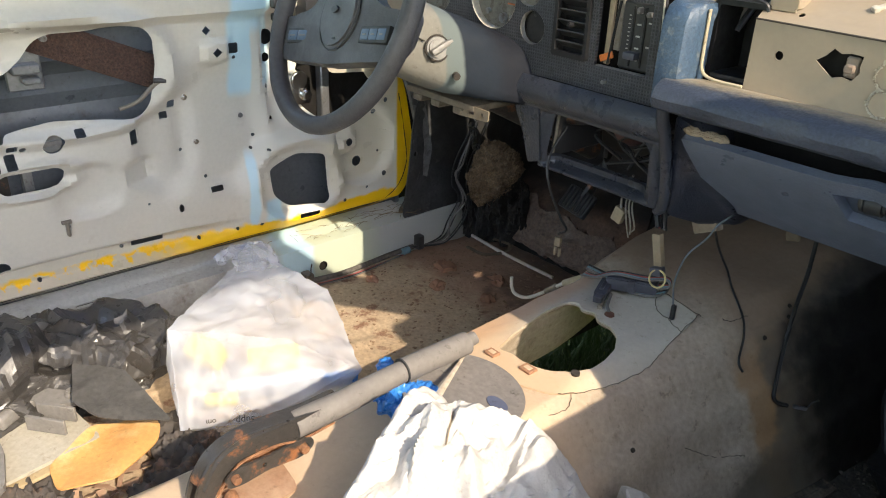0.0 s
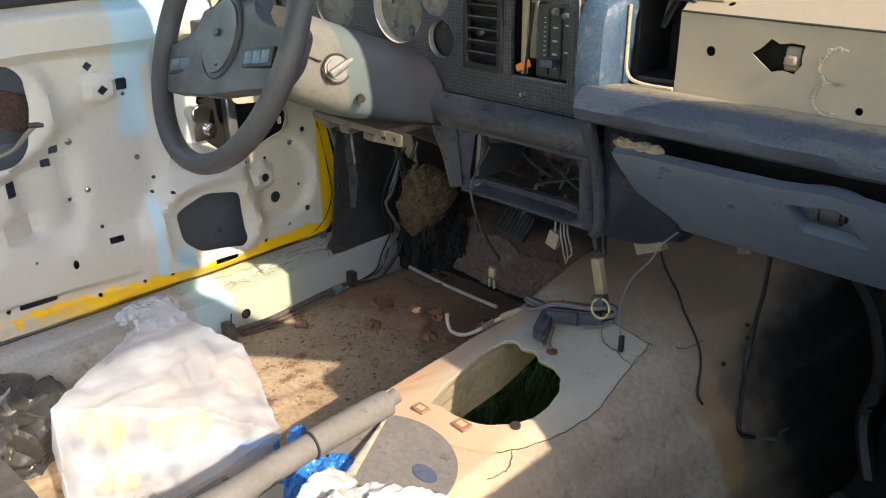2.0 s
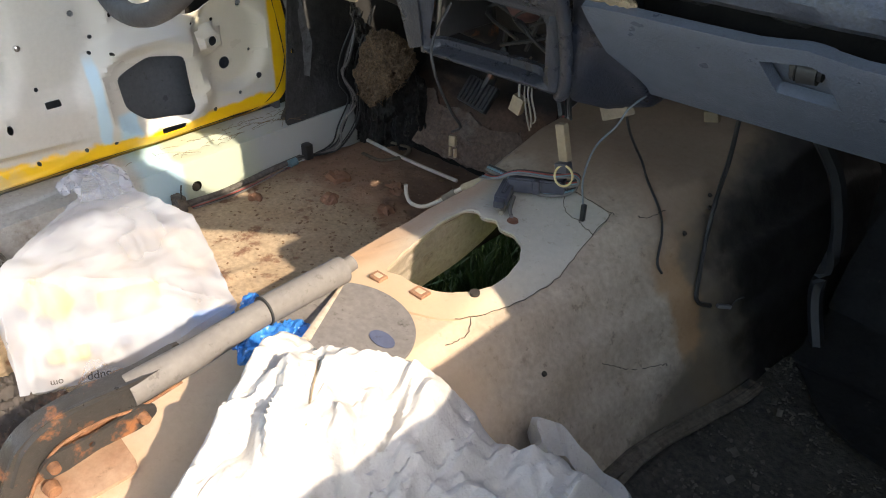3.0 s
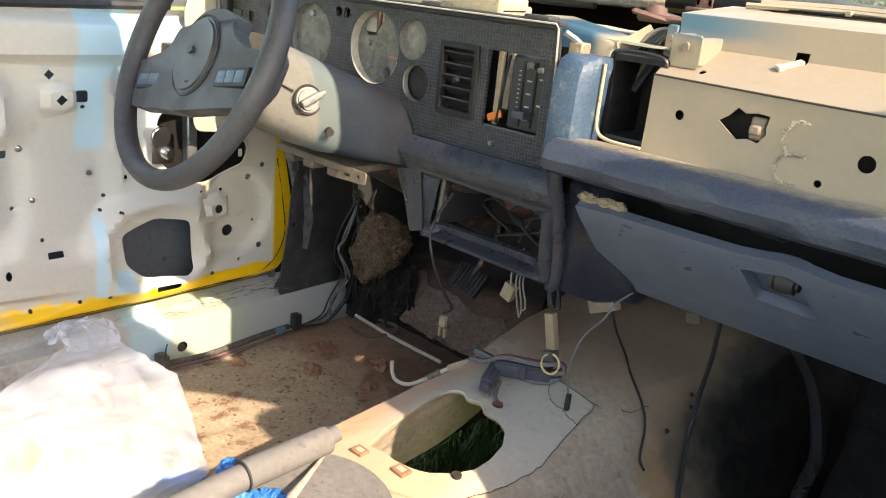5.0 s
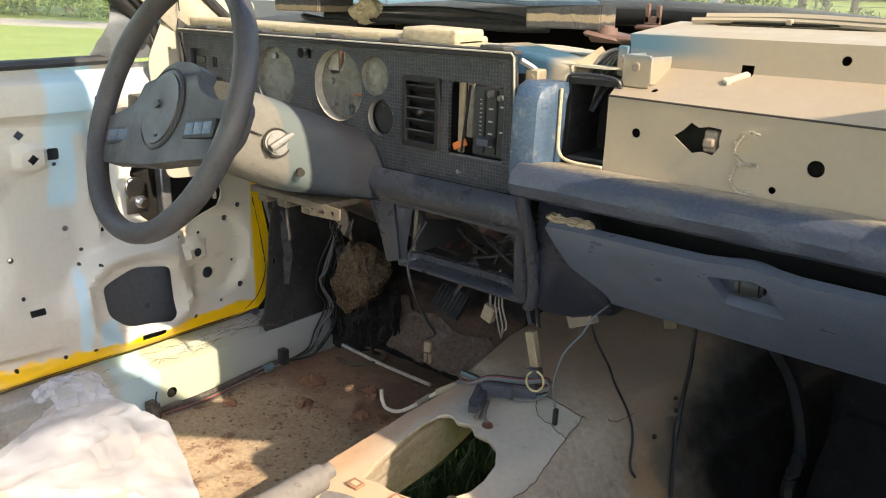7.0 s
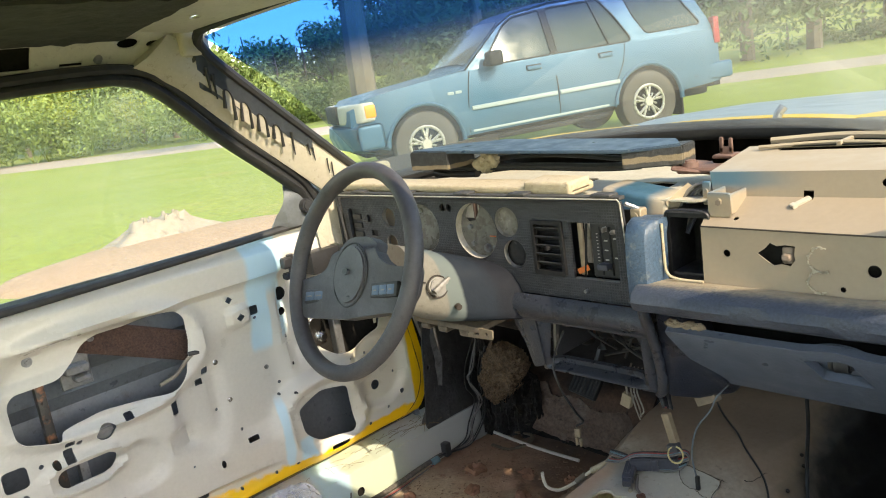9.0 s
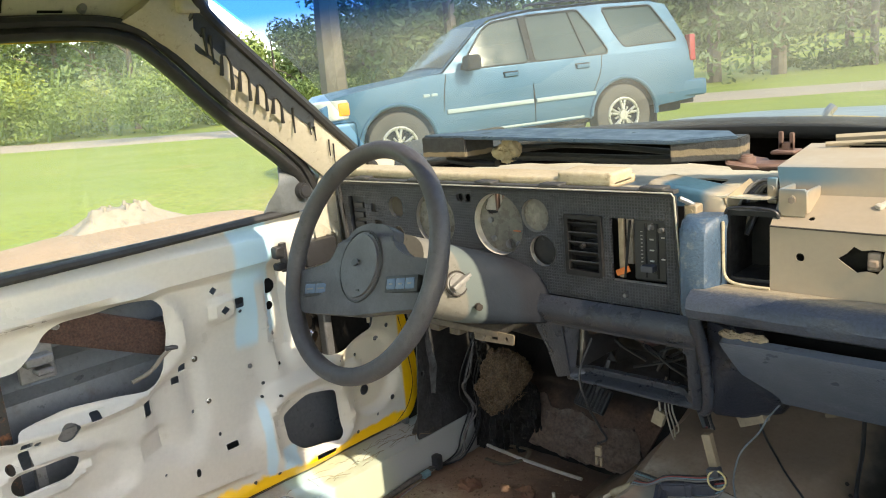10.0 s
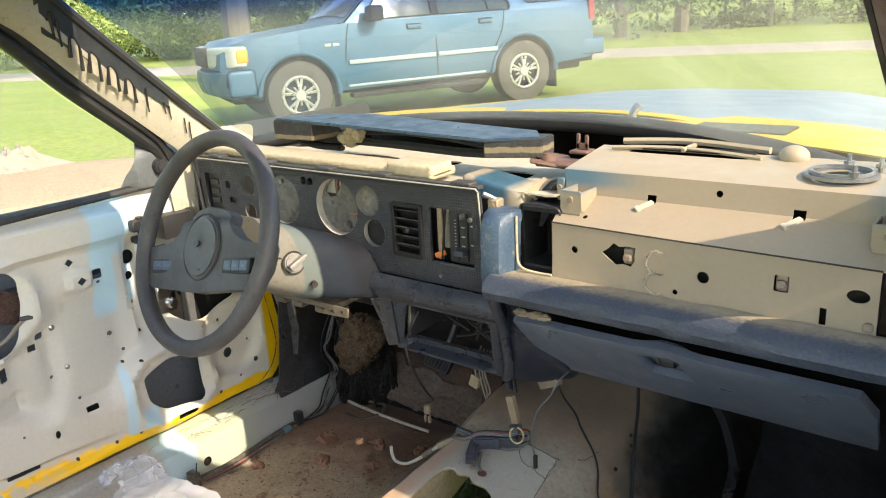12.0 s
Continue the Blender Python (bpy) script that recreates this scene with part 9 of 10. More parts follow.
part("latch_housing", box(-0.035, 0.035, -0.022, 0.022, 0.598, 0.624, 0.008, 3, None, Matrix.Translation((-0.505, 0.205, 0)) @ Matrix.Rotation(radians(35), 4, "Z")), m_latch, tray)
ORANGE = [(-0.350, 0.240), (-0.408, 0.325), (-0.385, 0.385), (-0.345, 0.412), (-0.300, 0.390), (-0.258, 0.310), (-0.290, 0.235)]
og = sheet(rounded(ORANGE, 0.015, 3), [], lambda u, v: (u, v, 0.594 + 0.010 * math.sin((u + v) * 30) * 0.5 + 0.006 * noise.noise(Vector((u * 18, v * 18, 0)))), 0.015, 0.003)
solid("orange_sheet", og, m_orange, "orange rusty bent sheet on the floor", "metal sheet", angle=70)
lid = bmesh.new()
cyl((0, 0, -0.004), (0, 0, 0.004), 0.098, 0.094, 48, lid, True, 0.002)
lid.transform(Matrix.Translation((0.040, 0.150, 0.758)) @ Matrix.Rotation(radians(3), 4, "Y") @ Matrix.Rotation(radians(4), 4, "X"))
solid("blue_lid", lid, shade("faded_blue_plastic", (0.085, 0.10, 0.20), 0.4, second=(0.12, 0.135, 0.23), scale=14, grain=0.08, bump=0.1, stains=(0.32, 0.24, 0.15), stain_scale=26, stain_low=0.60, stain_high=0.66), "round blue plastic lid with tan smears leaning on the tunnel", "lid")
for (x, y, sx, sy, h) in ((-0.27, 0.42, 0.05, 0.05, 0.030), (-0.20, 0.36, 0.05, 0.06, 0.025), (-0.30, 0.20, 0.06, 0.05, 0.02), (-0.33, 0.43, 0.05, 0.03, 0.02)):
    dirt = bmesh.new()
    bmesh.ops.create_icosphere(dirt, subdivisions=5, radius=1, matrix=Matrix.Translation((x, y, 0.556)) @ Matrix.Diagonal((sx, sy, h, 1)))
    crumple(dirt, 0.020, 45, 8)
    solid("charred_rag", dirt, m_rag, "dark crumbled rag and dirt beside the tunnel", "rag", "rags by the tunnel", angle=80)
leaf = bmesh.new()
for k in range(150):
    x, y = random.uniform(-0.34, -0.16), random.uniform(0.25, 0.60)
    s = random.uniform(0.003, 0.010)
    mm = Matrix.Translation((x, y, 0.563 + random.uniform(0, 0.014))) @ Euler((random.gauss(0, 0.5), random.gauss(0, 0.5), random.random() * 6)).to_matrix().to_4x4()
    box(-s * 1.5, s * 1.5, -s * 0.7, s * 0.7, -0.0006, 0.0006, 0, 1, leaf, mm)
solid("floor_debris", leaf, shade("red_debris", (0.27, 0.14, 0.09), 0.9, second=(0.38, 0.27, 0.18), scale=60, amount=1.0, bump=0.2), "reddish brown leaf crumbs between bag and tunnel", "debris", kind="stuff", smooth=False)


# ---- the blue car on the lawn ----
m_carblue = shade("light_blue_car_paint", (0.048, 0.118, 0.190), 0.44, metal=0.2, spec=0.25, second=(0.042, 0.106, 0.172), scale=2, grain=0.0, bump=0.0, coat=0.06)
m_carglass = shade("dark_car_glass", (0.035, 0.055, 0.06), 0.10, second=(0.05, 0.075, 0.08), scale=1.5, grain=0.0, bump=0.0, spec=0.12, rough_var=0.04)
m_tyre = shade("tyre", (0.075, 0.068, 0.060), 0.9, second=(0.10, 0.09, 0.075), scale=6, bump=0.3, bump_scale=30)
m_rim = shade("alloy", (0.50, 0.48, 0.43), 0.35, metal=0.6, second=(0.4, 0.4, 0.4), scale=12, bump=0.0)
m_red = shade("red_lens", (0.30, 0.012, 0.018), 0.2, bump=0.0)
m_amber = shade("amber_lens", (0.85, 0.30, 0.03), 0.2, bump=0.0)
m_lamp = shade("clear_lens", (0.42, 0.42, 0.38), 0.15, bump=0.0)
m_trimgrey = shade("light_grey_trim_and_glint", (0.30, 0.36, 0.37), 0.4, bump=0.0)
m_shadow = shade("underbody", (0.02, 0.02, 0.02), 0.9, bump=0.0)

SUVM = Matrix.Translation((-6.175, 6.259, 0.375)) @ Matrix.Rotation(1.081, 4, "Z") @ Matrix.Rotation(-0.023, 4, "Y")
car = new("car")
car.matrix_world = SUVM
car.empty_display_size = 0.3
tagged(car, "light blue four-door sport utility vehicle parked on the lawn", "car")
# local frame: x to the rear, y across to the far side, z up; origin on the ground under the near front wheel


def car_part(name, bm, material, parent=None, label="", angle=35):
    return part(name, bm, material, parent or car, label, True, angle)


W = 1.94
TOP = [(-0.86, 0.74), (-0.84, 0.92), (-0.70, 1.03), (-0.30, 1.09), (0.42, 1.16), (0.60, 1.18), (1.18, 1.66), (1.36, 1.76), (1.9, 1.83), (2.9, 1.85), (3.6, 1.82), (3.86, 1.72), (4.08, 1.20), (4.12, 1.00), (4.14, 0.62)]
BELT = 1.17


def side_y(x, z):
    """How far the near flank stands in from the widest line."""
    y = 0.0
    if z > BELT:
        y += (z - BELT) * 0.36
    y += 0.05 * max(0.0, (0.62 - z) / 0.3) ** 1.5
    y += 0.035 * max(0.0, (z - 0.85) / 0.32) ** 2 if z <= BELT else 0.035
    y += 0.16 * max(0.0, (-x - 0.35) / 0.5) ** 2 + 0.06 * max(0.0, (x - 3.8) / 0.34) ** 2
    return y


def arch(cx, r=0.46, seg=14):
    return [(cx + r * math.cos(radians(180 - 180 * k / seg)), max(0.36, 0.40 + r * math.sin(radians(180 * k / seg)))) for k in range(seg + 1)]


low = [(-0.86, 0.50)] + [(-0.52, 0.42)] + arch(0.0) + [(0.52, 0.40), (2.50, 0.42)] + arch(3.02) + [(3.56, 0.46), (4.14, 0.50)]
belt_line = [(4.12, 1.00), (4.09, BELT), (3.0, BELT), (0.62, BELT), (0.42, 1.16), (-0.30, 1.09), (-0.70, 1.03), (-0.84, 0.92), (-0.86, 0.74)]
lower_out = low + belt_line
for sgn, y0, nm in ((1, 0.0, "near"), (-1, W, "far")):
    fl = sheet(lower_out, [], lambda u, v: (u, y0 + sgn * side_y(u, v), v), 0.12, 0.0)
    car_part("body_side", fl, m_carblue)
    GLASS = [[(0.84, 1.19), (1.22, 1.63), (1.36, 1.715), (1.74, 1.755), (1.76, 1.19)], [(1.84, 1.19), (1.82, 1.758), (2.56, 1.77), (2.72, 1.52), (2.86, 1.24), (2.84, 1.19)], [(3.10, 1.25), (2.98, 1.48), (2.90, 1.762), (3.62, 1.745), (3.90, 1.26)]]
    up = [(0.62, BELT), (4.09, BELT), (3.84, 1.74), (3.6, 1.80), (2.9, 1.815), (1.9, 1.80), (1.36, 1.735), (1.16, 1.63)]
    uf = sheet(up, [rounded(g, 0.05, 3) for g in GLASS], lambda u, v: (u, y0 + sgn * side_y(u, v), v), 0.15, 0.012)
    car_part("cabin_side", uf, m_carblue)
    for g in GLASS:
        car_part("side_window", sheet(rounded(g, 0.05, 3), [], lambda u, v: (u, y0 + sgn * (side_y(u, v) + 0.018), v), 0.2, 0.0), m_carglass, None, "tinted side window")
        car_part("window_rubber", tube([(u, y0 + sgn * (side_y(u, v) + 0.004), v) for u, v in rounded(g, 0.05, 3)], 0.013, 5, 1, None, True), m_shadow)
    car_part("quarter_bar", tube([(2.55, y0 + sgn * (side_y(2.55, 1.20) + 0.012), 1.20), (2.42, y0 + sgn * (side_y(2.4, 1.76) + 0.012), 1.76)], 0.013, 5, 1), m_shadow)
    car_part("door_pillar", sheet([(1.752, 1.185), (1.848, 1.185), (1.828, 1.765), (1.732, 1.762)], [], lambda u, v: (u, y0 + sgn * (side_y(u, v) - 0.004), v), 0, 0.006), m_shadow, None, "black pillar between the side windows")
    for cx in (0.0, 3.02):
        car_part("wheel_arch", tube([(cx + 0.475 * math.cos(radians(a)), y0 + sgn * (side_y(cx, 0.8) + 0.004), 0.40 + 0.475 * math.sin(radians(a))) for a in range(-4, 186, 10)], 0.030, 8, 1, None, False, 0.8), m_carblue)
# skin across: hood, screen, roof, tail
sk2 = bmesh.new()
prev = None
for x, z in TOP:
    row = []
    for k in range(9):
        t = k / 8
        a, c = side_y(x, z), W - side_y(x, z)
        y = a + (c - a) * t
        crown = 0.035 * math.sin(math.pi * t) if x < 3.9 else 0.0
        front = -0.10 * math.sin(math.pi * t) if x < -0.6 else 0.0
        row.append(sk2.verts.new((x + front, y, z + crown)))
    if prev:
        for k in range(8):
            sk2.faces.new((prev[k], row[k], row[k + 1], prev[k + 1]))
    prev = row
car_part("hood_and_roof", sk2, m_carblue)
scg = bmesh.new()
for (x0, z0), (x1, z1) in (((0.66, 1.225), (1.20, 1.675)),):
    vs = []
    for x, z in ((x0, z0), (x1, z1)):
        row = []
        for k in range(9):
            t = k / 8
            a = side_y(x, z) + 0.07
            row.append(scg.verts.new((x - 0.012, a + (W - 2 * a) * t, z + 0.035 * math.sin(math.pi * t) + 0.012)))
        vs.append(row)
    for k in range(8):
        scg.faces.new((vs[0][k], vs[0][k + 1], vs[1][k + 1], vs[1][k]))
car_part("windscreen", scg, m_carglass)
for y in (0.42, W - 0.42):
    car_part("roof_rack", tube([(1.9, y, 1.87), (2.1, y, 1.90), (3.2, y, 1.90), (3.4, y, 1.86)], 0.018, 8, 6), m_shadow)
# front: bumper, lamp, grille
fbp = bmesh.new()
prev = None
for k in range(13):
    t = k / 12
    y = -0.01 + (W + 0.02) * t
    bow = 0.16 * (2 * abs(t - 0.5)) ** 3
    row = [fbp.verts.new((x + bow, y, z)) for x, z in ((-0.86, 0.76), (-0.98, 0.72), (-1.0, 0.60), (-0.96, 0.46), (-0.80, 0.40))]
    if prev:
        for j in range(4):
            fbp.faces.new((prev[j], row[j], row[j + 1], prev[j + 1]))
    prev = row
car_part("front_bumper", fbp, m_carblue)
car_part("bumper_corner", box(-0.82, -0.50, -0.006, 0.06, 0.44, 0.75, 0.06, 5), m_carblue)
car_part("grille", box(-0.97, -0.88, 0.50, W - 0.50, 0.78, 1.0, 0.02, 2), m_shadow)
def headlamp(y0, y1, s):
    b = box(-0.95, -0.56, y0, y1, 0.775, 1.005, 0.04, 3)
    for v in b.verts:
        v.co.x += 0.22 * max(0.0, (0.22 - (v.co.y if s > 0 else W - v.co.y)) / 0.2) * max(0.0, (-v.co.x - 0.62) / 0.3) + 0.03 * (v.co.z - 0.8)
    return b


for y0, y1, s in ((0.022, 0.48, 1), (W - 0.48, W - 0.022, -1)):
    car_part("headlight", headlamp(y0, y1, s), m_lamp, None, "clear headlight")
car_part("turn_signal", box(-0.69, -0.552, 0.012, 0.10, 0.815, 0.975, 0.03, 3), m_amber, None, "amber turn signal")
# tail
car_part("tail_light", box(4.06, 4.15, 0.03, 0.14, 0.98, 1.32, 0.02, 3), m_red, None, "red tail light")
car_part("tail_light", box(4.06, 4.15, W - 0.14, W - 0.03, 0.98, 1.36, 0.02, 3), m_red, None, "red tail light")
car_part("rear_bumper", box(3.86, 4.30, 0.01, W - 0.01, 0.52, 0.74, 0.05, 3), m_carblue)
car_part("tow_hitch", box(4.0, 4.25, 0.25, 0.40, 0.42, 0.50, 0.02, 2), m_shadow)
car_part("underbody", box(-0.75, 4.05, 0.25, W - 0.25, 0.34, 0.90, 0.05, 2), m_shadow)
car_part("mud_flap", box(3.50, 3.53, 0.04, 0.30, 0.14, 0.46, 0.01, 1), m_shadow)
car_part("mud_flap", box(0.47, 0.50, 0.04, 0.28, 0.18, 0.46, 0.01, 1), m_shadow)
# mouldings, handles, mirror, door gaps
for x0, x1 in ((0.62, 1.75), (1.79, 2.62)):
    car_part("side_moulding", box(x0, x1, side_y(1, 0.72) - 0.022, side_y(1, 0.72) + 0.01, 0.695, 0.745, 0.008, 2), m_trimgrey, None, "pale side moulding")
# pale strip added in place of the reflection along the rocker
car_part("rocker_highlight", box(0.60, 2.45, 0.015, 0.04, 0.43, 0.46, 0.01, 2), m_trimgrey)
car_part("side_step", box(0.62, 2.4, -0.06, 0.12, 0.30, 0.36, 0.02, 2), m_shadow)
for x in (1.50, 2.48):
    h = car_part("door_handle", box(x - 0.10, x + 0.08, side_y(x, 1.07) - 0.030, side_y(x, 1.07) + 0.01, 1.045, 1.095, 0.015, 3), m_carblue)
    car_part("handle_recess", box(x - 0.11, x + 0.09, side_y(x, 1.07) - 0.004, side_y(x, 1.07) + 0.01, 1.03, 1.11, 0.003, 1), m_shadow)
mir = bmesh.new()
box(0.86, 1.04, -0.22, 0.00, 1.17, 1.35, 0.05, 3, mir)
car_part("door_mirror", mir, m_shadow, None, "black door mirror")
for line in ([(0.56, 0.44), (0.60, 0.9), (0.66, 1.16)], [(1.77, 0.44), (1.77, 0.9), (1.77, 1.70)], [(2.76, 1.18), (2.70, 0.95), (2.58, 0.72)], [(3.70, 0.60), (4.10, 0.60)]):
    car_part("panel_gap", tube([(x, side_y(x, z) - 0.001, z) for x, z in line], 0.007, 5, 5), m_shadow)
for k in range(2):
    car_part("badge_bar", box(0.34 + 0.10 * k, 0.42 + 0.10 * k, side_y(0.4, 0.95) - 0.012, side_y(0.4, 0.95) + 0.005, 0.92, 0.955, 0.005, 1), m_trimgrey)
for cx in (0.0, 3.02):
    tyre = bmesh.new()
    prof = [(0.215, 0.0), (0.27, -0.012), (0.35, -0.018), (0.385, -0.005), (0.395, 0.03), (0.395, 0.20), (0.38, 0.235), (0.30, 0.24)]
    rows = [[tyre.verts.new((cx + r * math.cos(a), 0.03 + d, 0.395 + r * math.sin(a))) for r, d in prof] for a in [2 * math.pi * k / 40 for k in range(40)]]
    for k in range(40):
        A, B = rows[k], rows[(k + 1) % 40]
        for j in range(len(prof) - 1):
            tyre.faces.new((A[j], B[j], B[j + 1], A[j + 1]))
    wh = car_part("wheel", tyre, m_tyre)
    disc_b = cyl((cx, 0.10, 0.395), (cx, 0.12, 0.395), 0.27, 0.27, 32)
    part("brake_disc", disc_b, m_shadow, wh)
    rim2 = bmesh.new()
    ringp = [Vector((cx + 0.212 * math.cos(a), 0.030, 0.395 + 0.212 * math.sin(a))) for a in [2 * math.pi * k / 36 for k in range(36)]]
    tube(ringp, 0.020, 8, 1, rim2, True)
    for k in range(5):
        a = 2 * math.pi * k / 5 + 0.3
        for da in (-0.17, 0.17):
            tube([(cx + 0.06 * math.cos(a), 0.04, 0.395 + 0.06 * math.sin(a)), (cx + 0.21 * math.cos(a + da), 0.04, 0.395 + 0.21 * math.sin(a + da))], 0.019, 6, 1, rim2)
    cyl((cx, 0.02, 0.395), (cx, 0.07, 0.395), 0.060, 0.075, 20, rim2, True, 0.006)
    for k in range(5):
        a = 2 * math.pi * k / 5 + 0.3 + math.pi / 5
        tube([(cx + 0.07 * math.cos(a), 0.045, 0.395 + 0.07 * math.sin(a)), (cx + 0.12 * math.cos(a), 0.05, 0.395 + 0.12 * math.sin(a))], 0.014, 6, 1, rim2)
    part("rim", rim2, m_rim, wh, "five-spoke alloy rim")
    far = bmesh.new()
    cyl((cx, W - 0.28, 0.395), (cx, W - 0.03, 0.395), 0.395, 0.395, 32, far, True, 0.03)
    car_part("wheel", far, m_tyre)

# ---- stump on bare soil ----
def patch(cx, cy, rx, ry, rot, lift, material, name, label, category, seed):
    b = bmesh.new()
    c = b.verts.new((cx, cy, land(cx, cy) + lift + 0.03))
    ring0 = None
    rows = []
    for f in (0.35, 0.7, 0.9, 1.0, 1.08):
        row = []
        for k in range(40):
            a = 2 * math.pi * k / 40
            w = f * (1 + 0.22 * noise.noise(Vector((math.cos(a) * 1.5, math.sin(a) * 1.5, seed))))
            x0, y0 = rx * w * math.cos(a), ry * w * math.sin(a)
            x, y = cx + x0 * math.cos(rot) - y0 * math.sin(rot), cy + x0 * math.sin(rot) + y0 * math.cos(rot)
            z = land(x, y) + (lift + 0.10 * (1 - f) + 0.02 * noise.noise(Vector((x * 3, y * 3, seed))) if f < 1.05 else -0.03)
            row.append(b.verts.new((x, y, z)))
        rows.append(row)
    for k in range(40):
        b.faces.new((c, rows[0][k], rows[0][(k + 1) % 40]))
    for A, B in zip(rows, rows[1:]):
        for k in range(40):
            b.faces.new((A[k], B[k], B[(k + 1) % 40], A[(k + 1) % 40]))
    return solid(name, b, material, label, category, kind="structure")


patch(-6.45, 2.85, 0.80, 1.35, -0.10, 0.030, m_soil, "soil_patch", "bare reddish soil round a tree stump", "soil", 2.0)
stump = thing("tree_stump", "weathered grey tree stump with spreading roots", "stump", (-7.10, 3.20, land(-7.10, 3.20)))
st = bmesh.new()
prev = None
SX, SY = -7.10, 3.20
for i, (f, h) in enumerate(((1.35, -0.05), (1.05, 0.02), (0.80, 0.08), (0.66, 0.14), (0.60, 0.18))):
    row = []
    for k in range(48):
        a = 2 * math.pi * k / 48
        lob = 1 + (0.28 if i < 3 else 0.12) * max(0, math.sin(a * 5 + 0.6)) * (1.3 - i * 0.2) + 0.12 * noise.noise(Vector((math.cos(a) * 3, math.sin(a) * 3, i * 0.4)))
        r = 0.42 * f * lob
        row.append(st.verts.new((SX + r * 0.8 * math.cos(a), SY + r * 1.15 * math.sin(a), land(SX, SY) + 1.25 * h + (0.10 * noise.noise(Vector((a * 2.5, 1, 0))) if i == 4 else 0))))
    if prev:
        for k in range(48):
            st.faces.new((prev[k], row[k], row[(k + 1) % 48], prev[(k + 1) % 48]))
    prev = row
ctr = st.verts.new((SX, SY, land(SX, SY) + 0.21))
for k in range(48):
    st.faces.new((ctr, prev[k], prev[(k + 1) % 48]))
m_stump = shade("grey_stump_wood", (0.34, 0.29, 0.235), 0.9, second=(0.20, 0.165, 0.13), scale=7, bump=0.8, bump_scale=18, stains=(0.14, 0.11, 0.09), stain_scale=9, stain_low=0.55, stain_high=0.7)
part("stump_wood", st, m_stump, stump, angle=70)
for k in range(10):
    a = 2 * math.pi * k / 10 + 0.3 * random.random()
    h = random.uniform(0.0, 0.05)
    x, y = SX + 0.15 * math.cos(a), SY + 0.21 * math.sin(a)
    part("splinter", cyl((x, y, land(SX, SY) + 0.08), (x + 0.02, y, land(SX, SY) + 0.23 + h), 0.045, 0.015, 6), m_stump, stump)


# ---- trees, shrubs, fence ----
def leaf_cloud(b, centre, radius, count, size, rng, flat=0.8):
    for k in range(count):
        d = Vector((rng.gauss(0, 1), rng.gauss(0, 1), rng.gauss(0, 1))).normalized()
        r = radius * rng.uniform(0.45, 1.05) * (1 + 0.25 * noise.noise(d * 2.5 + Vector(centre) * 0.3))
        p = Vector(centre) + Vector((d.x * r, d.y * r, d.z * r * flat))
        s = size * rng.uniform(0.5, 1.3)
        n = (d + Vector((rng.gauss(0, 0.6), rng.gauss(0, 0.6), rng.gauss(0, 0.6)))).normalized()
        t = n.orthogonal().normalized()
        u = n.cross(t)
        a = rng.random() * 6.28
        e, f = t * math.cos(a) + u * math.sin(a), u * math.cos(a) - t * math.sin(a)
        b.faces.new([b.verts.new(q) for q in (p - e * s, p + f * s * 0.45 + n * s * 0.12, p + e * s, p - f * s * 0.45 + n * s * 0.12)])


def tree(x, y, h, crown, seed, mat, lean=0.0, leaf=0.16, density=1.0, low=0.35, label="leafy green tree with an uneven crown"):
    rng = random.Random(seed)
    z = land(x, y)
    t = thing("tree", label, "tree", (x, y, z), "trees round the lawn")
    tr = bmesh.new()
    r0 = h * 0.028
    tube([(x, y, z - 0.2), (x + 0.1 * lean, y, z + h * 0.3), (x + lean * 0.5, y + 0.1, z + h * 0.6), (x + lean, y, z + h * 0.9)], lambda q: r0 * (1 - 0.8 * q), 8, 4, tr)
    for k in range(6):
        a = rng.random() * 6.28
        hh = h * rng.uniform(low, 0.75)
        L = crown * rng.uniform(0.6, 0.95)
        tube([(x + lean * hh / h, y, z + hh), (x + L * 0.5 * math.cos(a), y + L * 0.5 * math.sin(a), z + hh + L * 0.35), (x + L * math.cos(a), y + L * math.sin(a), z + hh + L * 0.5)], lambda q: r0 * 0.4 * (1 - 0.8 * q), 6, 3, tr)
    part("trunk", tr, m_bark, t)
    cb_ = bmesh.new()
    n = int(9 * density)
    for k in range(n):
        a, rr = rng.random() * 6.28, crown * math.sqrt(rng.random()) * 0.8
        zz = z + h * rng.uniform(low, 0.95)
        leaf_cloud(cb_, (x + lean * 0.5 + rr * math.cos(a), y + rr * math.sin(a), zz), crown * rng.uniform(0.28, 0.5), int(260 * density), leaf, rng)
    part("crown", cb_, mat, t, smooth=False)
    return t


def shrub(x, y, w, h, seed, mat, label, leaf=0.10, count=900):
    rng = random.Random(seed)
    z = land(x, y)
    b = bmesh.new()
    for k in range(7):
        a, rr = rng.random() * 6.28, w * 0.5 * math.sqrt(rng.random())
        leaf_cloud(b, (x + rr * math.cos(a), y + rr * math.sin(a), z + h * rng.uniform(0.2, 0.65)), min(w, h) * rng.uniform(0.28, 0.45), count // 7, leaf, rng)
    for k in range(5):
        a = rng.random() * 6.28
        tube([(x, y, z - 0.1), (x + w * 0.2 * math.cos(a), y + w * 0.2 * math.sin(a), z + h * 0.4), (x + w * 0.35 * math.cos(a), y + w * 0.35 * math.sin(a), z + h * 0.8)], 0.02, 5, 3, b)
    return solid("shrub", b, mat, label, "shrub", "shrubs along the track", smooth=False)


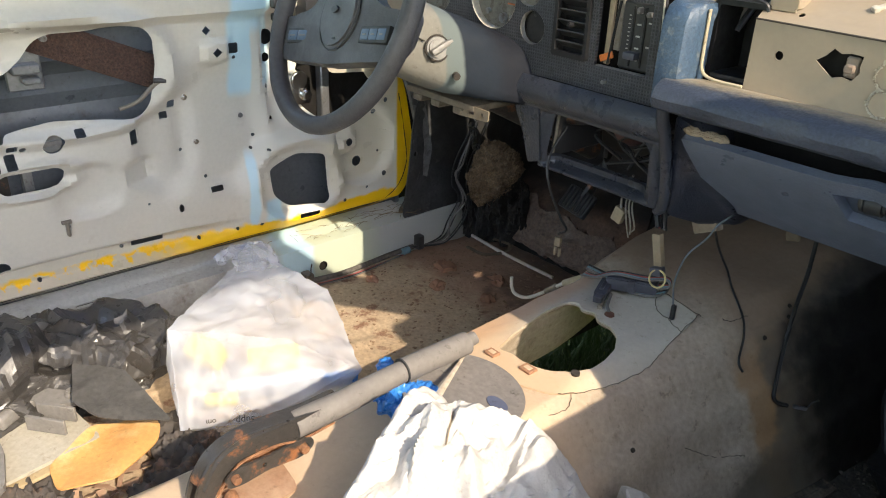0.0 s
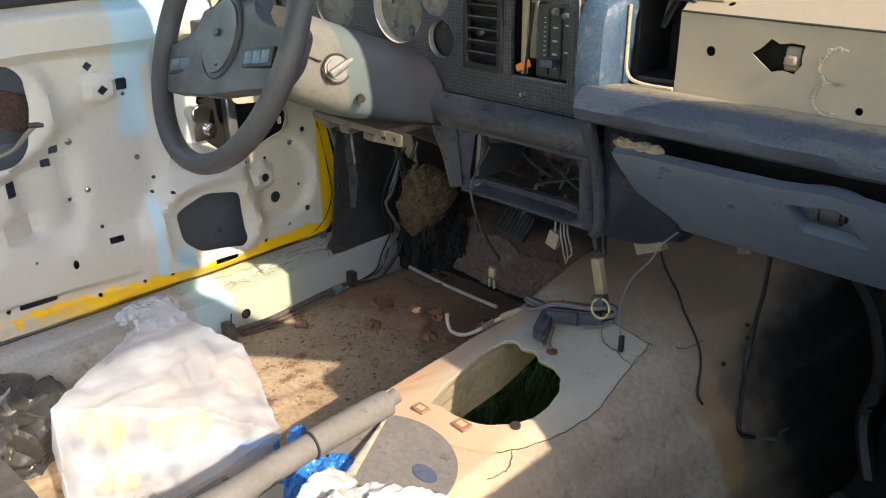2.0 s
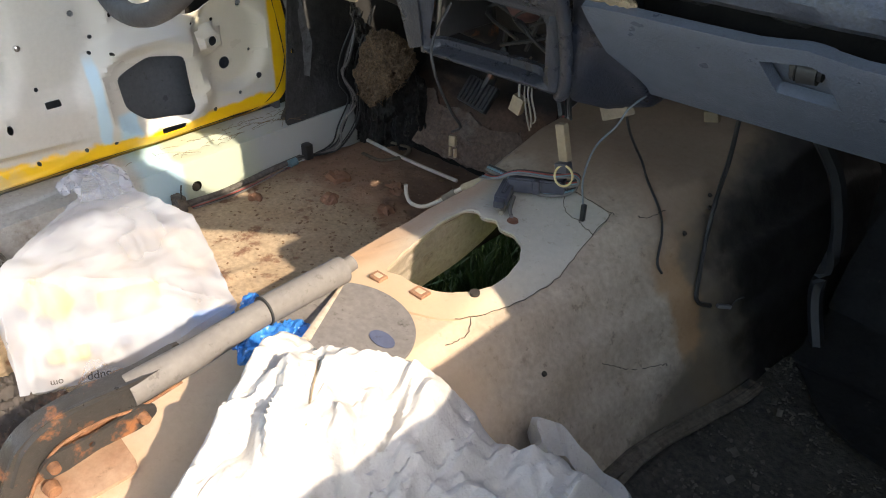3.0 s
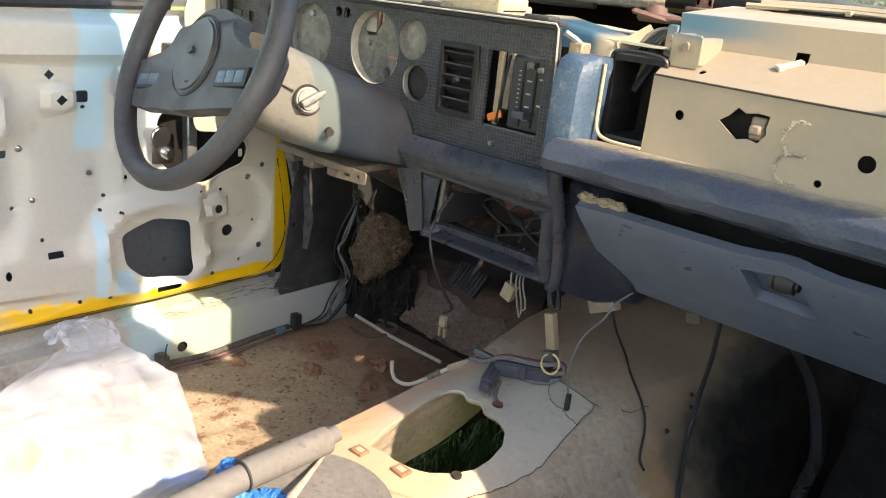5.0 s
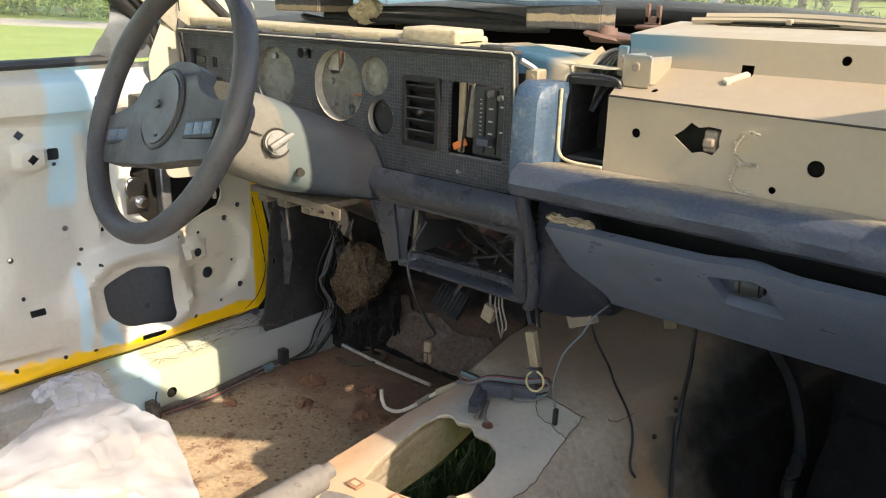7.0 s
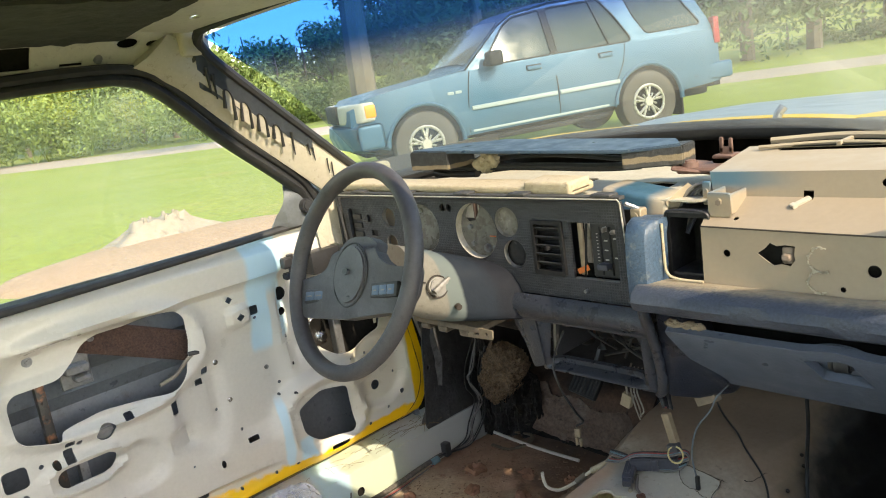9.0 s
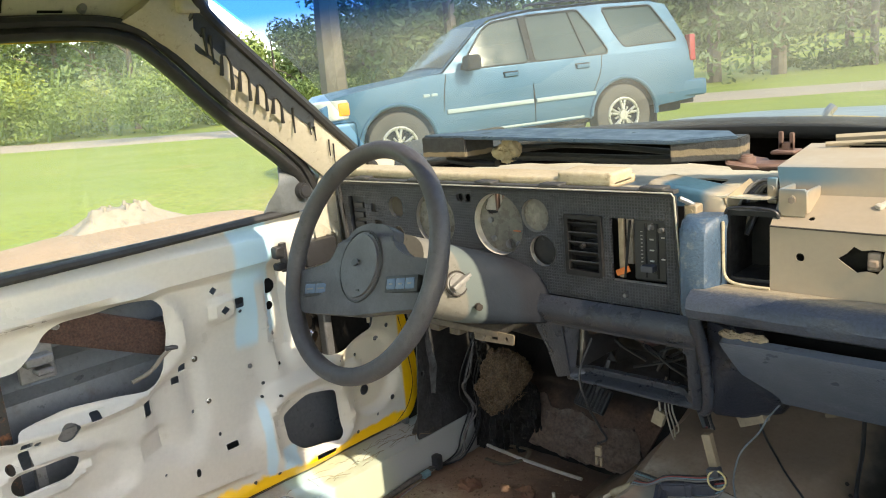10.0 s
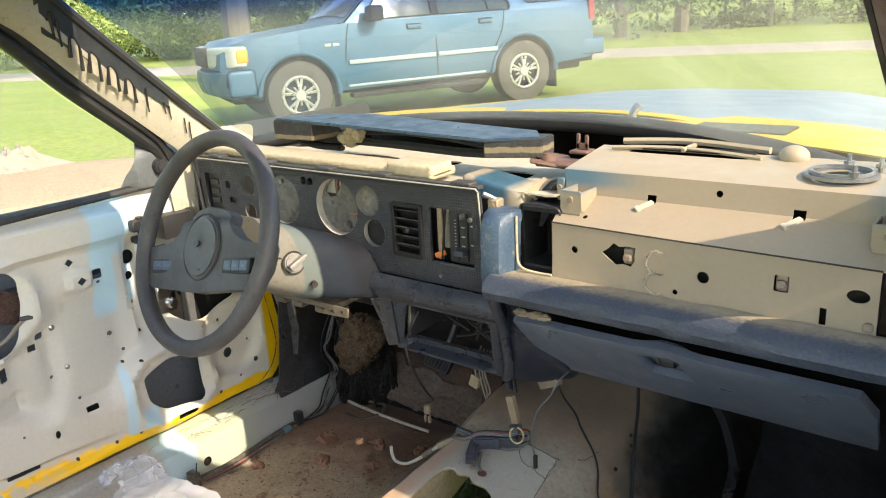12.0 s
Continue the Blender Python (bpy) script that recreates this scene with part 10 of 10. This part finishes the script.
m_leafyel = shade("yellow_green_leaves", (0.26, 0.29, 0.045), 0.6, second=(0.17, 0.24, 0.045), scale=0.8, amount=1.0, grain=0.0, bump=0.0)
m_twig = shade("dry_brush", (0.24, 0.17, 0.11), 0.9, second=(0.32, 0.22, 0.16), scale=3, bump=0.0)
m_leafpale = shade("dusty_leaves", (0.18, 0.22, 0.085), 0.65, second=(0.13, 0.185, 0.055), scale=0.7, amount=1.0, grain=0.0, bump=0.0)
rng = random.Random(8)


def polar(deg, r):
    """A place at a bearing from the cab: 0 is straight ahead, positive to the driver's side."""
    a = radians(deg)
    return (-r * math.sin(a), r * math.cos(a))


# thicket beyond the track, driver's side
for k in range(34):
    d = 50 + k * 1.75 + rng.uniform(-0.8, 0.8)
    x, y = polar(d, rng.uniform(31, 35))
    shrub(x, y, rng.uniform(2.5, 4.2), rng.uniform(1.8, 3.6) if d > 63 else rng.uniform(1.6, 2.6), 100 + k, rng.choice([m_leaf, m_leafpale, m_leafyel, m_leaf, m_twig if k % 9 == 4 else m_leaf]), "tangled green shrub at the edge of the lawn", 0.085, 2300)
for k in range(22):
    d = 48 + k * 2.7 + rng.uniform(-1, 1)
    if 52.5 < d < 63:
        continue
    x, y = polar(d, rng.uniform(36, 43))
    tree(x, y, rng.uniform(5.5, 8.5), rng.uniform(2.4, 3.6), 300 + k, rng.choice([m_leaf, m_leafpale, m_leafdark]), rng.uniform(-0.5, 0.5), 0.15, 1.5, 0.15)
for k, d in enumerate((51.5, 53.5, 55.5, 57.5, 59.5, 61.5)):
    x, y = polar(d, 37 + (k % 3))
    tree(x, y, rng.uniform(3.6, 4.6), 1.9, 350 + k, rng.choice([m_leaf, m_leafpale]), 0.1, 0.13, 1.1, 0.12)
# trees behind the car
for d, r, h, c in ((42, 25, 9.5, 3.6), (38, 30, 9, 3.6), (33, 30, 10, 4.0), (28, 33, 9, 3.8), (24, 31, 10, 4), (20, 34, 11, 4.2)):
    x, y = polar(d, r)
    tree(x, y, h, c, int(d * 7), rng.choice([m_leaf, m_leafdark]), rng.uniform(-0.6, 0.6), 0.15, 1.6, 0.12)
x, y = polar(50.5, 17.0)
tree(x, y, 12, 3.5, 77, m_leaf, 0.4, 0.2, 0.8, 0.6, "tall tree with a pale bare trunk")
# field edge with fence posts, poles and far trees
for d, r, h, c in ((16, 40, 8, 3.0), (13, 42, 7.5, 2.6), (9, 38, 9, 3.4), (4.5, 41, 8, 3.2), (0, 44, 9, 3.5), (-6, 46, 9, 3.6), (-12, 48, 10, 4), (-20, 50, 10, 4)):
    x, y = polar(d, r)
    tree(x, y, h, c, int(d * 11 + 500), rng.choice([m_leaf, m_leafdark]), rng.uniform(-0.4, 0.4), 0.14, 1.4, 0.30)
for k in range(16):
    d = 20 - k * 2.3
    x, y = polar(d, 37 + rng.uniform(-1, 1))
    shrub(x, y, rng.uniform(2, 3.6), rng.uniform(0.7, 1.3), 700 + k, rng.choice([m_leafdark, m_leafpale, m_leaf]), "low brush along the fence line", 0.12, 500)
m_fencepost = shade("grey_post", (0.12, 0.11, 0.095), 0.9, second=(0.12, 0.11, 0.10), scale=5, bump=0.3)
fence = thing("fence", "wire fence on weathered wooden posts beyond the track", "fence", (*polar(10, 40), land(*polar(10, 40))))
pts = []
for k in range(24):
    x, y = polar(24 - k * 2.2, 41)
    z = land(x, y)
    part("post", cyl((x, y, z - 0.2), (x, y, z + 1.35), 0.07, 0.06, 8), m_fencepost, fence)
    pts.append((x, y, z))
for h in (0.4, 0.75, 1.1):
    part("wire", tube([(x, y, z + h) for x, y, z in pts], 0.012, 4, 1), m_steel, fence)
x, y = polar(14.5, 36.5)
pole = cyl((x, y, land(x, y) - 0.3), (x, y, land(x, y) + 8), 0.17, 0.13, 12)
solid("utility_pole", pole, m_fencepost, "weathered grey wooden utility pole", "pole")
# far wood closing the view
fw2 = bmesh.new()
frng = random.Random(15)
for k in range(420):
    d = frng.uniform(-75, 115) if k % 2 else frng.uniform(-12, 49)
    low_gap = 50 < d < 62
    r = frng.uniform(95, 125)
    x, y = polar(d, r)
    z = land(x, y)
    h = frng.uniform(4.5, 7) if low_gap else frng.uniform(6, 11)
    leaf_cloud(fw2, (x, y, z + h * 0.45), h * 0.55, 130, 0.75, frng, 0.95)
solid("far_trees", fw2, m_leafdark, "dark line of distant trees", "trees", kind="stuff", smooth=False)
